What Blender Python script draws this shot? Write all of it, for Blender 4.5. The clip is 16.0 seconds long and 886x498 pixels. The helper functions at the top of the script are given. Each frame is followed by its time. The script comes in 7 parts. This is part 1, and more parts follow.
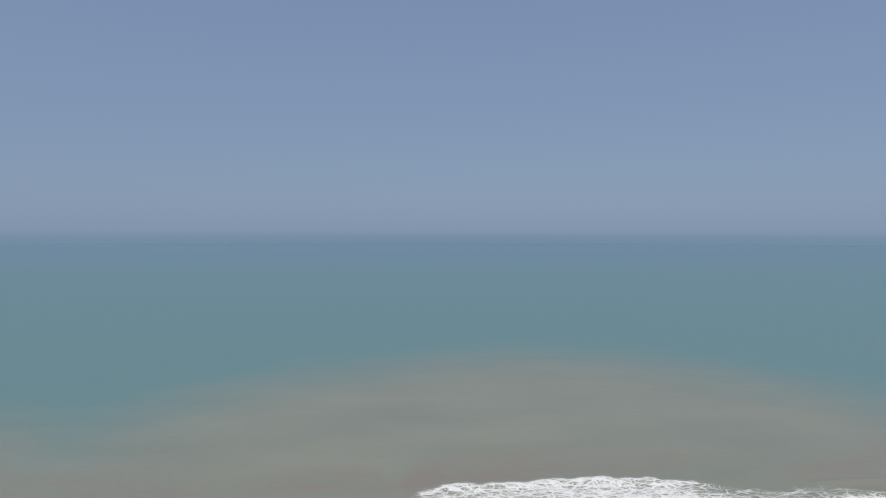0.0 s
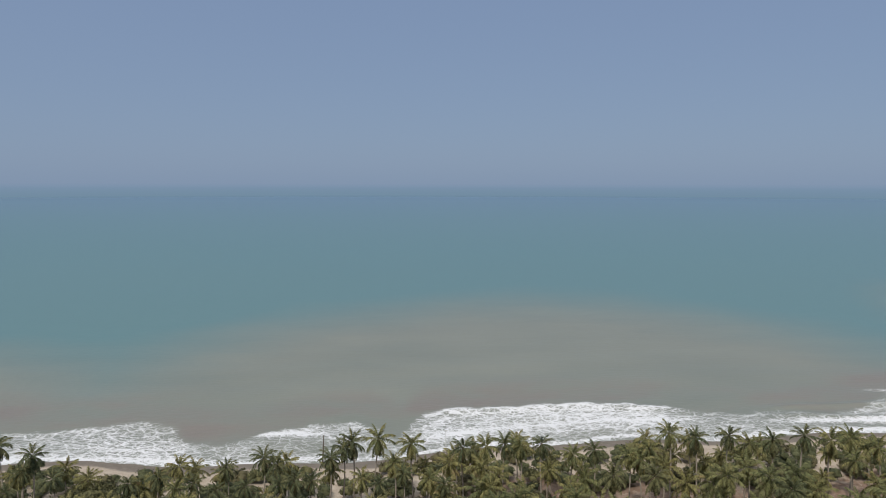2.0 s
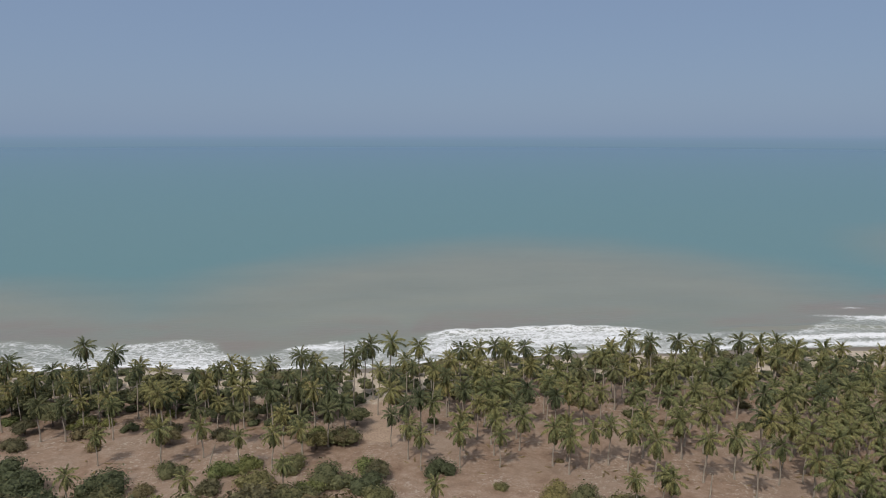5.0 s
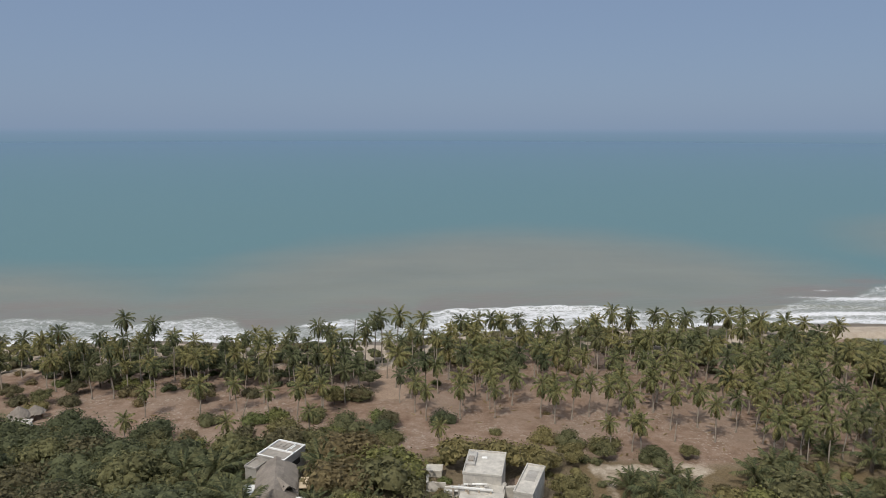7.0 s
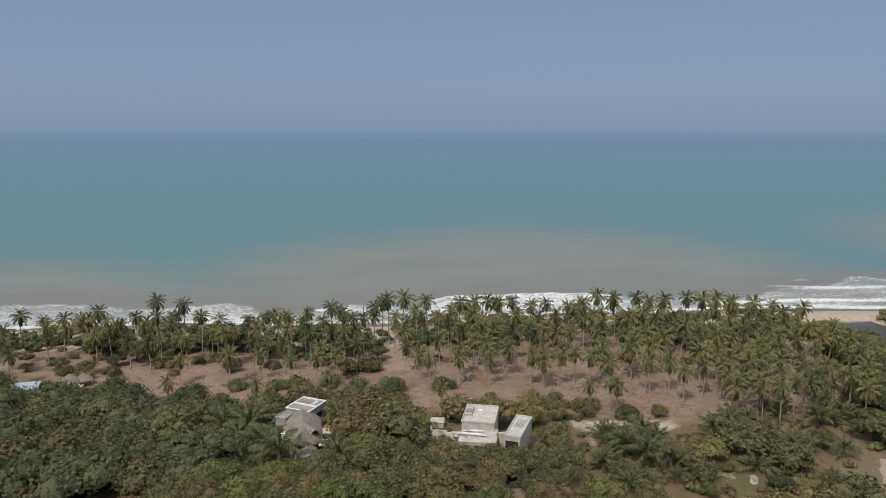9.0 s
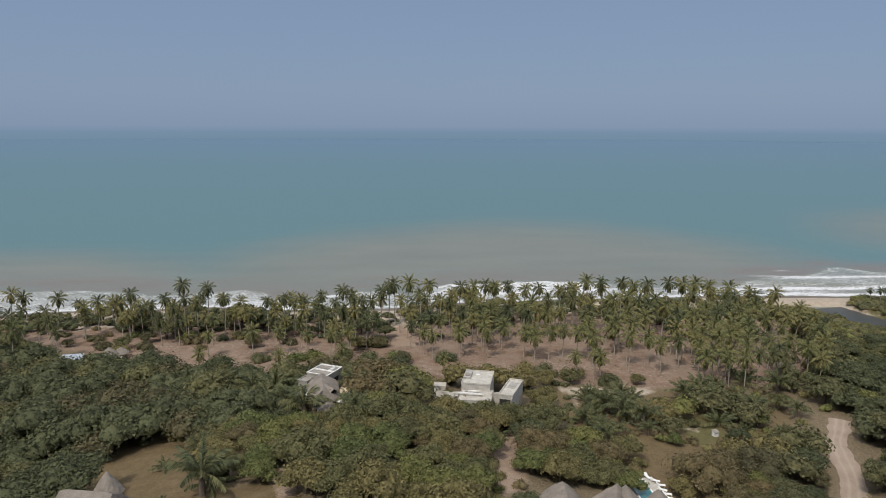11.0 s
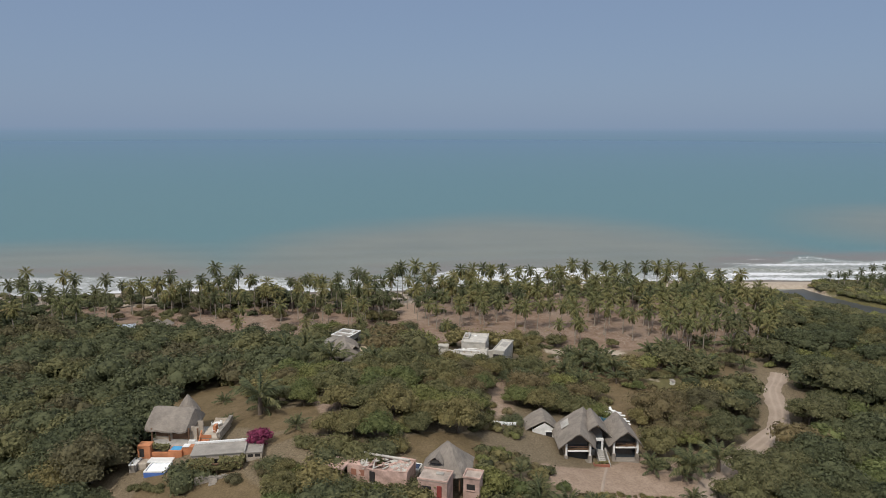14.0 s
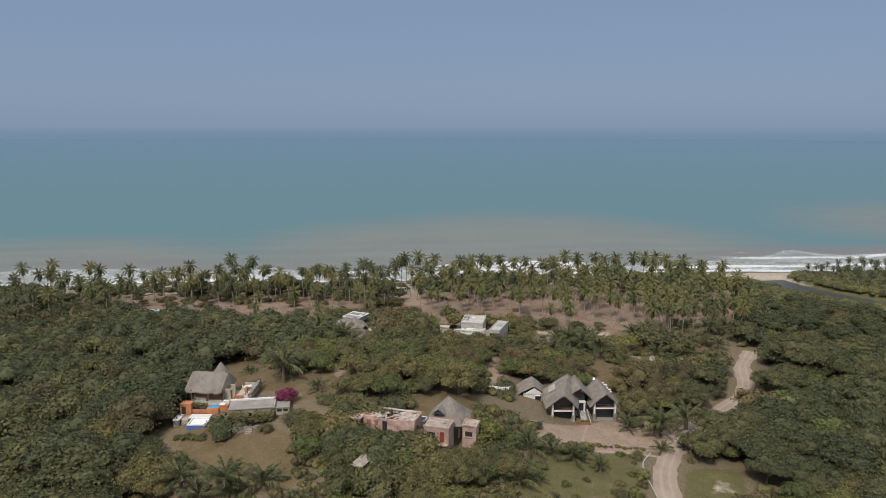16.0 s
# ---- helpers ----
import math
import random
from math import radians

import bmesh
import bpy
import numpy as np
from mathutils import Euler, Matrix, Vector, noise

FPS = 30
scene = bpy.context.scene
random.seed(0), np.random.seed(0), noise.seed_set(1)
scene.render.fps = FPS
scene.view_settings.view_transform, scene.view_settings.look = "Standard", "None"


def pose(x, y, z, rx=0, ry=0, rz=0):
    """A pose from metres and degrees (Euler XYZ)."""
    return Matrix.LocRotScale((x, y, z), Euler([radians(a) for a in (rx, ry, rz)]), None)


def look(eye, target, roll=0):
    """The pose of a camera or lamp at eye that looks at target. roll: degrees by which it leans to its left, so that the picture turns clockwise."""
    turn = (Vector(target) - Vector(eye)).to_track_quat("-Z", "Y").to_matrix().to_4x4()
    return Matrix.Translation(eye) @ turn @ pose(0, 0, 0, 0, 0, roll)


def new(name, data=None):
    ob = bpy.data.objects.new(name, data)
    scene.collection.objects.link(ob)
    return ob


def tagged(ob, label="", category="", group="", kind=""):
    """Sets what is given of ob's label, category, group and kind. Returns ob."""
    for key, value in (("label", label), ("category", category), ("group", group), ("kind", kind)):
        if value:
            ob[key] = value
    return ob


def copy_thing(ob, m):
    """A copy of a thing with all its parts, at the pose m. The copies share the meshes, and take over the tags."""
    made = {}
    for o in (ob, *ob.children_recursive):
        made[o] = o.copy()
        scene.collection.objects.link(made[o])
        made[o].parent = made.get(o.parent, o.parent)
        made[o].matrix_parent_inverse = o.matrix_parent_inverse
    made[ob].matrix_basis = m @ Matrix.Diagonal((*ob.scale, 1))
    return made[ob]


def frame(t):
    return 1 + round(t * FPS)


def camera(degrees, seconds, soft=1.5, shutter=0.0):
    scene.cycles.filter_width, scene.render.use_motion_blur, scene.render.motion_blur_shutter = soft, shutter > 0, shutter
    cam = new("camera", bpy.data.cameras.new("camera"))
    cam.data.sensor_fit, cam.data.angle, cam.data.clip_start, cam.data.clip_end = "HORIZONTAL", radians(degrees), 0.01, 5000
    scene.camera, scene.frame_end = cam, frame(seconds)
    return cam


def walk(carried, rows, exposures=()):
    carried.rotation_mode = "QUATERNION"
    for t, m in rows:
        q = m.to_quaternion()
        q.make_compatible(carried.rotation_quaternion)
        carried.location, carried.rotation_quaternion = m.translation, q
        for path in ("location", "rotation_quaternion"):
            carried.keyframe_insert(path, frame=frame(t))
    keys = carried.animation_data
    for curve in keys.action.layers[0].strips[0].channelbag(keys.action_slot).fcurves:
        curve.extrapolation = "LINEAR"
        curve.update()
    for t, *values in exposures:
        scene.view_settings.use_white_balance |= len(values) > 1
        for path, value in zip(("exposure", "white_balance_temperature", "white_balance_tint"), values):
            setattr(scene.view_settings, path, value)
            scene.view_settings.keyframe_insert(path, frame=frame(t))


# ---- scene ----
cam = camera(66.0, 16.0, soft=0.95)
PATH = [
    (0, (-0.074, 6.489, 74.89), (-0.0736, 8.4885, 74.8403), 0.1),
    (0.5, (-0.201, 0.94, 74.886), (-0.2012, 2.9385, 74.7997), 0.0),
    (1, (-0.332, -4.611, 74.908), (-0.3323, -2.6155, 74.7856), 0.1),
    (1.5, (-0.414, -10.34, 74.816), (-0.414, -8.3446, 74.6636), 0.1),
    (2, (-0.452, -15.94, 74.804), (-0.4519, -13.9491, 74.617), 0.1),
    (2.5, (-0.486, -21.424, 74.788), (-0.4854, -19.4365, 74.5679), 0.0),
    (3, (-0.539, -26.921, 74.725), (-0.5393, -24.9375, 74.4747), 0.0),
    (3.5, (-0.589, -32.415, 74.54), (-0.5888, -30.4351, 74.2635), 0.0),
    (4, (-0.696, -37.837, 74.475), (-0.6957, -35.8593, 74.1771), 0.1),
    (4.5, (-0.807, -43.356, 74.473), (-0.8073, -41.3802, 74.1578), 0.1),
    (5, (-0.971, -48.961, 74.479), (-0.9696, -46.9882, 74.1496), 0.1),
    (7.5, (-1.776, -76.527, 74.506), (-1.7736, -74.5567, 74.1602), 0.1),
    (8, (-1.893, -81.97, 74.528), (-1.8909, -80.0007, 74.182), 0.1),
    (8.5, (-1.947, -87.552, 74.561), (-1.9449, -85.5818, 74.2144), 0.1),
    (9, (-2.008, -93.193, 74.612), (-2.0059, -91.2235, 74.265), 0.1),
    (11.5, (-2.679, -119.824, 74.549), (-2.6775, -117.8552, 74.1987), 0.2),
    (12, (-2.768, -125.363, 74.571), (-2.766, -123.3936, 74.2206), 0.1),
    (12.5, (-2.905, -130.927, 74.581), (-2.9039, -128.9585, 74.2319), 0.2),
    (13, (-3.035, -136.488, 74.617), (-3.0348, -134.5188, 74.2666), 0.1),
    (13.5, (-3.139, -141.989, 74.649), (-3.1395, -140.0203, 74.2998), 0.1),
    (14, (-3.21, -147.498, 74.684), (-3.2106, -145.5288, 74.3354), 0.1),
    (14.5, (-3.263, -152.817, 74.726), (-3.2645, -150.8476, 74.3768), 0.1),
    (15, (-3.366, -157.917, 74.798), (-3.367, -155.9478, 74.4483), 0.1),
    (15.5, (-3.482, -162.886, 74.874), (-3.4842, -160.917, 74.5242), 0.1),
    (16, (-3.643, -167.747, 74.917), (-3.6432, -165.777, 74.5667), 0.1),
]
walk(cam, [(t, look(eye, target, roll)) for t, eye, target, roll in PATH])

# ---- world, sun, exposure ----
SUN_AZ, SUN_EL = math.atan2(-0.45, -0.89), radians(52)

world = bpy.data.worlds.new("world")
scene.world = world
world.use_nodes = True
wn = world.node_tree
wn.nodes.clear()
w_out = wn.nodes.new("ShaderNodeOutputWorld")
w_bg = wn.nodes.new("ShaderNodeBackground")
w_sky = wn.nodes.new("ShaderNodeTexSky")
w_sky.sky_type, w_sky.sun_disc = "NISHITA", False
w_sky.sun_elevation, w_sky.sun_rotation = SUN_EL, SUN_AZ
w_sky.air_density, w_sky.dust_density, w_sky.ozone_density, w_sky.altitude = 1.0, 1.6, 2.0, 60
# milky sea haze evens the sky out, in view palest at the horizon
w_co, w_sep, w_ramp = wn.nodes.new("ShaderNodeTexCoord"), wn.nodes.new("ShaderNodeSeparateXYZ"), wn.nodes.new("ShaderNodeValToRGB")
wn.links.new(w_co.outputs["Generated"], w_sep.inputs[0])
wn.links.new(w_sep.outputs["Z"], w_ramp.inputs["Fac"])
w_ramp.color_ramp.elements[0].color = (0.230, 0.314, 0.450, 1)
w_ramp.color_ramp.elements[1].position, w_ramp.color_ramp.elements[1].color = 0.33, (0.200, 0.276, 0.436, 1)
# overhead, out of view, brightness is added to lift the shaded parts
w_high = w_ramp.color_ramp.elements.new(1.0)
w_high.color = (0.920, 0.960, 1.000, 1)
w_mid = w_ramp.color_ramp.elements.new(0.62)
w_mid.color = (0.660, 0.710, 0.790, 1)
w_gain = wn.nodes.new("ShaderNodeVectorMath")
w_gain.operation = "SCALE"
w_gain.inputs["Scale"].default_value = 10.0
wn.links.new(w_ramp.outputs["Color"], w_gain.inputs[0])
w_tint = wn.nodes.new("ShaderNodeMix")
w_tint.data_type = "RGBA"
w_tint.inputs["Factor"].default_value = 0.88
wn.links.new(w_gain.outputs["Vector"], w_tint.inputs["B"])
wn.links.new(w_sky.outputs["Color"], w_tint.inputs["A"])
wn.links.new(w_tint.outputs["Result"], w_bg.inputs["Color"])
w_bg.inputs["Strength"].default_value = 0.1
wn.links.new(w_bg.outputs["Background"], w_out.inputs["Surface"])

sun_data = bpy.data.lights.new("sun", "SUN")
sun_data.energy, sun_data.angle, sun_data.color = 2.5, radians(0.6), (1.0, 0.94, 0.85)
sun = new("sun", sun_data)
sun_dir = Vector((math.sin(SUN_AZ) * math.cos(SUN_EL), math.cos(SUN_AZ) * math.cos(SUN_EL), math.sin(SUN_EL)))
sun.matrix_world = look(sun_dir * 400, (0, 0, 0))
scene.view_settings.exposure = 0.0

# ---- materials ----


class Nodes:
    """Short hand for building one node material."""

    def __init__(self, name, rough=0.8, spec=0.3):
        self.mat = bpy.data.materials.new(name)
        self.mat.use_nodes = True
        self.t = self.mat.node_tree
        self.b = self.t.nodes["Principled BSDF"]
        self.out = self.t.nodes["Material Output"]
        self.b.inputs["Roughness"].default_value = rough
        self.b.inputs["Specular IOR Level"].default_value = spec

    def n(self, kind, **values):
        node = self.t.nodes.new(kind)
        for key, v in values.items():
            node.inputs[key.replace("_", " ")].default_value = v
        return node

    def link(self, a, b):
        self.t.links.new(a, b)

    def coords(self, which="Object"):
        return self.t.nodes.new("ShaderNodeTexCoord").outputs[which]

    def noise(self, scale, detail=4.0, rough=0.6, coord=None, stretch=None):
        node = self.n("ShaderNodeTexNoise", Scale=scale, Detail=detail, Roughness=rough)
        coord = coord or self.coords()
        if stretch:
            mp = self.n("ShaderNodeMapping")
            mp.inputs["Scale"].default_value = stretch
            self.link(coord, mp.inputs["Vector"])
            coord = mp.outputs["Vector"]
        self.link(coord, node.inputs["Vector"])
        return node.outputs["Fac"]

    def ramp(self, fac, *stops):
        node = self.t.nodes.new("ShaderNodeValToRGB")
        els = node.color_ramp.elements
        while len(els) < len(stops):
            els.new(0.5)
        for el, (p, c) in zip(els, stops):
            el.position = p
            el.color = (*c, 1) if not isinstance(c, float) else (c, c, c, 1)
        self.link(fac, node.inputs["Fac"])
        return node.outputs["Color"]

    def mix(self, fac, a, b, mode="MIX"):
        node = self.t.nodes.new("ShaderNodeMix")
        node.data_type, node.blend_type = "RGBA", mode
        for key, v in (("Factor", fac), ("A", a), ("B", b)):
            sock = node.inputs[key]
            if isinstance(v, (int, float)):
                sock.default_value = v if key == "Factor" else (v, v, v, 1)
            elif isinstance(v, tuple):
                sock.default_value = (*v, 1)
            else:
                self.link(v, sock)
        return node.outputs["Result"]

    def math(self, op, a, b=0.5, clamp=False):
        node = self.t.nodes.new("ShaderNodeMath")
        node.operation, node.use_clamp = op, clamp
        for sock, v in zip(node.inputs, (a, b)):
            if isinstance(v, (int, float)):
                sock.default_value = v
            else:
                self.link(v, sock)
        return node.outputs["Value"]

    def attr(self, name):
        node = self.t.nodes.new("ShaderNodeAttribute")
        node.attribute_name = name
        return node.outputs["Fac"]

    def bump(self, height, strength=0.4, distance=0.1):
        node = self.n("ShaderNodeBump", Strength=strength, Distance=distance)
        self.link(height, node.inputs["Height"])
        self.link(node.outputs["Normal"], self.b.inputs["Normal"])

    def color(self, c):
        self.link(c, self.b.inputs["Base Color"])
        return self.mat


def plain(name, c, rough=0.75, grain=6.0, vary=0.25, spec=0.3, bump=0.3):
    """A painted, plastered or mineral surface: grain and blotches round one base colour."""
    k = Nodes(name, rough, spec)
    big, fine = k.noise(0.6, 5), k.noise(grain, 6, 0.7)
    lo, hi = tuple(v * (1 - vary) for v in c), tuple(min(1, v * (1 + vary * 0.7)) for v in c)
    base = k.ramp(big, (0.3, lo), (0.7, hi))
    k.bump(fine, bump, 0.03)
    return k.color(k.mix(0.25, base, k.ramp(fine, (0.35, lo), (0.65, hi))))


def leaf_mat(name, dark, light, dry=None, dry_share=0.12, glow=0.38, gloss=0.62):
    """Foliage: each leaf clump takes its own tone, each plant its own drift."""
    k = Nodes(name, gloss, 0.14)
    geo, info = k.t.nodes.new("ShaderNodeNewGeometry"), k.t.nodes.new("ShaderNodeObjectInfo")
    fine, mid = k.noise(3.2, 5, 0.75), k.noise(0.8, 3, 0.6)
    tone = k.math("ADD", k.math("MULTIPLY", geo.outputs["Random Per Island"], 0.48), k.math("ADD", k.math("MULTIPLY", fine, 0.6), k.math("MULTIPLY", mid, 0.25)))
    c = k.ramp(tone, (0.36, tuple(v * 0.66 for v in dark)), (0.68, light), (0.95, tuple(v * 1.3 for v in light)))
    k.bump(k.math("ADD", k.math("MULTIPLY", fine, 0.5), k.noise(1.5, 2, 0.5)), 0.7, 0.35)
    if dry:
        pick = k.ramp(k.noise(0.55, 3), (0.62 - dry_share, 0.0), (0.72 - dry_share * 0.5, 1.0))
        c = k.mix(pick, c, dry)
    drift = k.ramp(info.outputs["Random"], (0.0, (0.72, 0.76, 0.76)), (0.35, (0.93, 0.94, 0.92)), (0.7, (1.08, 1.00, 0.94)), (1.0, (1.22, 1.09, 1.00)))
    c = k.mix(1.0, c, drift, "MULTIPLY")
    k.color(c)
    trans = k.n("ShaderNodeBsdfTranslucent")
    k.link(c, trans.inputs["Color"])
    mixer = k.n("ShaderNodeMixShader", Fac=glow)
    k.link(k.b.outputs["BSDF"], mixer.inputs[1])
    k.link(trans.outputs["BSDF"], mixer.inputs[2])
    k.link(mixer.outputs["Shader"], k.out.inputs["Surface"])
    return k.mat


def ground_mat():
    k = Nodes("ground", 0.95, 0.1)
    big, mid, fine = k.noise(0.05, 6), k.noise(0.35, 6, 0.65), k.noise(2.6, 6, 0.75)
    dirt = k.ramp(mid, (0.28, (0.163, 0.104, 0.071)), (0.5, (0.253, 0.172, 0.125)), (0.72, (0.326, 0.248, 0.194)))
    dirt = k.mix(k.ramp(big, (0.46, 0.0), (0.62, 0.55)), dirt, (0.286, 0.216, 0.168))
    stones = k.math("MULTIPLY", k.ramp(k.noise(1.1, 5, 0.7), (0.54, 0.0), (0.62, 0.75)), k.ramp(k.noise(0.09, 4), (0.42, 0.0), (0.60, 1.0)))
    dirt = k.mix(stones, dirt, (0.42, 0.36, 0.30))
    litter = k.ramp(fine, (0.3, (0.111, 0.086, 0.057)), (0.55, (0.208, 0.163, 0.105)), (0.75, (0.319, 0.247, 0.169)))
    lawn = k.mix(0.4, k.ramp(mid, (0.3, (0.098, 0.072, 0.034)), (0.55, (0.160, 0.115, 0.062)), (0.75, (0.218, 0.158, 0.095))), k.ramp(fine, (0.3, (0.095, 0.070, 0.036)), (0.7, (0.260, 0.195, 0.115))))
    green = k.mix(0.5, k.ramp(mid, (0.3, (0.080, 0.080, 0.034)), (0.6, (0.150, 0.135, 0.058)), (0.8, (0.250, 0.195, 0.115))), k.ramp(fine, (0.3, (0.070, 0.072, 0.030)), (0.7, (0.200, 0.165, 0.080))))
    red = k.mix(0.4, k.ramp(mid, (0.3, (0.280, 0.195, 0.138)), (0.7, (0.430, 0.318, 0.240))), k.ramp(fine, (0.3, (0.225, 0.160, 0.115)), (0.7, (0.440, 0.335, 0.258))))
    sand = k.ramp(mid, (0.3, (0.378, 0.310, 0.241)), (0.7, (0.516, 0.439, 0.353)))
    wet = k.ramp(mid, (0.3, (0.15, 0.13, 0.11)), (0.7, (0.22, 0.19, 0.16)))

    def soft(name):
        wob = k.math("ADD", k.attr(name), k.math("MULTIPLY", k.math("SUBTRACT", mid, 0.5), 0.9))
        return k.ramp(wob, (0.35, 0.0), (0.65, 1.0))
    c = k.mix(soft("litter"), dirt, litter)
    for name, col in (("lawn", lawn), ("green", green), ("red", red), ("sand", sand), ("wet", wet)):
        c = k.mix(soft(name), c, col)
    c = k.mix(k.ramp(fine, (0.38, 0.30), (0.56, 0.0)), c, (0.11, 0.08, 0.055))
    k.bump(fine, 0.6, 0.25)
    return k.color(c)


def sea_mat():
    k = Nodes("sea_water", 0.34, 0.18)
    pos = k.coords("Object")
    sep = k.n("ShaderNodeSeparateXYZ")
    k.link(pos, sep.inputs[0])
    blot = k.noise(0.006, 5, 0.55, stretch=(0.55, 1.0, 1.0))
    small = k.noise(0.03, 5, 0.6, stretch=(0.5, 1.0, 1.0))
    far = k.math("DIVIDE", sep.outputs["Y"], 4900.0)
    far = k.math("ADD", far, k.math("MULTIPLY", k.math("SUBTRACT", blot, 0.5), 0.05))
    # bluer with distance: the water's own colour and painted haze together
    hazed_sea = k.ramp(far, (0.05, (0.101, 0.188, 0.191)), (0.16, (0.093, 0.183, 0.201)), (0.45, (0.096, 0.177, 0.229)), (1.0, (0.099, 0.171, 0.264)))
    silt_c = k.ramp(small, (0.3, (0.173, 0.185, 0.155)), (0.7, (0.207, 0.212, 0.175)))
    silt = k.math("ADD", k.attr("silt"), k.math("MULTIPLY", k.math("SUBTRACT", blot, 0.5), 0.55))
    silt = k.math("ADD", silt, k.math("MULTIPLY", k.math("SUBTRACT", small, 0.5), 0.25))
    c = k.mix(k.ramp(silt, (0.08, 0.0), (0.92, 1.0)), hazed_sea, silt_c)
    dark = k.math("MULTIPLY", k.attr("churn"), k.ramp(small, (0.42, 0.0), (0.6, 0.7)))
    c = k.mix(dark, c, (0.19, 0.155, 0.135))
    # lacy foam: a warped net of cell edges, thicker where the surf is strong
    warp = k.n("ShaderNodeTexNoise", Scale=0.35, Detail=4.0)
    k.link(pos, warp.inputs["Vector"])
    shift = k.mix(1.0, pos, k.mix(1.0, warp.outputs["Color"], (3.2, 3.2, 0.0), "MULTIPLY"), "ADD")
    lace = None
    for sc, wgt in ((0.34, 1.0), (0.80, 0.9), (1.7, 0.7)):
        mp = k.n("ShaderNodeMapping")
        mp.inputs["Scale"].default_value = (0.75, 1.35, 1.0)
        k.link(shift, mp.inputs["Vector"])
        vor = k.n("ShaderNodeTexVoronoi", Scale=sc)
        vor.feature = "DISTANCE_TO_EDGE"
        k.link(mp.outputs["Vector"], vor.inputs["Vector"])
        net = k.ramp(vor.outputs["Distance"], (0.0, 1.0), (0.22, 0.0))
        net = k.math("MULTIPLY", net, wgt)
        lace = net if lace is None else k.math("MAXIMUM", lace, net)
    patch = k.noise(0.16, 7, 0.72, stretch=(0.6, 1.3, 1.0))
    level = k.math("ADD", k.attr("foam"), k.math("MULTIPLY", k.math("SUBTRACT", patch, 0.5), 0.85))
    some = k.math("SUBTRACT", k.math("ADD", k.math("MULTIPLY", lace, 0.9), level), 0.98)
    full = k.math("SUBTRACT", k.math("MULTIPLY", level, 1.5), 1.2)
    on = k.math("MULTIPLY", k.ramp(k.attr("foam"), (0.04, 0.0), (0.2, 1.0)), 1.0)
    foam = k.math("MULTIPLY", k.ramp(k.math("MAXIMUM", some, full), (0.0, 0.0), (0.45, 1.0)), on)
    c = k.mix(foam, c, (0.67, 0.67, 0.68))
    k.link(k.math("ADD", k.math("MULTIPLY", foam, 0.5), 0.34), k.b.inputs["Roughness"])
    rip = k.math("MULTIPLY", k.noise(0.45, 5, 0.6, stretch=(0.5, 1.2, 1.0)), k.ramp(far, (0.06, 1.0), (0.30, 0.0)))
    k.bump(k.math("ADD", rip, k.math("MULTIPLY", foam, 0.6)), 0.35, 0.35)
    return k.color(c)


def thatch_mat(name, lo, hi):
    """Weathered palm thatch: strands that run down the slope, with darker courses."""
    k = Nodes(name, 0.95, 0.08)
    strands = k.noise(5.0, 6, 0.75, stretch=(2.2, 0.35, 0.35))
    blot = k.noise(0.5, 5, 0.65)
    c = k.mix(0.5, k.ramp(strands, (0.3, lo), (0.7, hi)), k.ramp(blot, (0.3, lo), (0.7, hi)))
    k.bump(strands, 0.8, 0.12)
    return k.color(c)


def track_mat(name, lo, hi):
    k = Nodes(name, 0.95, 0.1)
    big, fine = k.noise(0.25, 6, 0.65), k.noise(3.0, 6, 0.75)
    rut = k.ramp(k.attr("rut"), (0.3, 0.0), (0.8, 0.4))
    c = k.mix(0.45, k.ramp(big, (0.3, lo), (0.7, hi)), k.ramp(fine, (0.3, lo), (0.7, hi)))
    c = k.mix(rut, c, tuple(v * 1.25 for v in hi))
    k.bump(fine, 0.5, 0.08)
    return k.color(c)


def pool_mat():
    k = Nodes("pool_water", 0.05, 0.5)
    return k.color(k.ramp(k.noise(0.8, 4), (0.35, (0.05, 0.18, 0.20)), (0.65, (0.09, 0.28, 0.30))))


GROUND, SEA = ground_mat(), sea_mat()
THATCH = thatch_mat("grey_thatch", (0.145, 0.125, 0.107), (0.348, 0.302, 0.257))
WHITE, CREAM = plain("white_plaster", (0.78, 0.77, 0.74)), plain("cream_plaster", (0.46, 0.395, 0.32), vary=0.35)
ORANGE, PINK = plain("orange_plaster", (0.50, 0.205, 0.10), vary=0.35), plain("pink_plaster", (0.52, 0.355, 0.295), vary=0.45)
CONCRETE, ROOF_GREY = plain("old_concrete", (0.42, 0.395, 0.36), vary=0.4), plain("roof_screed", (0.36, 0.335, 0.30), vary=0.35)
STAINED = plain("stained_screed", (0.40, 0.325, 0.275), vary=0.45)
ROOF_PALE = plain("pale_screed", (0.30, 0.27, 0.235), vary=0.3)
PALE_ROOF = plain("pale_concrete", (0.51, 0.475, 0.42), vary=0.35)
STONE = plain("field_stone", (0.30, 0.265, 0.225), vary=0.5, grain=2.5, bump=0.8)
# near-black for doors and openings: the shade inside is put into the colour
OPENING_SHADE = plain("painted_opening_shade", (0.035, 0.032, 0.03), vary=0.3)
WOOD, RED_DOOR = plain("brown_wood", (0.17, 0.10, 0.06), vary=0.4), plain("red_paint", (0.26, 0.055, 0.045))
BRICK_RED = plain("brick_red", (0.30, 0.12, 0.08))
BLUE_TILE, CLOTH = plain("blue_tile", (0.10, 0.19, 0.50), rough=0.3), plain("white_cloth", (0.85, 0.85, 0.84), vary=0.08)
BLUE_SHEET = plain("blue_grey_sheet", (0.40, 0.44, 0.49), rough=0.45)
POOL = pool_mat()
# dark pane of the open gables: the rooms' shade is put into its colour
GLASS_SHADE = plain("room_shade_glass", (0.03, 0.04, 0.05), rough=0.12, spec=0.6, bump=0.02)
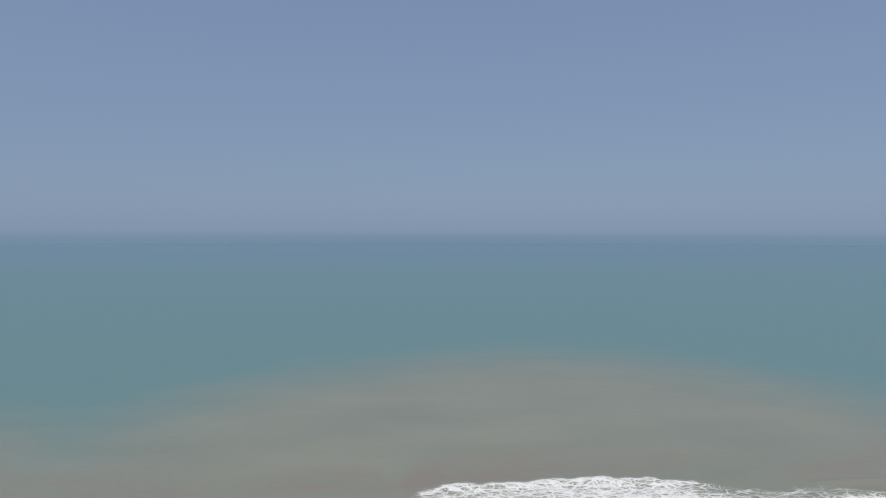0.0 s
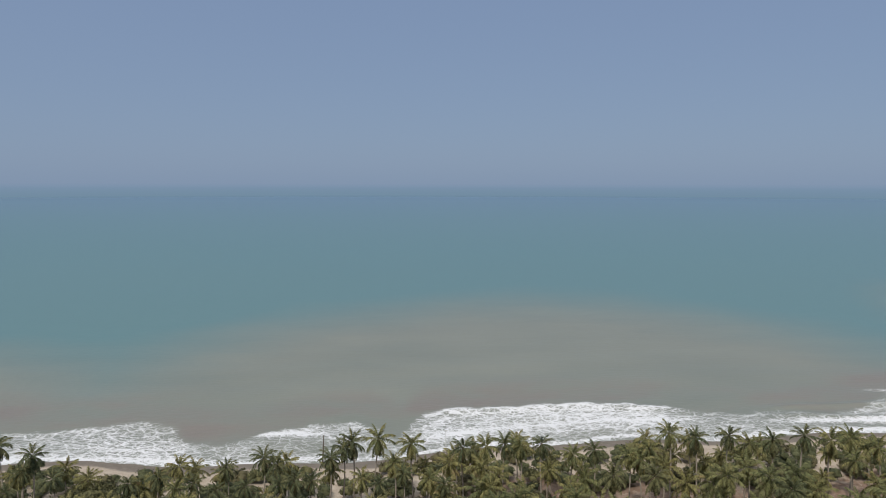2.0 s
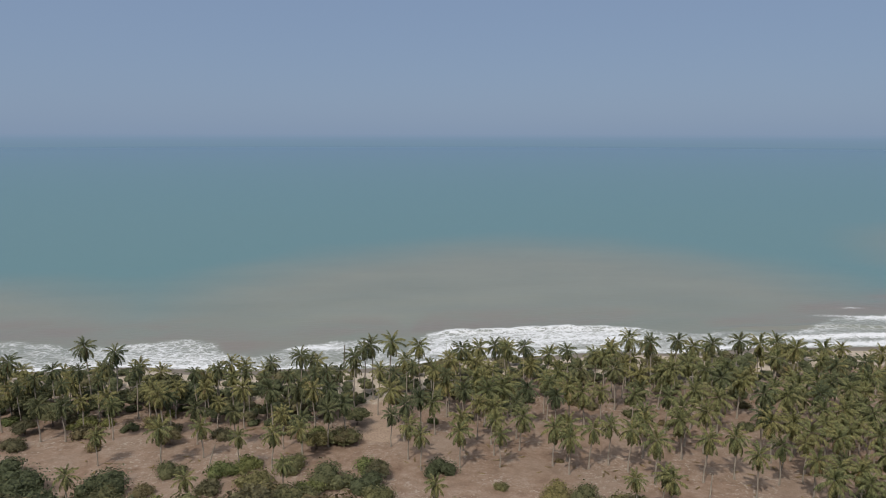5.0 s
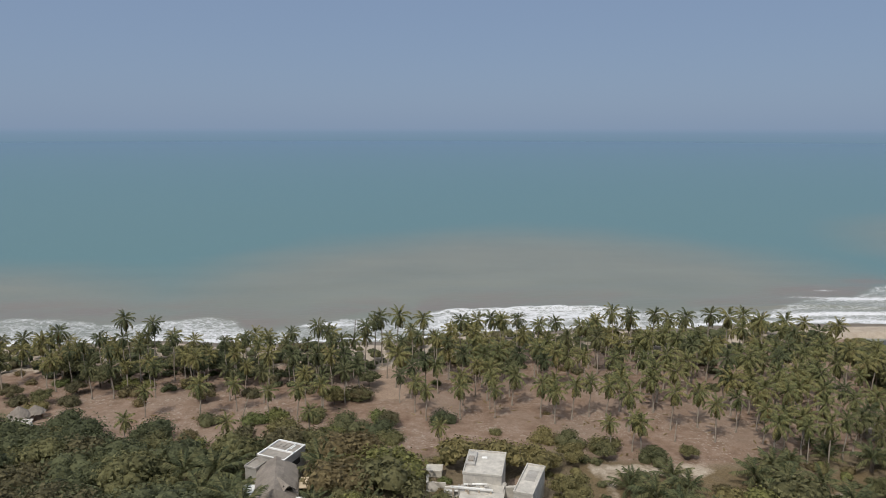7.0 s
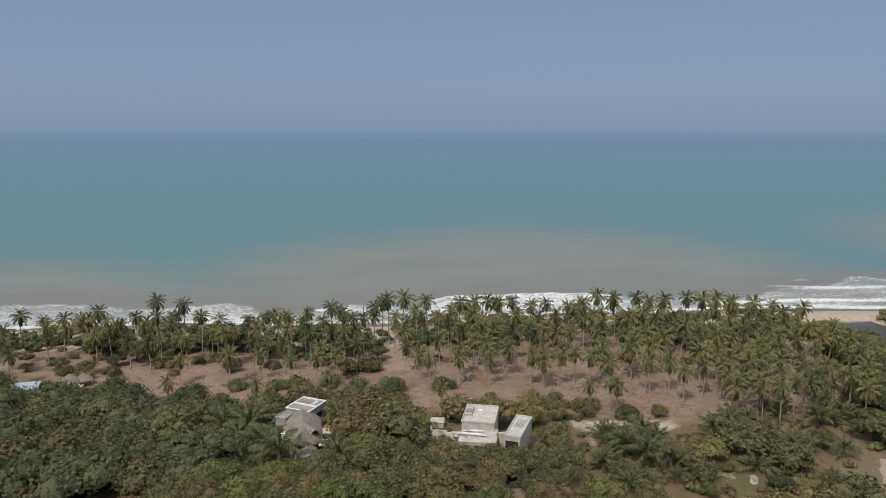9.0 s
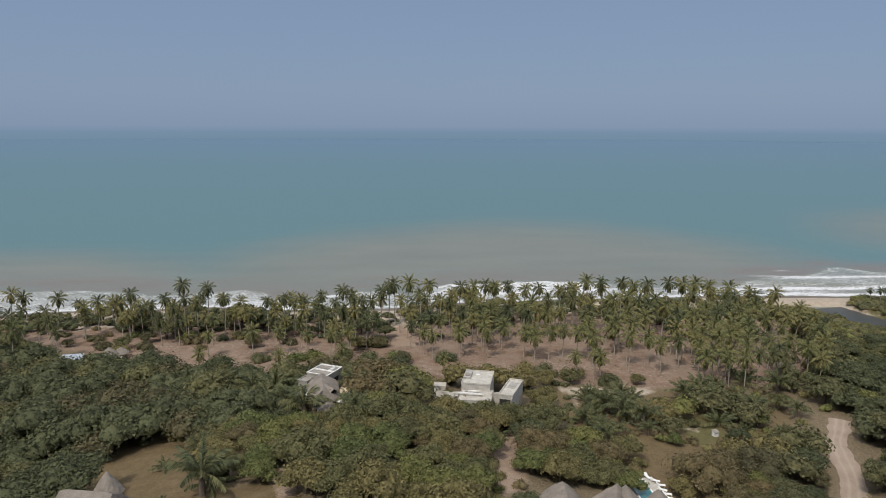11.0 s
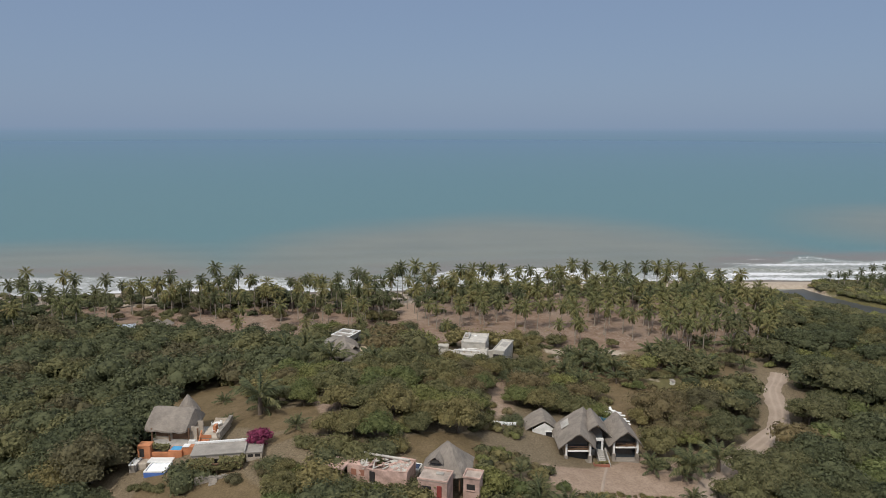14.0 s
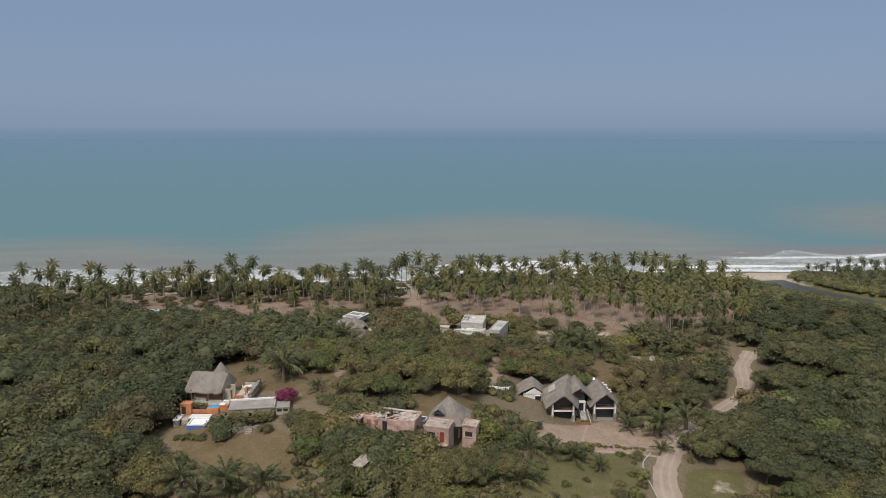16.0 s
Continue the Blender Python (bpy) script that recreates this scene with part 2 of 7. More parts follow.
BARK, PALM_BARK = plain("bark", (0.16, 0.125, 0.095), vary=0.4, grain=4), plain("palm_bark", (0.34, 0.29, 0.235), vary=0.35, grain=5)
FROND = leaf_mat("palm_frond", (0.073, 0.086, 0.038), (0.216, 0.219, 0.096), dry=(0.275, 0.224, 0.122), dry_share=0.05, glow=0.28, gloss=0.55)
FROND_DRY = leaf_mat("dry_frond", (0.15, 0.105, 0.05), (0.30, 0.22, 0.11))
FROND_DEEP = leaf_mat("deep_palm_frond", (0.054, 0.068, 0.038), (0.142, 0.152, 0.076), glow=0.26, gloss=0.55)
LEAF_MID = leaf_mat("olive_leaf", (0.100, 0.103, 0.049), (0.219, 0.205, 0.098))
LEAF_DEEP = leaf_mat("deep_green_leaf", (0.067, 0.080, 0.045), (0.153, 0.160, 0.084))
LEAF_LIGHT = leaf_mat("fresh_leaf", (0.096, 0.116, 0.042), (0.203, 0.220, 0.088))
LEAF_DRY = leaf_mat("dry_olive_leaf", (0.098, 0.087, 0.048), (0.186, 0.162, 0.090))
LEAF_PINK = leaf_mat("magenta_blossom", (0.165, 0.024, 0.066), (0.320, 0.068, 0.140))
TWIG = plain("bare_twigs", (0.27, 0.21, 0.17), vary=0.3)
TRACK = track_mat("pale_gravel", (0.264, 0.201, 0.156), (0.404, 0.325, 0.260))
RIVER = Nodes("river_water", 0.3, 0.05)
RIVER.bump(RIVER.noise(0.6, 4), 0.1, 0.2)
RIVER = RIVER.color(RIVER.ramp(RIVER.noise(0.05, 4), (0.3, (0.058, 0.062, 0.060)), (0.7, (0.086, 0.088, 0.084))))

# ---- where things stand, in metres ----
# palms: x, y and the height of the crown's heart over the sea
FRONT_W = [(-112.7, 119.6, 16.5), (-104.4, 109.1, 13.5), (-103.1, 114, 14), (-97.9, 113.2, 16.5), (-96.4, 127.7, 18), (-93.4, 109.2, 13.5), (-91.2, 113.3, 16.5), (-87.8, 120.5, 15), (-87, 112.9, 14), (-86.2, 121.6, 18), (-77.9, 114.7, 16), (-63.3, 115.5, 15), (-57.6, 115.6, 16), (-53.8, 114.5, 14.5), (-49.7, 115.1, 15), (-45.3, 121.4, 15.5), (-45.1, 113.7, 14.5), (-39.6, 114.4, 15), (-38.7, 124, 16.5), (-36.1, 123.7, 15.5), (-32.7, 115.2, 15), (-30.4, 116.5, 15.3)]
FRONT_M = [(-27.3, 117.3, 15), (-24.5, 124, 16.5), (-22.1, 128.8, 17), (-19.9, 129.7, 17.8), (-17.5, 117.4, 15), (-15.9, 131.7, 18), (-12.8, 115.7, 15), (-10.3, 123.8, 15.5), (-8.4, 120, 15), (-7.1, 130.8, 17.5), (-3.5, 117.4, 15), (0.1, 115.4, 15), (4, 129.9, 17), (10.1, 129.9, 17), (12.7, 131.3, 17.2), (17.1, 129.9, 17)]
FRONT_E = [(21.5, 131.3, 17.2), (27.3, 126.1, 17), (32.9, 128, 17), (40, 125.8, 16.5), (42.4, 125.4, 16.3), (45.4, 129.1, 17), (52.2, 135.6, 17.7), (57.5, 133.6, 17.5), (64.7, 135.5, 17.6), (68.5, 131.6, 17.2), (74.4, 132.7, 17.5), (82.4, 136.9, 17.2), (87.2, 133.5, 17.6), (87.8, 125.6, 16), (92.1, 132.8, 17.5), (95.6, 127.8, 17.5), (98.1, 122.9, 16), (100.7, 118.5, 16), (103.2, 129.7, 17.2), (107.3, 118.7, 17)]
FAR_W = [(-179.7, 104), (-189.6, 127.7), (-182.6, 135.1), (-188.4, 149.7), (-169.2, 127.1), (-161.2, 128.7), (-145.6, 102.8), (-141, 102.7), (-132.1, 96.2), (-162.4, 90.6), (-151.4, 90.5), (-151.4, 103), (-153.3, 78.8), (-145.2, 70.1), (-132.1, 76.2), (-128, 76.3), (-160, 76), (-174.6, 90.8), (-202.1, 120.3), (-198.7, 104.8), (-217.1, 120.8), (-183, 85.4)]
MID_W = [(-94.4, 100.1, 12.6), (-88.6, 100.2, 12.6), (-78, 101.2, 12.2), (-66.2, 106.1, 12.3), (-57.5, 98.9, 12.5), (-49.5, 109.1, 13.3), (-48, 97.3, 12.5), (-42.6, 109.1, 13.3), (-36.9, 96.2, 12.3), (-36.3, 108.7, 13.5), (-32.3, 93.6, 12.5), (-28.2, 109.2, 13.3), (-26.9, 97.1, 12.6), (-23.6, 101.1, 13), (-14.4, 108.5, 13.3), (-12.6, 97.2, 11.5), (-9.8, 100.2, 12.7), (-6, 104.6, 13), (-2.7, 104.1, 11.8), (0.8, 115.9, 14.5), (3.7, 95.4, 12.3), (4.2, 109.6, 13.2), (6.6, 118, 14.5), (7.2, 101.2, 13), (7.5, 123.1, 15)]
MID_M = [(9.4, 109.4, 13.3), (10.3, 98.6, 12.7), (13.3, 112.1, 13.7), (16.4, 95.1, 12.2), (16.5, 102, 12.7), (16.5, 115.6, 13.9), (19.9, 108.9, 13.5), (25.2, 112.2, 13.7), (26.3, 105.9, 12.8), (29.3, 124.6, 15), (30.2, 108.9, 13.5), (33.4, 107.6, 13.3), (35.2, 120, 14.6), (37.6, 107.9, 13.2), (44, 120, 14.6), (44.5, 105.9, 13), (45.1, 96.4, 13), (47.4, 109, 13.5)]
MID_E = [(50.5, 122.4, 15.3), (52.1, 92.8, 12.6), (52.1, 104.3, 13.5), (55, 99.1, 13), (56, 121.1, 15), (58.1, 95.5, 13), (58.2, 119, 15), (59.7, 108.8, 13.6), (63.4, 123.4, 15), (65.2, 105.4, 13.5), (66.2, 119, 15), (69.6, 114.7, 14.3), (70.5, 95, 13), (71.5, 91.6, 12.5), (73.6, 121.1, 15.8), (74.8, 116.9, 15), (76, 105.4, 13.5), (76.7, 93.4, 13), (82.1, 105.5, 13.5), (82.2, 114.2, 14.5), (88.8, 105.5, 13.5), (90.6, 117, 15), (92, 114.1, 15), (94.9, 111.7, 14), (95.2, 95.1, 13), (96.9, 107.9, 14), (105.8, 113.5, 14.5)]
NEAR_W = [(-75.1, 88.1, 11), (-70.7, 68.4, 12), (-60.8, 87, 12.8), (-53.4, 91.3, 11.5), (-47.6, 66.5, 10.5), (-43.8, 85.2, 12), (-36.5, 84.3, 12.8), (-31.2, 71.5, 11), (-30.7, 87.8, 12.5), (-8.4, 90.5, 12.2), (-5.4, 85.4, 12), (-2.2, 65.3, 10.8), (2.9, 86.4, 12.8), (10.5, 92.8, 12.5), (11.3, 86.8, 12), (22.8, 87.8, 12.8)]
NEAR_E = [(25.7, 84.1, 12.4), (26.2, 90.2, 12.8), (30.3, 86.9, 13), (35, 88.9, 13), (35.5, 68.8, 11.2), (38.5, 86.1, 13), (40.5, 69.9, 11.6), (41.9, 68.6, 11.5), (42.9, 81.3, 13), (43.3, 92.4, 12.5), (53, 82.1, 13), (60.2, 83.9, 12.4), (61.4, 76.3, 12.4), (70.5, 67.7, 11.8), (72.1, 75.5, 12), (75.1, 72.1, 12), (76.5, 87.1, 12.6), (78, 69.9, 12), (81.4, 83.2, 12.5), (86.9, 88.5, 12.6), (89.8, 85.4, 12.5), (92, 99.4, 13.2)]
GROVE_R = [(68, 85), (79, 107), (94, 126), (114, 123), (127, 114), (117, 87), (100, 62), (84, 64), (70, 65), (66, 76)]
RIVER_LINE = [(156, 164), (159, 153), (163, 142), (168, 131.5), (174.5, 122.5), (184, 113), (196, 104), (230, 86), (292, 64), (464, 43)]
FAR_BANK = [(168, 163), (178, 178), (205, 184), (300, 192), (420, 150), (300, 76), (236, 97), (206, 116), (194, 126), (187, 133), (180, 144), (172, 156)]
NEAR_BANK = [(120, 106), (130, 140), (138, 156), (151, 160), (160, 140), (172, 120), (185, 104), (200, 92), (160, 70), (128, 80)]
CLEAR = {}
CLEAR["lawn"] = [[(37, 20), (42, 31), (53, 31), (56, 24), (48, 9), (42, 4)], [(-91.6, 17.4), (-80.1, 12.5), (-72.7, 17.8), (-67.4, 23.6), (-61.2, 24.7), (-53.7, 18.1), (-45.2, -0.3), (-36.7, -10.5), (-33.1, -8.4), (-29.3, -6.7), (-24.5, -15.5), (-17.7, -18.7), (-18.1, -26.6), (-35.4, -25.0), (-48.3, -20.3), (-72.2, -0.3), (-29.7, -26.0), (-36.4, -28.9), (-52, -16), (-62, -14)], [(-57.3, -38.4), (-57.3, -28.9), (-39.2, -36.5), (-32.6, -43.1), (-29.7, -57.4), (-36.4, -59.3), (-44, -55.5), (-51.6, -48.9)], [(-13.5, -29.8), (-6.8, -22.2), (4.6, -18.4), (4.6, -29.8), (-2.1, -36.5)]]
CLEAR["green"] = [[(8, -47), (17, -38), (38, -32), (34, -49), (18, -54), (7, -56)], [(47, -36), (59, -34), (56, -47), (42, -49)], [(101, 8), (111, 4), (97, -13), (88, -14)], [(54, 42), (65, 49), (65, 35), (55, 29)]]
CLEAR["red"] = [[(-33.5, -0.3), (-29.7, 5.5), (-24.9, -10.7), (-26.8, -20.3)], [(11, 54), (16, 54), (16, 27), (13, 2), (8, -7), (7, 11), (10, 26)], [(16, -23), (17, -31), (24, -35), (39, -31), (51, -26), (48, -13), (40, -11), (29, -19)], [(-24, 133), (-15, 128), (-9, 98), (-20, 101), (-24, 115)]]
CLEAR["sand"] = [[(50, -40), (56, -39), (53, -45), (49, -45)], [(27, 63.5), (40, 64), (55, 66.5), (57, 62), (50, 57), (42, 58.5), (36, 59), (33, 52), (31.5, 43), (29.5, 43), (30, 52), (29.5, 58)], [(74, 56), (81, 55), (80, 50), (75, 50)], [(54, 40), (60, 41), (60, 37), (55, 36)]]
ROAD_LINE = [(38, -80), (39, -54), (40, -45), (42, -38), (46.5, -29), (53, -18.5), (60.3, -9.8), (65.5, -5), (71, 0.2), (76, 5.5), (80.3, 12), (83.6, 19), (86, 26), (88.7, 33), (92, 38), (97, 46)]
PATH_A = [(42, -32), (37, -32), (31, -33), (24, -35)]
PATH_B = [(26, -32), (28, -25), (30, -19)]
KERB_LINE = [(41, -31), (38, -36), (37, -41), (37, -45), (37, -49)]
SAND_EDGE = [(-400, 95), (-135, 99), (-112, 92), (-95, 80), (-78, 74), (-60, 69), (-50, 70), (-38, 74), (-21, 68), (-8, 64), (-4, 64), (10, 70), (25, 70), (40, 64), (51, 63), (75, 72), (102, 70), (122, 115), (136, 150), (400, 150)]
LOW_SPOTS = [(36, 53), (38, 48), (44, 53), (31, 37), (35, 35), (41, 43), (34, 42), (47, 42), (45, 33), (45, 49), (34, 28), (63, 50), (70, 53), (70, 59), (62, 56), (92, 67), (94, 64), (82, 67), (-46.3, 48.6), (-45.4, 43), (-41.6, 50.5), (-36, 39.2), (-52.9, 53.3), (-23.7, 35.4), (-14.3, 35.4), (-27.8, 18.8), (14, 25), (82, 74), (87, 48), (-50.7, 13.1), (-48.8, 15), (-55.4, 6.4), (-82.1, 9.3), (44, -29), (50, -26), (39, -18), (14, -34), (23, -39), (14, -50), (28, -40), (-40.2, -57.4), (-31.6, -23.1), (-47.8, -13.6), (11, -32), (65, -14), (37.8, 44), (41.7, 39.2), (37.8, 32.4), (34.5, 44)]
BARE_SPOTS = [(-9.2, 17.4, 1), (-12.1, 18.3, 0.85), (-20.2, 15.9, 0.8), (50, 43.5, 1.1), (-98.1, 44.9, 1.2), (-2.1, -57, 0.9), (-79.3, 36.4, 1.1), (18, 20, 0.9)]
BIG_LOW_PALMS = [(-41.6, -8.5, 1.15), (-82.8, 1.6, 1), (-21.3, -26.1, 0.9), (-37, 34.5, 0.95), (-36.8, 43.4, 0.9), (-25.7, 43.1, 0.8), (-40.8, -58.6, 0.95), (-12.6, -58.5, 0.8)]
FEATHER_PALMS = [(46.5, -20.7, 1.35), (54.1, -15.8, 1.35), (18.7, -38.4, 0.90), (22.9, -39.5, 1.00), (10.5, -52.1, 1.10), (13.6, -39.4, 1.00), (-42.1, -10.7, 1.70), (-41.6, -57.5, 1.25), (-35.5, -56.5, 1.1), (-50.5, -55, 1.2), (-46, -58.5, 1.0), (11.5, -50, 0.9), (34.7, 51.6, 1.15), (45.2, 57.4, 1.1), (46.8, 52.5, 1.1), (37.9, 45, 1.3), (41.0, 40.6, 1.25), (32.5, 38.0, 1.1), (45.6, 38.8, 1.25), (33.6, 33.0, 1.1), (66.6, 59.4, 1.3), (66.2, 52.7, 1.3), (61.4, 56.2, 1.2), (75.6, 46.8, 1.3), (64.5, 41.1, 1.15), (89.7, 63.5, 1.3), (97.4, 67.4, 1.2), (75.9, 57.2, 1.1), (101.4, 69.7, 1), (-44.6, 49.5, 1.45), (-33.6, 30.2, 1.5), (-44.2, 40.3, 1.4), (-51.1, 50.9, 1.4), (-38.5, 37.2, 1.4), (-21.6, 27.1, 1.3), (-24.6, 49.8, 1.25), (-42.5, 53.2, 1.2), (-26, 56.3, 1.2)]

# ---- land, sea, river ----


def smooth(a, b, v):
    k = np.clip((np.asarray(v, float) - a) / (b - a), 0, 1)
    return k * k * (3 - 2 * k)


def shore(x):
    """y of the waterline at x."""
    x = np.asarray(x, float)
    return 169.5 + 0.145 * x + 10 * smooth(-50, -150, x) - 11 * smooth(112, 178, x) + 2.2 * np.sin(x / 21.0) + 1.2 * np.sin(x / 8.3 + 1)


def to_line(x, y, line):
    """Distance of the points to a polyline."""
    x, y = np.asarray(x, float), np.asarray(y, float)
    best = np.full(x.shape, 1e9)
    for (ax, ay), (bx, by) in zip(line, line[1:]):
        dx, dy = bx - ax, by - ay
        k = np.clip(((x - ax) * dx + (y - ay) * dy) / (dx * dx + dy * dy), 0, 1)
        best = np.minimum(best, np.hypot(x - ax - k * dx, y - ay - k * dy))
    return best


def inside(x, y, poly):
    """Signed distance: positive inside the polygon."""
    x, y = np.asarray(x, float), np.asarray(y, float)
    odd = np.zeros(x.shape, bool)
    for (ax, ay), (bx, by) in zip(poly, poly[1:] + poly[:1]):
        if ay != by:
            odd ^= ((ay > y) != (by > y)) & (x < (bx - ax) * (y - ay) / (by - ay) + ax)
    d = to_line(x, y, poly + poly[:1])
    return np.where(odd, d, -d)


def ground_z(x, y):
    x, y = np.asarray(x, float), np.asarray(y, float)
    d = shore(x) - y
    z = np.where(d > 0, 1.6 * smooth(0, 16, d) + (2.6 - 1.4 * smooth(20, 100, x)) * smooth(10, 75, d), np.maximum(0.07 * d, -4))
    z = z + 10.8 * np.exp(-((x + 18) / 43) ** 2 - ((y + 28) / 52) ** 2)
    z = z + 3.4 * np.exp(-((x + 40) / 48) ** 2 - ((y + 18) / 45) ** 2) + 3.0 * np.exp(-((x + 14) / 42) ** 2 - ((y - 44) / 30) ** 2)
    z = z - 1.2 * np.exp(-((x - 23) / 9) ** 2 - ((y + 17) / 9) ** 2) - 1.4 * np.exp(-((x + 9) / 14) ** 2 - ((y + 40) / 8) ** 2)
    z = z + (0.22 * np.sin(x / 9.1 + 0.6 * np.sin(y / 13)) * np.sin(y / 11.3 + 1) + 0.10 * np.sin(x / 3.7) * np.sin(y / 4.3 + 2)) * smooth(6, 30, d)
    r = to_line(x, y, RIVER_LINE)
    bank = smooth(9.5, 13.5, r)
    return np.where(y < shore(x) - 20, z * bank - 1.3 * (1 - bank), z)


def gz(x, y):
    return float(ground_z(np.array([float(x)]), np.array([float(y)]))[0])


def sand_edge(x):
    """y north of which the palm grove stands on open, dry ground."""
    return np.interp(x, [p[0] for p in SAND_EDGE], [p[1] for p in SAND_EDGE])


GARDEN_PLOT = [(24, 66), (44, 66), (78, 63), (92, 66), (84, 40), (66, 30), (52, 20), (38, 4), (34, 10), (26, 34)]


def spread(lo, hi, step, reach, grow):
    """Grid lines: even from lo to hi, then wider and wider out to reach."""
    core, out, s, p = list(np.arange(lo, hi + 0.1, step)), [], step, 0.0
    while p < reach:
        s *= grow
        p += s
        out.append(p)
    return np.array([lo - p for p in reversed(out)] + core + [core[-1] + p for p in out])


def sheet(name, xs, ys, zf, material, masks):
    """A grid of ground or water with float masks for its material."""
    gx, gy = np.meshgrid(xs, ys)
    px, py = gx.ravel(), gy.ravel()
    nx, ny = len(xs), len(ys)
    me = bpy.data.meshes.new(name)
    me.vertices.add(nx * ny)
    me.vertices.foreach_set("co", np.stack([px, py, zf(px, py)], 1).ravel())
    i = (np.arange(ny - 1)[:, None] * nx + np.arange(nx - 1)[None, :]).ravel()
    quads = np.stack([i, i + 1, i + nx + 1, i + nx], 1).astype(np.int32)
    me.loops.add(quads.size)
    me.loops.foreach_set("vertex_index", quads.ravel())
    me.polygons.add(len(quads))
    me.polygons.foreach_set("loop_start", np.arange(0, quads.size, 4, dtype=np.int32))
    me.update(calc_edges=True)
    me.polygons.foreach_set("use_smooth", np.ones(len(quads), bool))
    for key, f in masks.items():
        me.attributes.new(key, "FLOAT", "POINT").data.foreach_set("value", f(px, py).astype(np.float32))
    me.materials.append(material)
    return new(name, me)


def clear_mask(key):
    return lambda x, y: smooth(-2.0, 2.0, np.max([inside(x, y, p) for p in CLEAR[key]], axis=0))


def sand_mask(x, y):
    d = shore(x) - y
    beach = smooth(42, 20, d + 6 * np.sin(x / 17)) * smooth(-30, -20, d + 20)
    bar = smooth(4, -4, np.hypot((x - 163) / 1.25, y - 175) - 14)
    beach = beach * smooth(3, -3, np.maximum(inside(x, y, FAR_BANK), inside(x, y, NEAR_BANK)))
    return np.maximum(np.maximum(beach * 0.9, bar), 0.62 * clear_mask("sand")(x, y))


def litter_mask(x, y):
    return smooth(-5, 6, sand_edge(x) - y)


def wet_mask(x, y):
    d = shore(x) - y
    return smooth(9, 2, d + 1.5 * np.sin(x / 9))


ground = sheet("ground", spread(-220, 300, 2.4, 4300, 1.24), spread(-110, 214, 2.4, 3000, 1.24), ground_z, GROUND,
               {"lawn": lambda x, y: np.maximum(clear_mask("lawn")(x, y), 0.62 * smooth(-3, 3, inside(x, y, GARDEN_PLOT))), "green": lambda x, y: np.maximum(clear_mask("green")(x, y), np.maximum(smooth(-3, 3, np.maximum(inside(x, y, FAR_BANK), inside(x, y, NEAR_BANK))), smooth(28, 22, to_line(x, y, RIVER_LINE)) * smooth(160, 152, y))), "red": clear_mask("red"), "sand": sand_mask, "litter": litter_mask, "wet": wet_mask})
tagged(ground, "dry brown coastal ground with sand, leaf litter and faded lawns", "ground", kind="structure")

# surf: x along the coast and the reach of the foam from the waterline
SURF = [(-400, 34), (-165, 40), (-148, 31), (-138, 27), (-112, 25), (-101, 29), (-92, 33), (-84, 29), (-76, 17), (-66, 15), (-58, 21), (-52, 26), (-39, 29), (-29, 33), (-20, 26), (-14, 14), (-10, 27), (-6, 34), (3, 36), (48, 36), (60, 33), (80, 31), (90, 25), (100, 21), (113, 22), (126, 18), (138, 22), (148, 28), (158, 38), (170, 40), (186, 46), (202, 58), (213, 64), (221, 56), (238, 47), (270, 42), (400, 38)]


def surf_reach(x):
    return np.interp(x, [p[0] for p in SURF], [p[1] for p in SURF]) + 0.7 * np.sin(x / 2.3) + 0.5 * np.sin(x / 1.1 + 1) + 0.8 * np.sin(x / 5.7 + 2)


def foam_mask(x, y):
    d = y - shore(x)
    r = surf_reach(x)
    dense = smooth(-12, 0, x) * smooth(82, 66, x) * smooth(4, 12, d) + 0.7 * smooth(-145, -120, x) * smooth(-60, -85, x) * smooth(22, 6, d)
    body = smooth(-3, 1, d) * smooth(r + 2, r - 3, d) * (0.45 + 0.20 * dense + 0.06 * np.sin(x / 13 + d / 6) - 0.06 * smooth(100, 118, x))
    edge = np.exp(-((d - r + 2.5) / 1.6) ** 2) * 0.20 * (0.4 + smooth(-12, 0, x) * smooth(82, 66, x))
    swash = np.exp(-((d - 1.5 - 1.2 * np.sin(x / 7)) / 1.6) ** 2) * 0.40
    mid = np.exp(-((d - 12 - 0.10 * np.clip(x, -20, 80) - 1.5 * np.sin(x / 15)) / 1.3) ** 2) * 0.32 * smooth(-10, 10, x) * smooth(90, 74, x)
    crest, lines = edge, 0.0
    for at, w, x0 in ((2, 1.8, 102), (13, 1.8, 102), (40, 2.4, 146)):
        lines = lines + np.exp(-((d - at - 2 * np.sin(x / 27 + at)) / w) ** 2) * 0.60 * smooth(x0, x0 + 16, x)
    stray = 0.6 * np.exp(-((d - 56) / 1.8) ** 2 - ((x - 178) / 6) ** 2) + 0.8 * np.exp(-((d - 22) / 1.8) ** 2 - ((x + 48) / 9) ** 2)
    return np.clip(body + crest + swash + mid + lines + stray, 0, 1)


def wave_z(x, y):
    d = y - shore(x)
    r = surf_reach(x)
    crest = 0.9 * np.exp(-((d - r + 4) / 2.0) ** 2) * smooth(-6, 6, x) * smooth(82, 66, x)
    lines = sum(0.7 * np.exp(-((d - at - 2 * np.sin(x / 19 + at)) / 1.8) ** 2) * smooth(102, 118, x) for at in (16, 25))
    swell = 0.10 * np.sin(d / 4.5 + 0.8 * np.sin(x / 23)) * smooth(0, 20, d) * smooth(260, 120, d)
    return crest + lines + swell


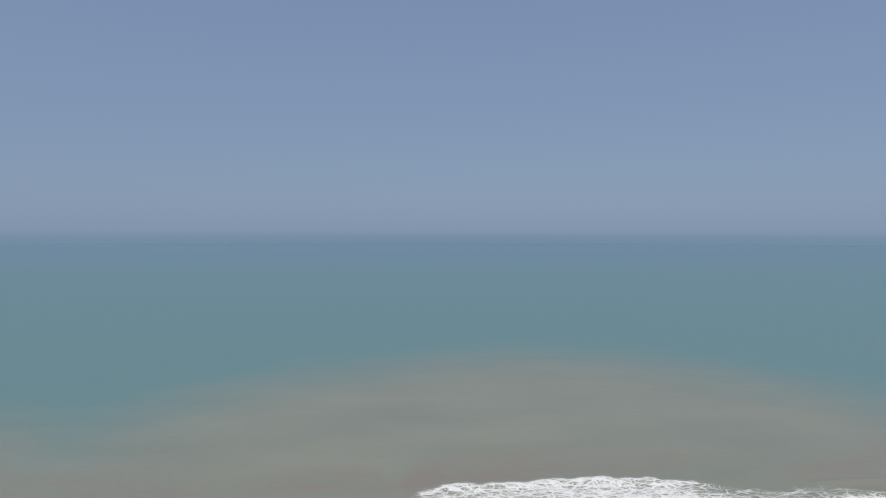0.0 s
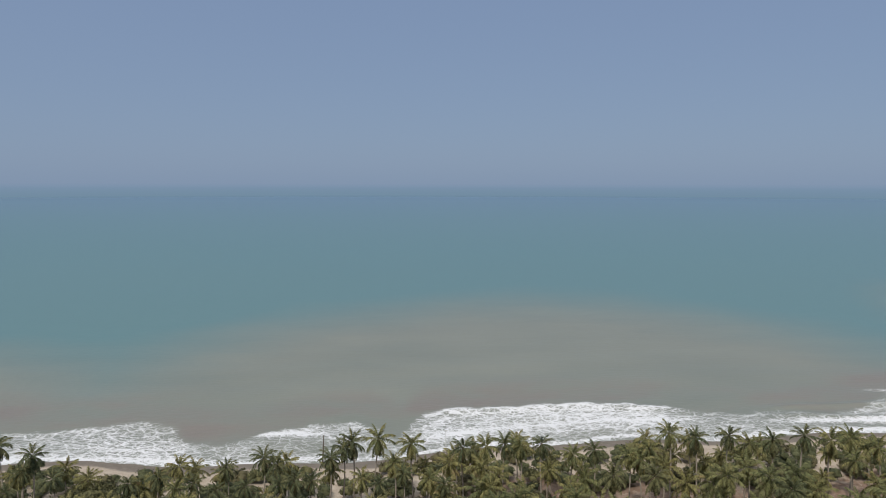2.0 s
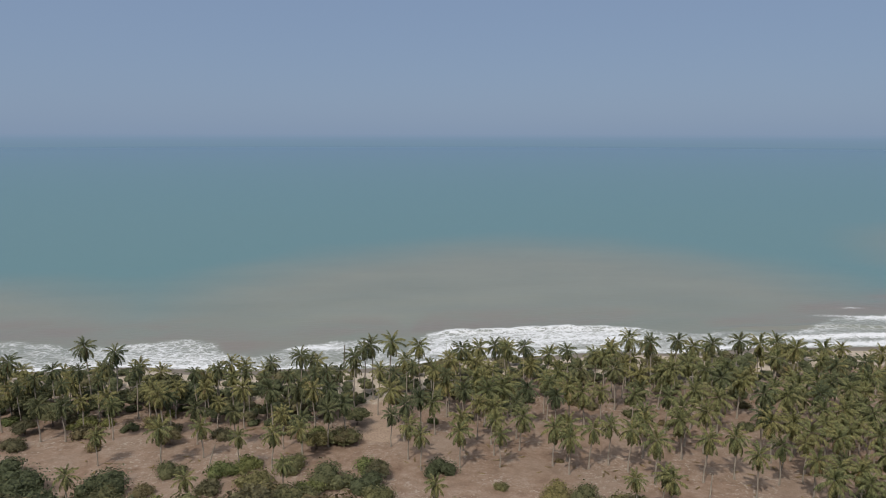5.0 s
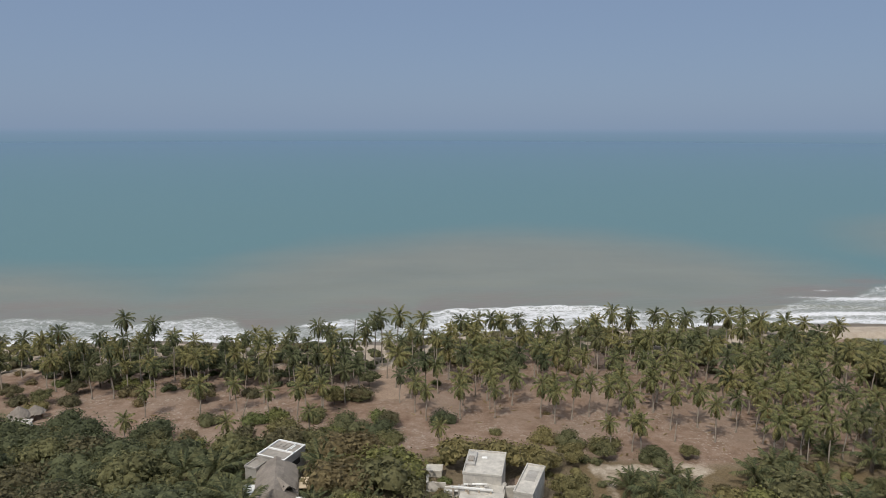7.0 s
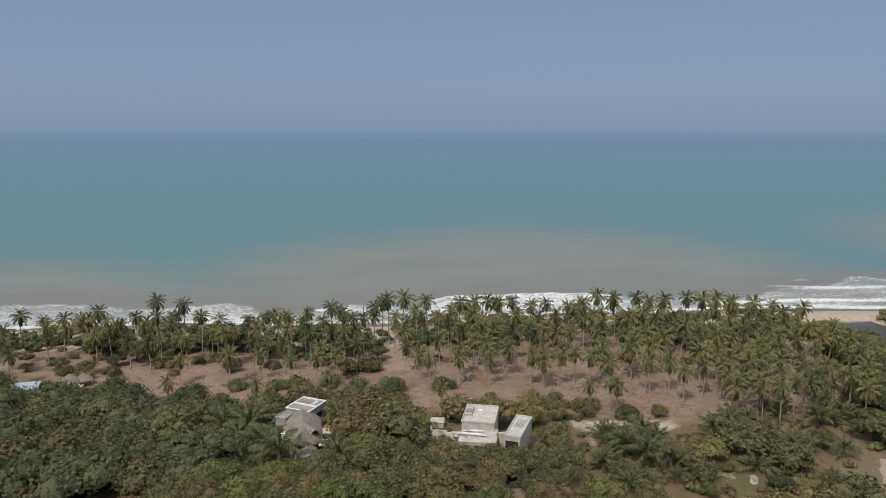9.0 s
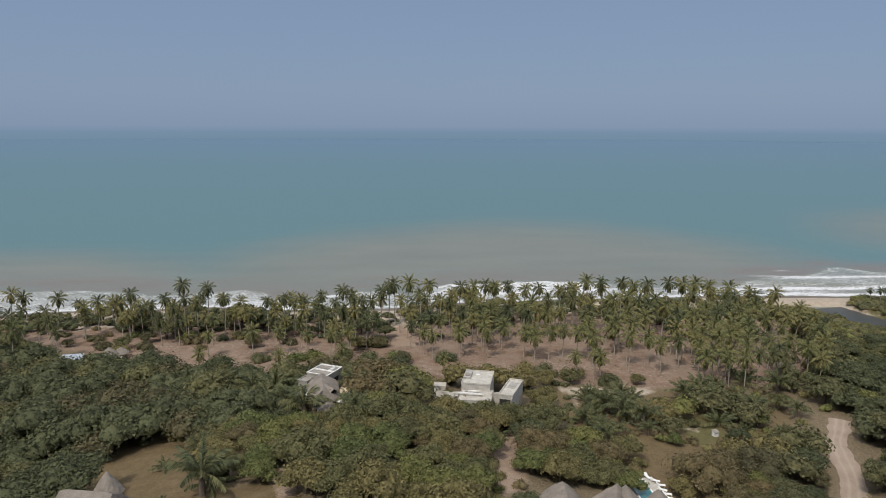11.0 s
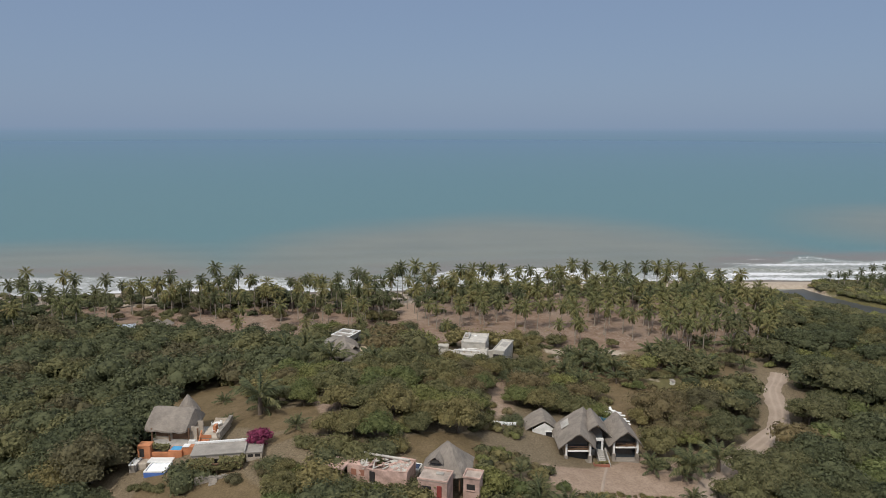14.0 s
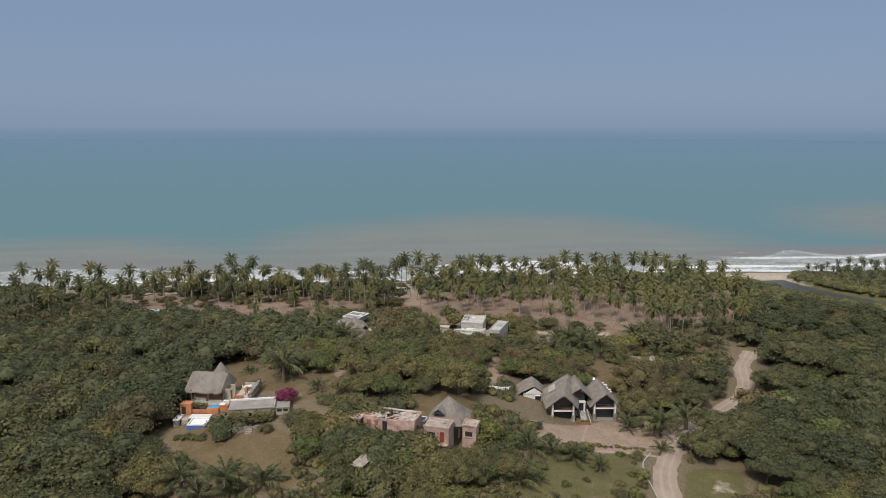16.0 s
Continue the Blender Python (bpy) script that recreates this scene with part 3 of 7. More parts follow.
def silt_mask(x, y):
    d = y - shore(x)
    lobe = smooth(1.25, 0.55, np.hypot((x - 35) / 205, np.maximum(d, 0) / 265))
    left = smooth(1.2, 0.5, np.hypot((x + 260) / 200, np.maximum(d, 0) / 165))
    right = 0.72 * smooth(1.25, 0.4, np.hypot((x - 420) / 170, (d - 150) / 170))
    near = smooth(95, 35, d)
    return np.clip(np.maximum(np.maximum(lobe, left), np.maximum(right, near)), 0, 1)


def churn_mask(x, y):
    d = y - shore(x)
    r = surf_reach(x)
    return smooth(r - 4, r + 4, d) * smooth(r + 40, r + 14, d)


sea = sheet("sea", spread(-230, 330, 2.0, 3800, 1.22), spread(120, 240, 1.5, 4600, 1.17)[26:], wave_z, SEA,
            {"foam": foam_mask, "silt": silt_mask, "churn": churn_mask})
tagged(sea, "turquoise sea with a silty brown plume and white surf", "sea", kind="structure")


def ribbon(name, line, half, lift, material, jag=0.0, step=1.5, across=6, level=None):
    """A strip of road or water along a polyline, laid on the ground or at one level."""
    pts = [Vector((*p, 0)) for p in line]
    dense = []
    for i in range(len(pts) - 1):
        p0, p1, p2, p3 = pts[max(i - 1, 0)], pts[i], pts[i + 1], pts[min(i + 2, len(pts) - 1)]
        n = max(2, int((p2 - p1).length / step))
        for j in range(n):
            t = j / n
            dense.append(0.5 * ((2 * p1) + (p2 - p0) * t + (2 * p0 - 5 * p1 + 4 * p2 - p3) * t * t + (3 * p1 - p0 - 3 * p2 + p3) * t ** 3))
    dense.append(pts[-1])
    bm, rows, rut = bmesh.new(), [], []
    rnd = random.Random(len(line))
    for i, p in enumerate(dense):
        d = (dense[min(i + 1, len(dense) - 1)] - dense[max(i - 1, 0)]).normalized()
        side = Vector((d.y, -d.x, 0))
        w = half * (1 + jag * math.sin(i * 0.37) * 0.5 + jag * rnd.uniform(-0.6, 0.6))
        row = []
        for j in range(across + 1):
            u = 2 * j / across - 1
            q = p + side * u * w
            z = level if level is not None else gz(q.x, q.y) + lift - 0.08 * u * u
            row.append(bm.verts.new((q.x, q.y, z)))
            rut.append(math.exp(-((abs(u) - 0.42) / 0.16) ** 2))
        rows.append(row)
    for a, b in zip(rows, rows[1:]):
        for j in range(across):
            bm.faces.new((a[j], a[j + 1], b[j + 1], b[j]))
    me = bpy.data.meshes.new(name)
    bm.to_mesh(me)
    me.attributes.new("rut", "FLOAT", "POINT").data.foreach_set("value", np.array(rut, np.float32))
    for p in me.polygons:
        p.use_smooth = True
    me.materials.append(material)
    return new(name, me)


tagged(ribbon("road", ROAD_LINE, 2.45, 0.14, TRACK, 0.22), "pale unpaved gravel road with wheel ruts", "road", kind="structure")
tagged(ribbon("footpath", PATH_A, 0.5, 0.12, TRACK, 0.2), "pale sandy footpath beside the lawn", "path", kind="structure")
tagged(ribbon("footpath", PATH_B, 0.28, 0.12, TRACK, 0.2), "pale sandy footpath to the house", "path", kind="structure")
tagged(ribbon("river", RIVER_LINE, 13.0, 0, RIVER, 0.0, 4.0, 4, level=0.12), "dark still river behind a sandbar", "river", kind="structure")
kerb = ribbon("kerb", KERB_LINE, 0.13, 0.3, CONCRETE, 0.0, 1.0, 2)
tagged(kerb, "low pale concrete kerb along the gravel road", "kerb", kind="structure")

# glowing backdrop: the far sea's colour and its haze are painted on
HAZE = Nodes("painted_haze")
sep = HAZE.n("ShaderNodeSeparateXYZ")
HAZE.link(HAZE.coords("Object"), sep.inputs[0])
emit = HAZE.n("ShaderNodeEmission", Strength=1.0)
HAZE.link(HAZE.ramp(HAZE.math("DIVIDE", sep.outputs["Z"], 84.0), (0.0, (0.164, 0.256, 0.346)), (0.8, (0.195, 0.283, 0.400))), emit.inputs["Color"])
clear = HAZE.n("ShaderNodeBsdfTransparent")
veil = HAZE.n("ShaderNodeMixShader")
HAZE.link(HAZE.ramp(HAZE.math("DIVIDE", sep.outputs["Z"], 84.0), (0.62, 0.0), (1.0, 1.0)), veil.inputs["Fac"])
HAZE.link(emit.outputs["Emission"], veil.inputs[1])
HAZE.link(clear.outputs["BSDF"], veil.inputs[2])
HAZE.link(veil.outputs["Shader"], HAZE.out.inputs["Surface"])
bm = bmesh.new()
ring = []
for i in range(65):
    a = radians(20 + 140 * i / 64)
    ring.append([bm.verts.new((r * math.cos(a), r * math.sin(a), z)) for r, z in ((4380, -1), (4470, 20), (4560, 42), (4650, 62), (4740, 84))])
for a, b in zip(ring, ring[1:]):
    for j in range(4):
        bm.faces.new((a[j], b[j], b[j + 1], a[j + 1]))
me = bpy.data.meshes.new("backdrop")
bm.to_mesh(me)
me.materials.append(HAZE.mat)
tagged(new("backdrop", me), "glowing backdrop painted as far sea and its blue-grey haze", "horizon", kind="structure")

# ---- tools for things and their parts ----


def mesh_from(name, verts, faces, material):
    """A mesh from arrays of vertices and equal-sized faces."""
    verts, faces = np.asarray(verts, np.float32), np.asarray(faces, np.int32)
    me = bpy.data.meshes.new(name)
    me.vertices.add(len(verts))
    me.vertices.foreach_set("co", verts.ravel())
    n = faces.shape[1]
    me.loops.add(faces.size)
    me.loops.foreach_set("vertex_index", faces.ravel())
    me.polygons.add(len(faces))
    me.polygons.foreach_set("loop_start", np.arange(0, faces.size, n, dtype=np.int32))
    me.update(calc_edges=True)
    me.materials.append(material)
    return me


def tube(points, radii, sides=7):
    """Vertices and quads of a tapered tube along points."""
    pts = [Vector(p) for p in points]
    verts, faces = [], []
    for i, p in enumerate(pts):
        d = (pts[min(i + 1, len(pts) - 1)] - pts[max(i - 1, 0)]).normalized()
        u = d.cross(Vector((0.31, 0.95, 0.08))).normalized()
        v = d.cross(u)
        for j in range(sides):
            a = 2 * math.pi * j / sides
            verts.append(p + (u * math.cos(a) + v * math.sin(a)) * radii[i])
    for i in range(len(pts) - 1):
        for j in range(sides):
            k = (j + 1) % sides
            faces.append((i * sides + j, i * sides + k, (i + 1) * sides + k, (i + 1) * sides + j))
    return verts, faces


def merged(pieces):
    verts, faces = [], []
    for v, f in pieces:
        n = len(verts)
        verts += [tuple(q) for q in v]
        faces += [tuple(i + n for i in q) for q in f]
    return verts, faces


def thing_at(name, label, category, x=0.0, y=0.0, z=0.0, yaw=0.0, group=""):
    ob = tagged(new(name), label, category, group)
    ob.matrix_basis = pose(x, y, z, 0, 0, yaw)
    return ob


def part(name, me, parent, label="", m=None):
    ob = new(name, me)
    ob.parent = parent
    if m is not None:
        ob.matrix_basis = m
    if label:
        ob["label"] = label
    return ob


def box_mesh(name, x0, y0, z0, x1, y1, z1, material, bevel=0.04, worn=0.0, seed=1):
    """A bevelled block; worn: metres by which its corners and edges are out of true."""
    bm = bmesh.new()
    bmesh.ops.create_cube(bm, size=1.0)
    r = random.Random(seed)
    if worn:
        bmesh.ops.subdivide_edges(bm, edges=bm.edges[:], cuts=2, use_grid_fill=True)
    for v in bm.verts:
        v.co = Vector(((x0 + x1) / 2 + v.co.x * (x1 - x0), (y0 + y1) / 2 + v.co.y * (y1 - y0), (z0 + z1) / 2 + v.co.z * (z1 - z0)))
        if worn and v.co.z > (z0 + z1) / 2:
            v.co += Vector((r.uniform(-1, 1), r.uniform(-1, 1), r.uniform(-1.6, 0.4))) * worn
    if bevel and not worn:
        bmesh.ops.bevel(bm, geom=bm.edges[:], offset=min(bevel, 0.3 * min(x1 - x0, y1 - y0, z1 - z0)), segments=1, affect="EDGES")
    me = bpy.data.meshes.new(name)
    bm.to_mesh(me)
    bm.free()
    me.materials.append(material)
    return me


def box(name, x0, y0, z0, x1, y1, z1, material, parent, label="", bevel=0.04, worn=0.0):
    return part(name, box_mesh(name, x0, y0, z0, x1, y1, z1, material, bevel, worn, int(abs(x0 * 7 + y1 * 13)) + 1), parent, label)


def panel(name, corners, thick, material, parent, label=""):
    """A flat piece through its corners, with thickness along its normal."""
    bm = bmesh.new()
    vs = [bm.verts.new(c) for c in corners]
    f = bm.faces.new(vs)
    f.normal_update()
    ext = bmesh.ops.extrude_face_region(bm, geom=[f])
    move = -f.normal * thick
    for v in ext["geom"]:
        if isinstance(v, bmesh.types.BMVert):
            v.co += move
    bmesh.ops.recalc_face_normals(bm, faces=bm.faces)
    me = bpy.data.meshes.new(name)
    bm.to_mesh(me)
    bm.free()
    me.materials.append(material)
    return part(name, me, parent, label)


def thatch_roof(name, ridge, y0, y1, left, right, apex0, apex1, eave, material, parent, label, hip=0.0, prow=0.7, thick=0.32, hip_front=0.0, m=None, drift=0.0):
    """A shaggy thatched gable roof along y: its ridge at x = ridge rises from apex0 to apex1; hip: metres over which its back rounds down; drift: metres the ridge shifts to +x on its way back."""
    r = random.Random(int(abs(ridge * 31 + y1 * 17)) + 3)
    ny, nx = 15, 8
    top, low = [], []
    for i in range(ny):
        k = i / (ny - 1)
        y = y0 + (y1 - y0) * k
        squeeze = 1.0
        if hip and y > y1 - hip:
            squeeze = math.sqrt(max(0.0, 1 - ((y - (y1 - hip)) / hip) ** 2)) * 0.97 + 0.03
        if hip_front and y < y0 + hip_front:
            squeeze = min(squeeze, math.sqrt(max(0.0, 1 - ((y0 + hip_front - y) / hip_front) ** 2)) * 0.97 + 0.03)
        a = apex0 + (apex1 - apex0) * k
        row_t, row_l = [], []
        for j in range(-nx, nx + 1):
            u = abs(j) / nx
            half = left + drift * k if j < 0 else right
            x = ridge + drift * k + math.copysign(half * u, j) * (0.25 + 0.75 * squeeze)
            z = eave + (a - eave) * (1 - u ** 1.08) * squeeze + 0.10 * math.sin(math.pi * u)
            z += r.uniform(-0.06, 0.06) - (r.uniform(0, 0.22) if abs(j) == nx else 0)
            yy = y - (prow * (1 - u) if i == 0 else 0) + (r.uniform(-0.1, 0.1) if i in (0, ny - 1) else 0)
            row_t.append((x, yy, z))
            row_l.append((x * 1.0, yy + (0.15 if i == 0 else 0), z - thick))
        top.append(row_t), low.append(row_l)
    bm = bmesh.new()
    tv = [[bm.verts.new(p) for p in row] for row in top]
    lv = [[bm.verts.new(p) for p in row] for row in low]
    n = 2 * nx + 1
    for i in range(ny - 1):
        for j in range(n - 1):
            bm.faces.new((tv[i][j], tv[i][j + 1], tv[i + 1][j + 1], tv[i + 1][j]))
            bm.faces.new((lv[i][j], lv[i + 1][j], lv[i + 1][j + 1], lv[i][j + 1]))
    for j in range(n - 1):
        bm.faces.new((tv[0][j + 1], tv[0][j], lv[0][j], lv[0][j + 1]))
        bm.faces.new((tv[-1][j], tv[-1][j + 1], lv[-1][j + 1], lv[-1][j]))
    for i in range(ny - 1):
        bm.faces.new((tv[i][0], tv[i + 1][0], lv[i + 1][0], lv[i][0]))
        bm.faces.new((tv[i + 1][-1], tv[i][-1], lv[i][-1], lv[i + 1][-1]))
    me = bpy.data.meshes.new(name)
    bm.to_mesh(me)
    bm.free()
    me.materials.append(material)
    return part(name, me, parent, label, m)


def cone_roof(name, x, y, z0, z1, radius, material, parent, label, sides=22, square=0.0):
    """A shaggy conical or, with square, four-sided thatch."""
    r = random.Random(int(abs(x * 13 + y)) + 5)
    bm, rows = bmesh.new(), []
    for i in range(9):
        k = i / 8
        row = []
        for j in range(sides):
            a = 2 * math.pi * j / sides
            rad = radius * ((1 - k) ** 0.92 + 0.012)
            rad *= 1 + square * (1 / max(abs(math.cos(a)), abs(math.sin(a))) - 1) * (1 - k)
            rad *= 1 + r.uniform(-0.03, 0.03)
            row.append(bm.verts.new((x + rad * math.cos(a), y + rad * math.sin(a), z0 + (z1 - z0) * k + (r.uniform(-0.2, 0.02) if i == 0 else r.uniform(-0.05, 0.05)))))
        rows.append(row)
    base = bm.verts.new((x, y, z0 + (z1 - z0) * 0.3))
    for a, b in zip(rows, rows[1:]):
        for j in range(sides):
            bm.faces.new((a[j], a[(j + 1) % sides], b[(j + 1) % sides], b[j]))
    for j in range(sides):
        bm.faces.new((rows[0][(j + 1) % sides], rows[0][j], base))
        bm.faces.new((rows[-1][j], rows[-1][(j + 1) % sides], rows[-1][(j + 2) % sides])) if j == 0 else None
    me = bpy.data.meshes.new(name)
    bm.to_mesh(me)
    bm.free()
    me.materials.append(material)
    return part(name, me, parent, label)


def leaf_quads(g, points, normals, size):
    """One small three-cornered leaf spray at every point."""
    n = len(points)
    nn = normals * 0.95 + g.normal(size=(n, 3)) * 0.38 + np.array([0, 0, 0.30])
    nn /= np.linalg.norm(nn, axis=1)[:, None]
    u = np.cross(nn, g.normal(size=(n, 3)))
    u /= np.linalg.norm(u, axis=1)[:, None]
    v = np.cross(nn, u)
    s = size * (0.55 + 0.9 * g.random(n))[:, None]
    tri = np.stack([points - u * s * 0.8 - nn * s * 0.15, points + u * s * 0.55 - v * s * 0.55, points + u * s * 0.45 + v * s * 0.6], 1)
    return tri.reshape(-1, 3), np.arange(n * 3).reshape(-1, 3)


def vine_box(name, x0, y0, z0, x1, y1, z1, count, size, material, parent, label, seed=1):
    g = np.random.default_rng(seed)
    p = g.random((count, 3)) * np.array([x1 - x0, y1 - y0, z1 - z0]) + np.array([x0, y0, z0])
    p[:, 2] += 0.25 * np.sin(p[:, 0] * 1.7) * g.random(count)
    return part(name, mesh_from(name, *leaf_quads(g, p, np.tile((0, -0.4, 0.8), (count, 1)), size), material), parent, label)

# ---- the house with three thatched gables ----


def open_gable(house, x0, x1, y, apex_x, top, floor, side):
    """A two-storey open front: white posts and balcony edge before a dark pane painted as the rooms' shade."""
    for i, x in enumerate((x0, x1)):
        box("column", x - 0.2, y - 0.2, floor - 1.2, x + 0.2, y + 0.25, 4.0, WHITE, house, "white plastered column")
        box("pier", x - 0.36, y - 0.33, floor - 1.4, x + 0.36, y + 0.36, floor + 1.5, STONE, house, "rough stone pier")
    box("balcony", x0 + 0.25, y - 0.45, 2.45, x1 - 0.25, y - 0.2, 2.75, WHITE, house, "white balcony edge")
    box("balcony_floor", x0 + 0.25, y - 0.05, 2.4, x1 - 0.25, y + 1.2, 2.6, WOOD, house, "dark timber balcony floor")
    rail = box("railing", x0 + 0.25, y - 0.42, 3.55, x1 - 0.25, y - 0.36, 3.62, WOOD, house, "thin dark handrail")
    for i in range(5):
        x = x0 + 0.5 + (x1 - x0 - 1.0) * i / 4
        box("baluster", x - 0.025, y - 0.41, 2.75, x + 0.025, y - 0.37, 3.56, WOOD, rail)
    panel("glazing", [(x0, y + 1.3, floor), (x1, y + 1.3, floor), (x1, y + 1.3, 4.0), (apex_x, y + 1.3, top - 0.5), (x0, y + 1.3, 4.0)], 0.12, GLASS_SHADE, house, "dark pane painted as the shaded gable rooms")
    for k in range(1, 4):
        x = x0 + (x1 - x0) * k / 4
        box("mullion", x - 0.05, y + 1.2, floor, x + 0.05, y + 1.28, 3.9, WOOD, house)
    box("wall", x0 - 0.12, y + 0.4, floor - 1.4, x0 + 0.12, y + 9, 3.6, CREAM, house, "cream side wall")
    box("wall", x1 - 0.12, y + 0.4, floor - 1.4, x1 + 0.12, y + 9, 3.6, CREAM, house, "cream side wall")
    box("floor_slab", x0 - 0.3, y - 0.3, floor - 1.4, x1 + 0.3, y + 9, floor, STONE, house, "low stone plinth")


g_house = thing_at("thatched_house", "two-storey house with three grey thatched gables and white balconies", "house", 24.55, -16.9, 7.1, 0.5)
thatch_roof("roof", -0.05, -0.9, 9.6, 4.1, 3.4, 6.8, 8.0, 3.4, THATCH, g_house, "steep grey thatched gable roof", prow=0.5, drift=2.9)
thatch_roof("roof", 4.35, 2.7, 11.6, 3.9, 3.7, 7.2, 8.1, 3.5, THATCH, g_house, "tall grey thatched main roof", hip=2.6, prow=0.5)
thatch_roof("roof", 10.1, 0.7, 12.0, 3.6, 3.6, 6.5, 6.8, 3.0, THATCH, g_house, "steep grey thatched gable roof", hip=2.4, prow=0.5)
open_gable(g_house, -2.45, 2.45, 0.0, -0.05, 6.7, 0.0, -1)
open_gable(g_house, 7.75, 12.65, 1.5, 10.1, 6.4, -0.3, 1)
panel("glazing", [(3.0, 4.2, 0.8), (5.9, 4.2, 0.8), (5.9, 4.2, 4.6), (4.35, 4.2, 6.4), (3.0, 4.2, 4.6)], 0.12, GLASS_SHADE, g_house, "dark pane painted as the shaded gable rooms")
box("lintel", 2.9, 3.3, 3.0, 6.0, 3.9, 3.5, WHITE, g_house, "white lintel beam")
for x in (3.0, 5.8):
    box("column", x - 0.2, 3.4, 0.4, x + 0.2, 3.8, 3.0, WHITE, g_house, "white plastered column")
box("entrance", 3.1, 3.2, -0.6, 6.2, 5.0, 0.85, CONCRETE, g_house, "raised concrete landing")
for i in range(7):
    box("step", 4.6, 2.7 - 0.6 * i, -1.0, 6.0, 3.3 - 0.6 * i, 0.75 - 0.19 * i, CONCRETE, g_house, "concrete step")
for x in (4.35, 6.25):
    panel("stair_wall", [(x, 3.3, 1.5), (x, -1.3, 0.1), (x, -1.3, -1.0), (x, 3.3, -0.6)], 0.25, CONCRETE, g_house, "sloping pale stair wall")
panel("skylight", [(-2.6, 4.9, 4.95), (-1.1, 4.9, 5.95), (-0.9, 7.2, 6.35), (-2.5, 7.2, 5.3)], 0.08, CONCRETE, g_house, "pale roof light panel")
planter = thing_at("planter", "low red-brown brick planter before the stairs", "planter", 29.2, -18.0, gz(29.2, -18.0), 0)
for a in ((-1.6, -0.5, 1.6, -0.3), (-1.6, 0.3, 1.6, 0.5), (-1.6, -0.3, -1.4, 0.3), (1.4, -0.3, 1.6, 0.3)):
    box("brick_side", a[0], a[1], -0.6, a[2], a[3], 0.55, BRICK_RED, planter)
vine_box("plants", -1.4, -0.3, 0.4, 1.4, 0.3, 0.9, 90, 0.3, LEAF_MID, planter, "low green plants", 4)

hut = thing_at("thatched_annex", "small white annex under a rounded grey thatched roof", "hut", 18.6, -8.8, 8.3, -2)
thatch_roof("roof", 0.2, -0.25, 8.8, 4.4, 3.1, 4.3, 4.7, 1.8, THATCH, hut, "rounded grey thatched roof", hip=4.0, prow=0.25, thick=0.22)
box("wall", -2.4, 0.0, -1.0, 2.4, 0.25, 2.2, WHITE, hut, "white plastered front wall")
panel("gable_wall", [(-2.3, 0.02, 2.2), (2.4, 0.02, 2.2), (0.2, 0.02, 3.7)], 0.2, WHITE, hut, "white plastered gable")
box("wall", -2.4, 0.25, -1.0, -2.2, 8.0, 2.1, WHITE, hut, "white plastered side wall")
box("wall", 2.2, 0.25, -1.0, 2.4, 8.0, 2.1, WHITE, hut, "white plastered side wall")
box("opening", 0.5, -0.06, 0.5, 1.9, 0.03, 1.75, OPENING_SHADE, hut, "doorway panel painted dark for shade")
box("canopy", 0.3, -0.5, 1.8, 2.3, 0.02, 1.92, WHITE, hut, "white canopy slab")

POOL_Z = gz(37.2, 6.9) + 0.45
pool = thing_at("swimming_pool", "turquoise swimming pool with a pale deck behind the thatched house", "pool", 37.4, 7.0, POOL_Z, 4)
box("deck", -3.2, -4.6, -1.4, 2.2, 4.6, -0.02, PALE_ROOF, pool, "pale concrete pool deck")
box("water", -2.6, -3.6, -0.05, 0.2, 3.6, 0.02, POOL, pool, "clear turquoise water", bevel=0)
for a in ((-2.9, -3.9, 0.5, -3.6), (-2.9, 3.6, 0.5, 3.9), (-2.9, -3.6, -2.6, 3.6), (0.2, -3.6, 0.5, 3.6)):
    box("rim", a[0], a[1], -0.04, a[2], a[3], 0.1, WHITE, pool, "white pool rim")


def lounger():
    ob = thing_at("sun_lounger", "white sun lounger beside the pool", "lounger", group="sun loungers by the pool")
    box("frame", -0.32, -0.95, 0.26, 0.32, 0.95, 0.32, WHITE, ob)
    box("mattress", -0.30, -0.93, 0.32, 0.30, 0.3, 0.40, CLOTH, ob, "white mattress")
    panel("backrest", [(-0.30, 0.3, 0.36), (0.30, 0.3, 0.36), (0.30, 0.9, 0.78), (-0.30, 0.9, 0.78)], 0.07, CLOTH, ob, "raised white backrest")
    for x in (-0.28, 0.28):
        for y in (-0.8, 0.75):
            box("leg", x - 0.03, y - 0.03, 0, x + 0.03, y + 0.03, 0.28, WHITE, ob)
    return ob


first = lounger()
first.matrix_basis = pose(40.1, 3.5, POOL_Z, 0, 0, 62)
for x, y, a in ((40.2, 4.9, 75), (39.8, 6.5, 58), (40.0, 8.2, 80), (39.5, 9.9, 66), (38.4, 11.4, 20)):
    copy_thing(first, pose(x, y, POOL_Z, 0, 0, a))

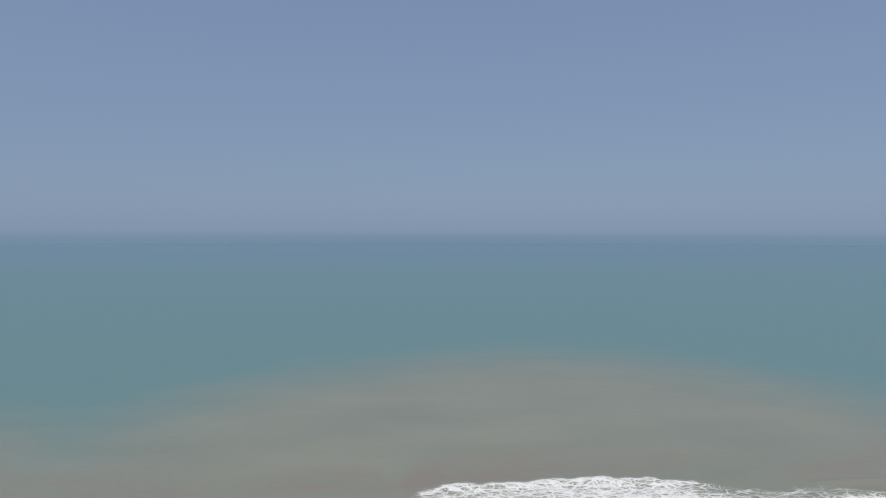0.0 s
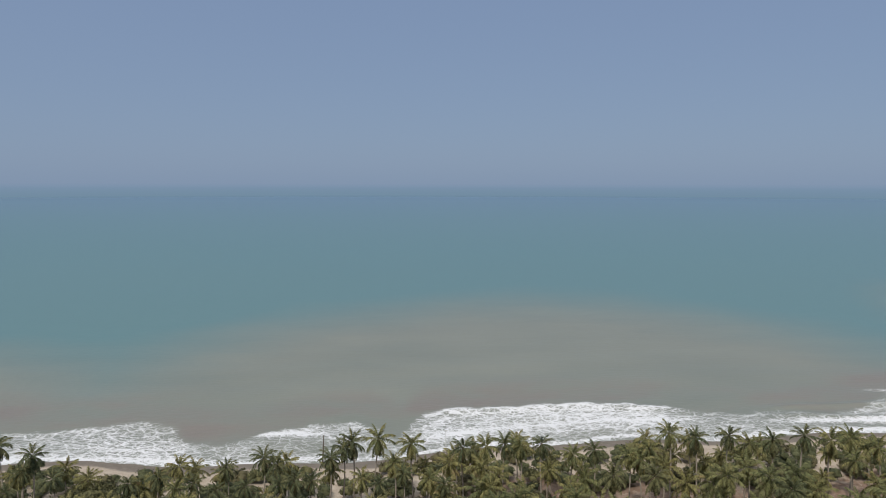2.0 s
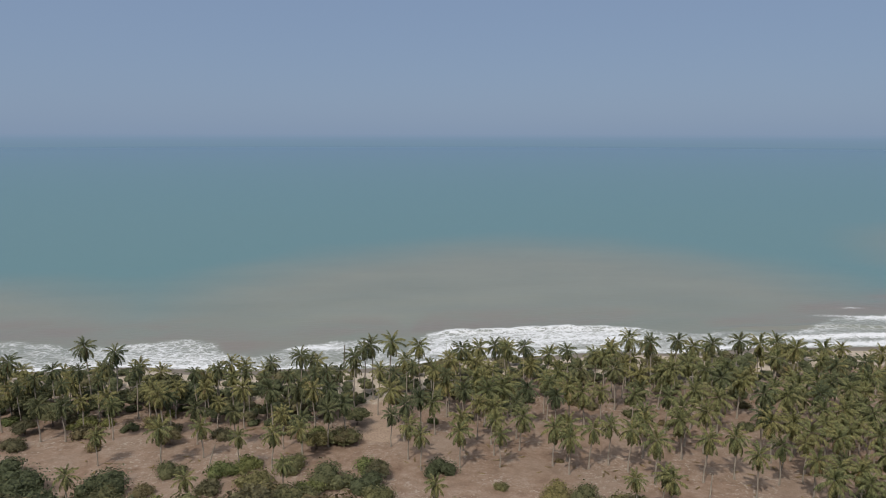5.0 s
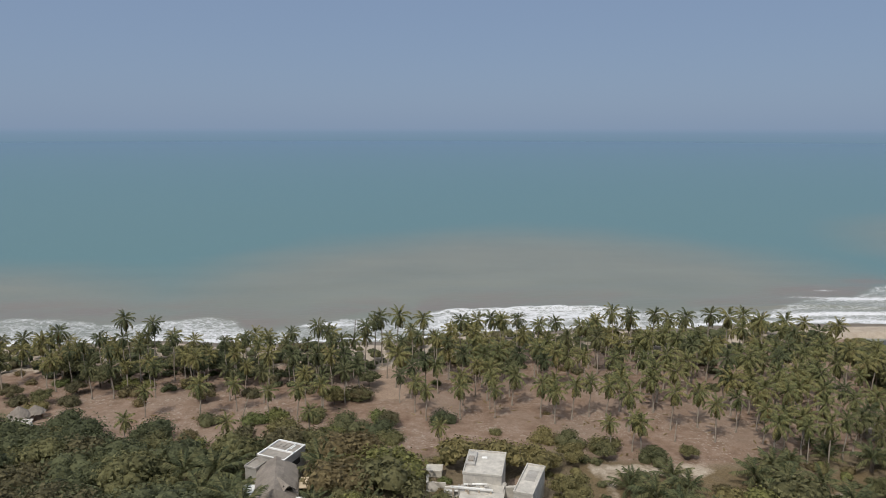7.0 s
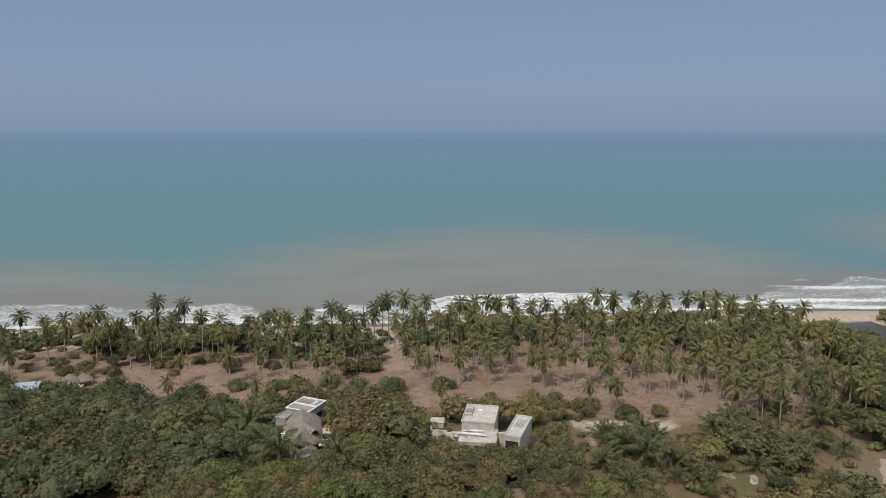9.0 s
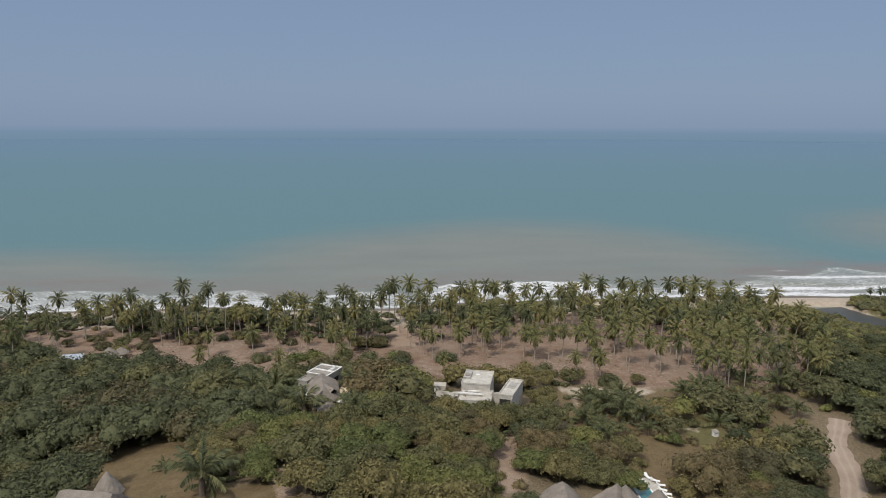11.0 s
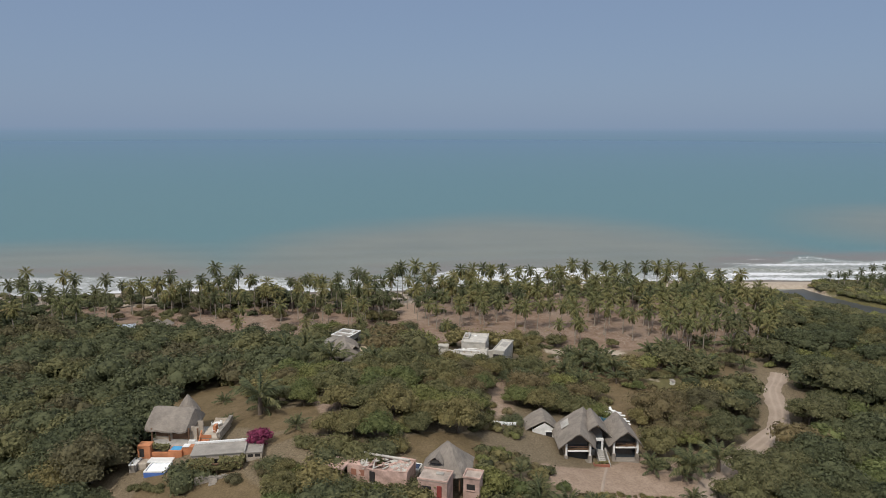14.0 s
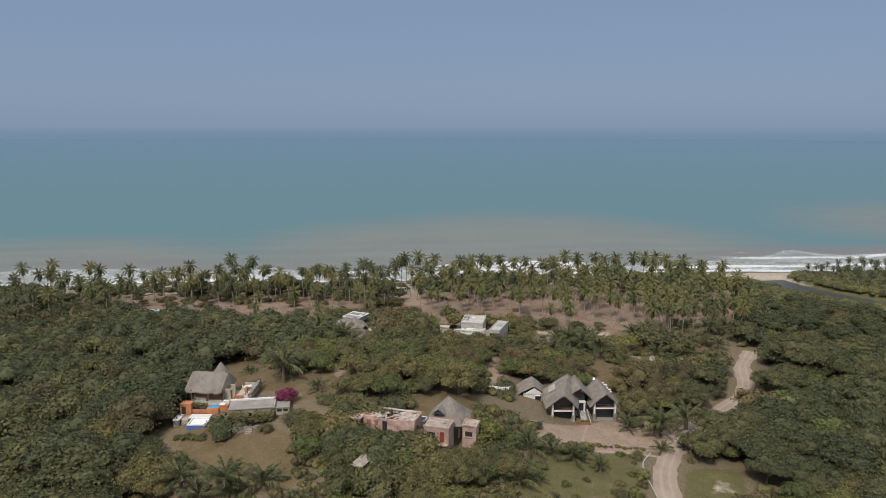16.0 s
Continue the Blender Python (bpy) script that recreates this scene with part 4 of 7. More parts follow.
# laundry on a line
LINE_Z = gz(9.4, -11.4)
line = thing_at("clothes_line", "clothes line between two thin wooden posts", "clothes line", 6.3, -11.3, LINE_Z, -4)
for x, z in ((0, 0), (6.4, -0.4)):
    part("post", mesh_from("post", *merged([tube([(x, 0, z - 0.8), (x, 0, z + 2.1)], [0.06, 0.05], 6)]), WOOD), line)
rope = [(0, 0, 2.05), (1.6, 0, 1.75), (3.2, 0, 1.62), (4.8, 0, 1.6), (6.4, 0, 1.68)]
part("rope", mesh_from("rope", *merged([tube(rope, [0.02] * 5, 4)]), CLOTH), line)
r = random.Random(3)
for i, (u, w, h) in enumerate(((0.15, 1.05, 0.75), (1.25, 0.9, 1.0), (2.2, 1.2, 0.7), (3.5, 0.55, 0.55), (4.15, 1.0, 1.35), (5.3, 0.7, 0.95))):
    verts, faces = [], []
    for a in range(9):
        for b in range(5):
            verts.append((w * a / 8 + 0.05 * math.sin(b * 2 + i), 0.12 * math.sin(a * 1.6 + i) * b / 4, -h * b / 4 * (1 + 0.16 * math.sin(a * 0.9 + i * 2))))
    for a in range(8):
        for b in range(4):
            faces.append((a * 5 + b, a * 5 + b + 1, a * 5 + b + 6, a * 5 + b + 5))
    sheet_ob = tagged(new("hanging_sheet", mesh_from("hanging_sheet", verts, faces, CLOTH)), "white bed sheet hanging on the clothes line", "laundry", "laundry on the line")
    sheet_ob.modifiers.new("cloth", "SOLIDIFY").thickness = 0.02
    z = np.interp(u, [q[0] for q in rope], [q[2] for q in rope])
    sheet_ob.matrix_basis = pose(6.3 + u, -11.3 - 0.07 * u, LINE_Z + z, 0, 0, -4 + r.uniform(-6, 6))
bench = thing_at("bench", "low white bench under the clothes line", "bench", 10.6, -13.0, gz(10.6, -13.0), -8)
box("seat", -1.1, -0.3, 0.42, 1.1, 0.3, 0.52, WHITE, bench)
for x in (-0.9, 0.9):
    box("leg", x - 0.08, -0.28, -0.2, x + 0.08, 0.28, 0.43, WHITE, bench)

# ---- the orange house with its flat-roofed wing ----
o_house = thing_at("orange_house", "orange-plastered house with thatched roof, white terrace and flat-roofed wing", "house")
box("plinth", -64.0, -14.9, 7.0, -53.6, -5.0, 10.6, CONCRETE, o_house, "grey-brown paved base")
box("wall", -64.6, -16.7, 7.3, -62.1, -14.7, 11.9, ORANGE, o_house, "orange plastered corner block")
box("doorway", -64.2, -16.76, 9.5, -63.3, -16.6, 11.2, OPENING_SHADE, o_house, "small doorway panel painted dark for shade")
box("garden_wall", -62.1, -16.3, 7.8, -58.6, -15.9, 10.3, ORANGE, o_house, "low orange wall")
box("garden_wall", -55.9, -16.2, 7.8, -53.8, -14.9, 11.4, ORANGE, o_house, "low orange wall")
box("ledge", -55.9, -16.35, 11.4, -54.6, -14.9, 11.5, WHITE, o_house, "white ledge")
vine_box("planting", -62.0, -15.8, 10.6, -58.8, -14.9, 11.7, 260, 0.34, LEAF_MID, o_house, "green planting on the terrace", 9)
box("jacuzzi", -58.6, -16.7, 7.8, -55.9, -14.4, 10.85, ORANGE, o_house, "orange plunge pool surround")
box("water", -58.3, -16.4, 10.8, -56.2, -14.7, 10.89, plain("bright_blue_water", (0.10, 0.36, 0.62), rough=0.08, spec=0.5), o_house, "bright blue water", bevel=0)
box("back_wall", -63.2, -9.0, 10.6, -54.2, -8.7, 13.6, CREAM, o_house, "cream back wall in shade")
# brown panels put in for the veranda's shaded openings
box("window", -63.0, -11.4, 11.4, -60.4, -11.2, 12.8, WOOD, o_house, "brown panel painted as shaded opening")
box("window", -59.8, -11.2, 10.7, -56.4, -11.0, 13.1, WOOD, o_house, "wide brown panel painted as shaded opening")
box("front_wall", -63.3, -11.15, 10.6, -54.3, -10.9, 13.3, CREAM, o_house, "cream plastered wall")
for x in (-63.6, -60.1, -56.1, -54.3):
    box("post", x - 0.15, -12.1, 9.5, x + 0.15, -11.8, 13.4, WOOD, o_house, "timber roof post")
box("sofa", -55.9, -13.2, 10.6, -54.5, -12.4, 11.2, WHITE, o_house, "white built-in seat")
thatch_roof("roof", 0.0, -5.2, 5.2, 4.7, 4.7, 16.3, 16.3, 13.1, THATCH, o_house, "brown-grey thatched roof", hip=1.3, hip_front=1.3, prow=0.2, m=pose(-60.4, -7.8, 0, 0, 0, 84))
cone_roof("roof_peak", -59.4, -3.0, 13.4, 17.1, 2.5, THATCH, o_house, "pointed brown-grey thatched peak")
box("plinth", -65.1, -19.7, 7.0, -63.8, -16.7, 9.2, STONE, o_house, "rough stone base")
box("terrace", -65.2, -19.8, 9.2, -63.7, -16.7, 9.45, WHITE, o_house, "white plastered terrace")
box("plinth", -61.9, -18.7, 7.0, -57.4, -16.8, 9.25, STONE, o_house, "rough stone base")
box("terrace", -62.0, -18.7, 9.25, -57.3, -16.7, 9.5, WHITE, o_house, "white plastered deck")
box("terrace_step", -63.7, -19.0, 7.2, -62.0, -16.7, 9.2, CREAM, o_house, "pale paved step")
box("pool_wall", -61.0, -22.6, 7.6, -56.9, -18.7, 9.35, BLUE_TILE, o_house, "blue-tiled pool wall")
box("pool_basin", -60.7, -22.3, 9.3, -57.2, -19.0, 9.4, CLOTH, o_house, "white empty pool basin")
for a in ((-61.0, -22.6, -56.9, -22.35), (-61.0, -18.95, -56.9, -18.7), (-61.0, -22.35, -60.75, -18.95), (-57.15, -22.35, -56.9, -18.95)):
    box("pool_rim", a[0], a[1], 9.35, a[2], a[3], 9.62, WHITE, o_house, "white pool rim")
# side terrace with stairs
box("side_terrace", -53.2, -13.5, 8.5, -49.6, -5.0, 12.0, CREAM, o_house, "raised stone-paved side terrace")
panel("stair_side", [(-53.1, -15.6, 11.0), (-53.1, -12.6, 13.3), (-53.1, -12.6, 11.7), (-53.1, -15.6, 9.6)], 0.25, ORANGE, o_house, "orange stair wall")
for i in range(7):
    box("step", -53.0, -15.9 + 0.36 * i, 9.0, -51.4, -15.5 + 0.36 * i, 10.6 + 0.2 * i, ORANGE, o_house, "orange step")
box("screen_wall", -51.5, -11.0, 12.0, -50.9, -9.6, 13.4, ORANGE, o_house, "orange screen wall")
box("parapet", -53.2, -13.6, 12.0, -51.0, -13.4, 12.7, ORANGE, o_house, "orange parapet")
box("parapet", -53.0, -5.2, 12.0, -49.8, -5.0, 12.6, CREAM, o_house, "cream parapet")
box("parapet", -49.9, -13.5, 12.0, -49.2, -5.0, 13.2, STONE, o_house, "stone parapet", worn=0.08)
# wing
wing = pose(-46.3, -22.8, 0, 0, 0, 9.5)
WING = (("wing_wall", -4.6, -2.3, 10.2, 4.6, 2.2, 14.3, CREAM, "cream plastered wing"),
        ("wing_roof", -4.8, -2.5, 14.3, 4.7, 2.2, 14.55, ROOF_PALE, "flat pale grey screed roof"),
        ("roof_edge", -4.8, 2.2, 14.2, 4.7, 2.55, 14.9, WHITE, "white roof parapet"),
        ("roof_edge", 4.7, -2.5, 14.2, 5.0, 2.55, 14.85, ROOF_GREY, "grey roof divider"),
        ("room_wall", 5.0, -2.3, 10.5, 7.9, 2.1, 14.1, CREAM, "cream plastered end room"),
        ("room_roof", 5.0, -2.45, 14.1, 8.0, 2.2, 14.35, ROOF_PALE, "flat grey roof"),
        ("window", 5.35, -2.36, 13.35, 6.35, -2.26, 13.9, OPENING_SHADE, "window opening painted dark for shade"),
        ("window", 6.65, -2.36, 13.35, 7.6, -2.26, 13.9, OPENING_SHADE, "window opening painted dark for shade"))
for nm, x0, y0, z0, x1, y1, z1, mat, lab in WING:
    part(nm, box_mesh(nm, x0, y0, z0, x1, y1, z1, mat), o_house, lab, wing)
# row of dark panels put in for the shade under the pergola
for i in range(5):
    part("window", box_mesh("window", -4.3 + 1.8 * i, -2.38, 11.6, -3.1 + 1.8 * i, -2.28, 13.5, OPENING_SHADE), o_house, "dark panel painted as pergola shade", wing)

pergola = thing_at("pergola", "timber pergola overgrown with green vines along the wing", "pergola", -46.3, -22.8, 0, 9.5)
for x in (-4.6, -2.3, 0.0, 2.3, 4.5):
    box("post", x - 0.12, -4.5, 10.8, x + 0.12, -4.26, 13.5, WOOD, pergola)
box("beam", -4.8, -4.5, 13.4, 4.7, -4.2, 13.62, WOOD, pergola)
for i in range(10):
    box("rafter", -4.7 + 1.02 * i, -4.8, 13.62, -4.58 + 1.02 * i, -2.5, 13.76, WOOD, pergola)
vine_box("vines", -4.9, -4.8, 13.1, -0.6, -2.6, 14.1, 560, 0.36, LEAF_MID, pergola, "dense green vines", 5)
vine_box("vines", 0.4, -4.8, 13.1, 4.8, -2.6, 14.1, 560, 0.36, LEAF_MID, pergola, "dense green vines", 6)
vine_box("vines", -4.8, -4.9, 12.5, 4.7, -4.4, 13.4, 300, 0.34, LEAF_MID, pergola, "hanging green vines", 7)
stone = thing_at("retaining_wall", "low field-stone retaining wall before the pergola", "wall", -46.3, -22.8, 0, 9.5)
for i in range(11):
    box("stone_course", -3.6 + 0.78 * i, -5.9, 9.8, -2.86 + 0.78 * i, -5.3, 11.9 + 0.12 * math.sin(i * 2.3), STONE, stone, "rough stone block", worn=0.06)
for i in range(4):
    box("step", -1.0, -6.2 - 0.35 * i, 9.8, 0.4, -5.85 - 0.35 * i, 11.7 - 0.2 * i, STONE, stone, "rough stone step", worn=0.04)

patio_table = thing_at("patio_table", "white round patio table on the side terrace", "table", -51.6, -8.0, 12.0)
part("tabletop", mesh_from("tabletop", *merged([tube([(0, 0, 0.70), (0, 0, 0.75)], [0.75, 0.75], 16), tube([(0, 0, 0.75), (0, 0, 0.76)], [0.75, 0.01], 16)]), WHITE), patio_table)
part("pedestal", mesh_from("pedestal", *merged([tube([(0, 0, 0), (0, 0, 0.08), (0, 0, 0.7)], [0.35, 0.08, 0.06], 8)]), WHITE), patio_table)


def patio_chair():
    ob = thing_at("patio_chair", "white patio chair on the side terrace", "chair", group="chairs on the terrace")
    box("seat", -0.25, -0.25, 0.42, 0.25, 0.25, 0.47, WHITE, ob)
    box("backrest", -0.25, 0.2, 0.47, 0.25, 0.26, 0.95, WHITE, ob)
    for x in (-0.22, 0.22):
        for y in (-0.22, 0.22):
            box("leg", x - 0.025, y - 0.025, 0, x + 0.025, y + 0.025, 0.43, WHITE, ob)
    return ob


chair = patio_chair()
chair.matrix_basis = pose(-52.6, -7.8, 12.0, 0, 0, 90)
terrace_chairs = [chair] + [copy_thing(chair, pose(x, y, 12.0, 0, 0, a)) for x, y, a in ((-50.2, -8.3, -90), (-51.1, -7.3, 0), (-51.4, -10.9, 30), (-50.4, -11.6, -20))]

# ---- the pink house, part in ruins ----
p_house = thing_at("pink_house", "pink plastered house with a roofless ruined wing", "house", -5, -39, 0, -16)
box("wall", -2.3, -1.0, 10.5, 2.9, 2.9, 15.4, PINK, p_house, "pink plastered cube")
box("roof", -2.4, -1.1, 15.4, 3.0, 3.0, 15.58, STAINED, p_house, "flat stained concrete roof")
for a in ((-2.4, 2.75, 3.0, 3.0), (2.78, -1.1, 3.0, 2.75), (-2.4, -1.1, 2.78, -0.9)):
    box("parapet", a[0], a[1], 15.58, a[2], a[3], 15.85, PINK, p_house, "pink roof edge")
box("roof_hatch", 0.2, 1.2, 15.58, 1.6, 2.0, 15.8, ROOF_GREY, p_house, "low roof hatch")
box("door", 1.1, -1.12, 12.7, 1.95, -0.96, 14.8, RED_DOOR, p_house, "red wooden door")
box("window", -1.6, -1.1, 13.3, 0.1, -0.96, 14.5, OPENING_SHADE, p_house, "broken window painted dark for shade")
box("balcony", -2.3, -2.0, 12.2, 2.9, -1.0, 12.45, PINK, p_house, "pink balcony slab")
box("rail", -2.2, -2.0, 12.45, 0.6, -1.85, 13.1, PINK, p_house, "low pink balcony wall")
box("wall", 4.7, 3.1, 10.0, 7.6, 6.0, 14.6, PINK, p_house, "pink plastered cube")
box("roof", 4.6, 3.0, 14.6, 7.7, 6.1, 14.75, STAINED, p_house, "flat stained concrete roof")
for a in ((4.55, 2.95, 7.75, 3.15), (4.55, 5.95, 7.75, 6.15), (4.55, 3.15, 4.75, 5.95), (7.55, 3.15, 7.75, 5.95)):
    box("parapet", a[0], a[1], 14.7, a[2], a[3], 15.05, PINK, p_house, "pink roof edge")
box("window", 5.3, 3.0, 12.6, 6.8, 3.14, 13.6, OPENING_SHADE, p_house, "window opening painted dark for shade")
box("sill", 5.2, 2.85, 12.4, 6.9, 3.1, 12.55, PINK, p_house, "pink window ledge")
cone_roof("thatched_roof", 0.6, 7.5, 14.4, 19.0, 4.5, THATCH, p_house, "pyramid-shaped grey thatched roof", sides=24, square=0.6)
panel("dormer", [(-1.5, 4.0, 16.2), (0.3, 4.0, 16.2), (-0.6, 4.5, 17.3)], 0.5, OPENING_SHADE, p_house, "triangular roof vent painted dark for shade")
thatch_roof("dormer_roof", -0.6, 3.6, 6.4, 1.35, 1.35, 17.5, 17.6, 16.3, THATCH, p_house, "small thatched dormer", prow=0.3, thick=0.2)
for x in (-2.6, 0.6, 3.8):
    box("post", x - 0.15, 3.9, 11.5, x + 0.15, 4.2, 14.9, WOOD, p_house)
# ruined wing: walls without a roof, beams and rubble
for x0, y0, x1, y1, h in ((-15.9, 0.2, -12.4, 0.5, 15.75), (-12.4, 0.2, -8.4, 0.5, 15.5), (-8.4, 0.2, -4.7, 0.5, 15.7), (-15.9, 4.7, -11.4, 5.0, 15.5), (-11.4, 4.7, -4.7, 5.0, 15.9), (-15.9, 0.5, -15.6, 4.7, 15.6), (-5.0, 0.5, -4.7, 4.7, 15.7), (-12.2, 0.5, -11.9, 4.7, 15.6), (-8.4, 0.5, -8.1, 4.7, 15.5), (-10.3, 2.6, -8.4, 2.9, 15.6)):
    box("ruined_wall", x0, y0, 12.0, x1, y1, h, PINK, p_house, "broken pink wall", worn=0.16)
box("floor_slab", -15.7, 0.4, 12.0, -4.9, 4.8, 13.4, STAINED, p_house, "stained concrete slab")
box("roof_remnant", -8.2, 0.4, 15.2, -4.9, 4.6, 15.5, STAINED, p_house, "broken remnant of the concrete roof", worn=0.12)
box("roof_remnant", -15.7, 0.4, 15.1, -12.6, 2.6, 15.4, PINK, p_house, "broken remnant of the concrete roof", worn=0.12)
r = random.Random(15)
for i in range(84):
    x = r.uniform(-15.3, -5.2) if i % 3 else r.uniform(-8.2, -5.2)
    y, s = r.uniform(0.7, 4.5), r.uniform(0.2, 0.62)
    high = x > -8.2 or (x < -12.6 and y < 2.6) or r.random() < 0.45
    rub = box("rubble", -s, -s * 0.6, 0, s, s * 0.6, s * 0.4, PALE_ROOF if r.random() < 0.6 else PINK, p_house, "broken plaster rubble", worn=0.08)
    rub.matrix_basis = pose(x, y, 15.4 if high else 13.4, r.uniform(-16, 16), r.uniform(-16, 16), r.uniform(0, 180))
for i in range(4):
    b = box("beam", -0.12, -2.3, 0, 0.12, 2.3, 0.22, PALE_ROOF, p_house, "bare concrete beam")
    b.matrix_basis = pose(-13.2 + 1.5 * i, 2.6, 15.3 + r.uniform(-0.2, 0.15), r.uniform(-5, 5), 0, r.uniform(-34, 26))
b = box("beam", -4.6, -0.22, 0, 4.4, 0.22, 0.3, PALE_ROOF, p_house, "pale fallen beam")
b.matrix_basis = pose(-10.0, 4.5, 15.75, 0, 0.5, -2)
for i in range(2):
    box("window", -15.2 + 1.5 * i, 0.1, 13.9, -14.2 + 1.5 * i, 0.24, 15.0, plain("brick_infill", (0.33, 0.15, 0.10)), p_house, "bricked-up window")
box("doorway", -11.7, 0.1, 12.8, -10.7, 0.24, 15.0, OPENING_SHADE, p_house, "doorway painted dark for shade")
box("porch_roof", -20.6, -1.5, 15.3, -16.0, 2.6, 15.6, PINK, p_house, "pale pink flat porch roof")
for x in (-20.4, -18.4, -16.3):
    box("porch_post", x - 0.2, -1.4, 11.5, x + 0.2, -1.0, 15.3, PINK, p_house, "pink square post")
# back wall in dark brown, the porch's shade put into the colour
box("porch_back", -20.4, 2.2, 11.5, -16.1, 2.5, 15.3, WOOD, p_house, "back wall painted dark for shade")
box("ramp", -11.9, -3.6, 11.5, -10.5, 0.1, 12.9, PALE_ROOF, p_house, "pale concrete ramp")
pool_x, pool_y = -5 - 8.6 * math.cos(radians(16)) + 7.6 * math.sin(radians(16)), -39 + 8.6 * math.sin(radians(16)) + 7.6 * math.cos(radians(16))
pool_x, pool_y = -0.15 + 0.953 * pool_x, -6.93 + 0.953 * pool_y
p_pool = thing_at("swimming_pool", "dark blue pool with pale rim behind the ruined wing", "pool", pool_x, pool_y, gz(pool_x, pool_y) + 0.1, -16)
box("deck", -4.6, -1.3, -1.6, 3.9, 1.2, -0.02, PALE_ROOF, p_pool, "pale concrete rim")
box("water", -2.8, -0.9, -0.05, 3.6, 0.9, 0.03, plain("navy_water", (0.018, 0.025, 0.06), rough=0.08, spec=0.5), p_pool, "dark blue water", bevel=0)
for a in ((-3.0, 0.9, 3.8, 1.15), (-3.0, -1.15, 3.8, -0.9), (-3.05, -0.9, -2.8, 0.9)):
    box("rim", a[0], a[1], -0.05, a[2], a[3], 0.12, WHITE, p_pool, "pale pool rim")
for x in (-4.2, -3.5):
    box("bench", x - 0.25, -1.0, 0.0, x + 0.25, 1.0, 0.4, BLUE_SHEET, p_pool, "pale blue pool lounger")
outhouse = thing_at("outhouse", "small outbuilding with pale flat concrete roof among trees", "building", -18.6, -50.4, 12.6, -24)
box("wall", -1.1, -2.3, -1.0, 1.1, 2.5, 1.1, WOOD, outhouse, "dark brown wall")
box("roof", -1.3, -2.5, 1.1, 1.3, 2.7, 1.3, STAINED, outhouse, "pale concrete roof")

# ---- the white unfinished house ----
w_house = thing_at("white_house", "unfinished pale concrete house with flat roofs and parapets", "house")


def flat_block(parent, cx, cy, w, d, z0, z1, yaw, wall, roof, rim=0.25, label="pale concrete block"):
    m = pose(cx, cy, 0, 0, 0, yaw)
    part("wall", box_mesh("wall", -w / 2, -d / 2, z0, w / 2, d / 2, z1 - 0.2, wall), parent, label, m)
    part("roof", box_mesh("roof", -w / 2 - 0.1, -d / 2 - 0.1, z1 - 0.2, w / 2 + 0.1, d / 2 + 0.1, z1, roof), parent, "flat stained concrete roof", m)
    for a in ((-w / 2 - 0.12, -d / 2 - 0.12, w / 2 + 0.12, -d / 2 + 0.1), (-w / 2 - 0.12, d / 2 - 0.1, w / 2 + 0.12, d / 2 + 0.12), (-w / 2 - 0.12, -d / 2 + 0.1, -w / 2 + 0.1, d / 2 - 0.1), (w / 2 - 0.1, -d / 2 + 0.1, w / 2 + 0.12, d / 2 - 0.1)):
        part("parapet", box_mesh("parapet", a[0], a[1], z1 - 0.1, a[2], a[3], z1 + rim, wall), parent, "pale roof parapet", m)
    return m


def on(m, name, x0, y0, z0, x1, y1, z1, material, parent, label, worn=0.0):
    return part(name, box_mesh(name, x0, y0, z0, x1, y1, z1, material, 0.03, worn, int(abs(x0 * 9 + y0 * 5)) + 2), parent, label, m)


m = flat_block(w_house, 6.9, 56.6, 7.4, 9.4, 3.0, 9.9, -10, PALE_ROOF, PALE_ROOF, 0.3)
on(m, "stair_head", -3.6, -1.6, 9.9, -1.9, 3.6, 10.5, CONCRETE, w_house, "rough concrete stair head", 0.1)
on(m, "debris", -3.2, -0.8, 10.4, -2.2, 1.0, 10.9, STONE, w_house, "heap of debris", 0.15)
on(m, "debris", -0.8, 1.8, 9.9, 0.2, 2.4, 10.1, WHITE, w_house, "scattered pale debris", 0.1)
on(m, "front_slab", -3.8, -9.4, 7.2, 4.4, -4.7, 7.5, PALE_ROOF, w_house, "broken pale terrace slab", 0.09)
on(m, "front_wall", -3.6, -9.3, 1.6, 4.2, -9.0, 7.2, PALE_ROOF, w_house, "pale unplastered front wall", 0.05)
for x in (-2.9, -0.3, 2.2):
    on(m, "opening", x, -9.36, 4.2, x + 1.5, -9.22, 6.6, OPENING_SHADE, w_house, "empty window opening painted dark for shade")
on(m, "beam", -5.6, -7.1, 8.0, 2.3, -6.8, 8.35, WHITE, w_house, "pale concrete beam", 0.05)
on(m, "opening", -3.2, -4.82, 5.4, -0.9, -4.68, 7.6, OPENING_SHADE, w_house, "empty window opening painted dark for shade")
on(m, "opening", 0.1, -4.82, 5.4, 2.4, -4.68, 7.6, OPENING_SHADE, w_house, "empty window opening painted dark for shade")
for x in (-5.2, -2.8, -0.3, 1.9):
    on(m, "post", x - 0.16, -7.05, 3.2, x + 0.16, -6.75, 8.0, CREAM, w_house, "bare concrete post")
on(m, "low_wall", -5.6, -8.2, 3.0, -1.4, -7.9, 6.3, PALE_ROOF, w_house, "broken pale wall", 0.14)
for i, (x, y) in enumerate(((-3.5, -6.2), (-2.2, -5.4), (-0.6, -6.1), (0.9, -5.6), (1.5, -6.4))):
    on(m, "rubble", x - 0.35, y - 0.25, 8.0, x + 0.35, y + 0.25, 8.3, CONCRETE, w_house, "pale rubble", 0.1)
m = flat_block(w_house, 15.2, 52.1, 3.5, 11.2, 3.0, 8.9, -20, PALE_ROOF, PALE_ROOF, 0.35)
on(m, "patch", -1.0, -0.6, 8.9, 1.0, 3.6, 8.96, ROOF_GREY, w_house, "grey stained roof patch")
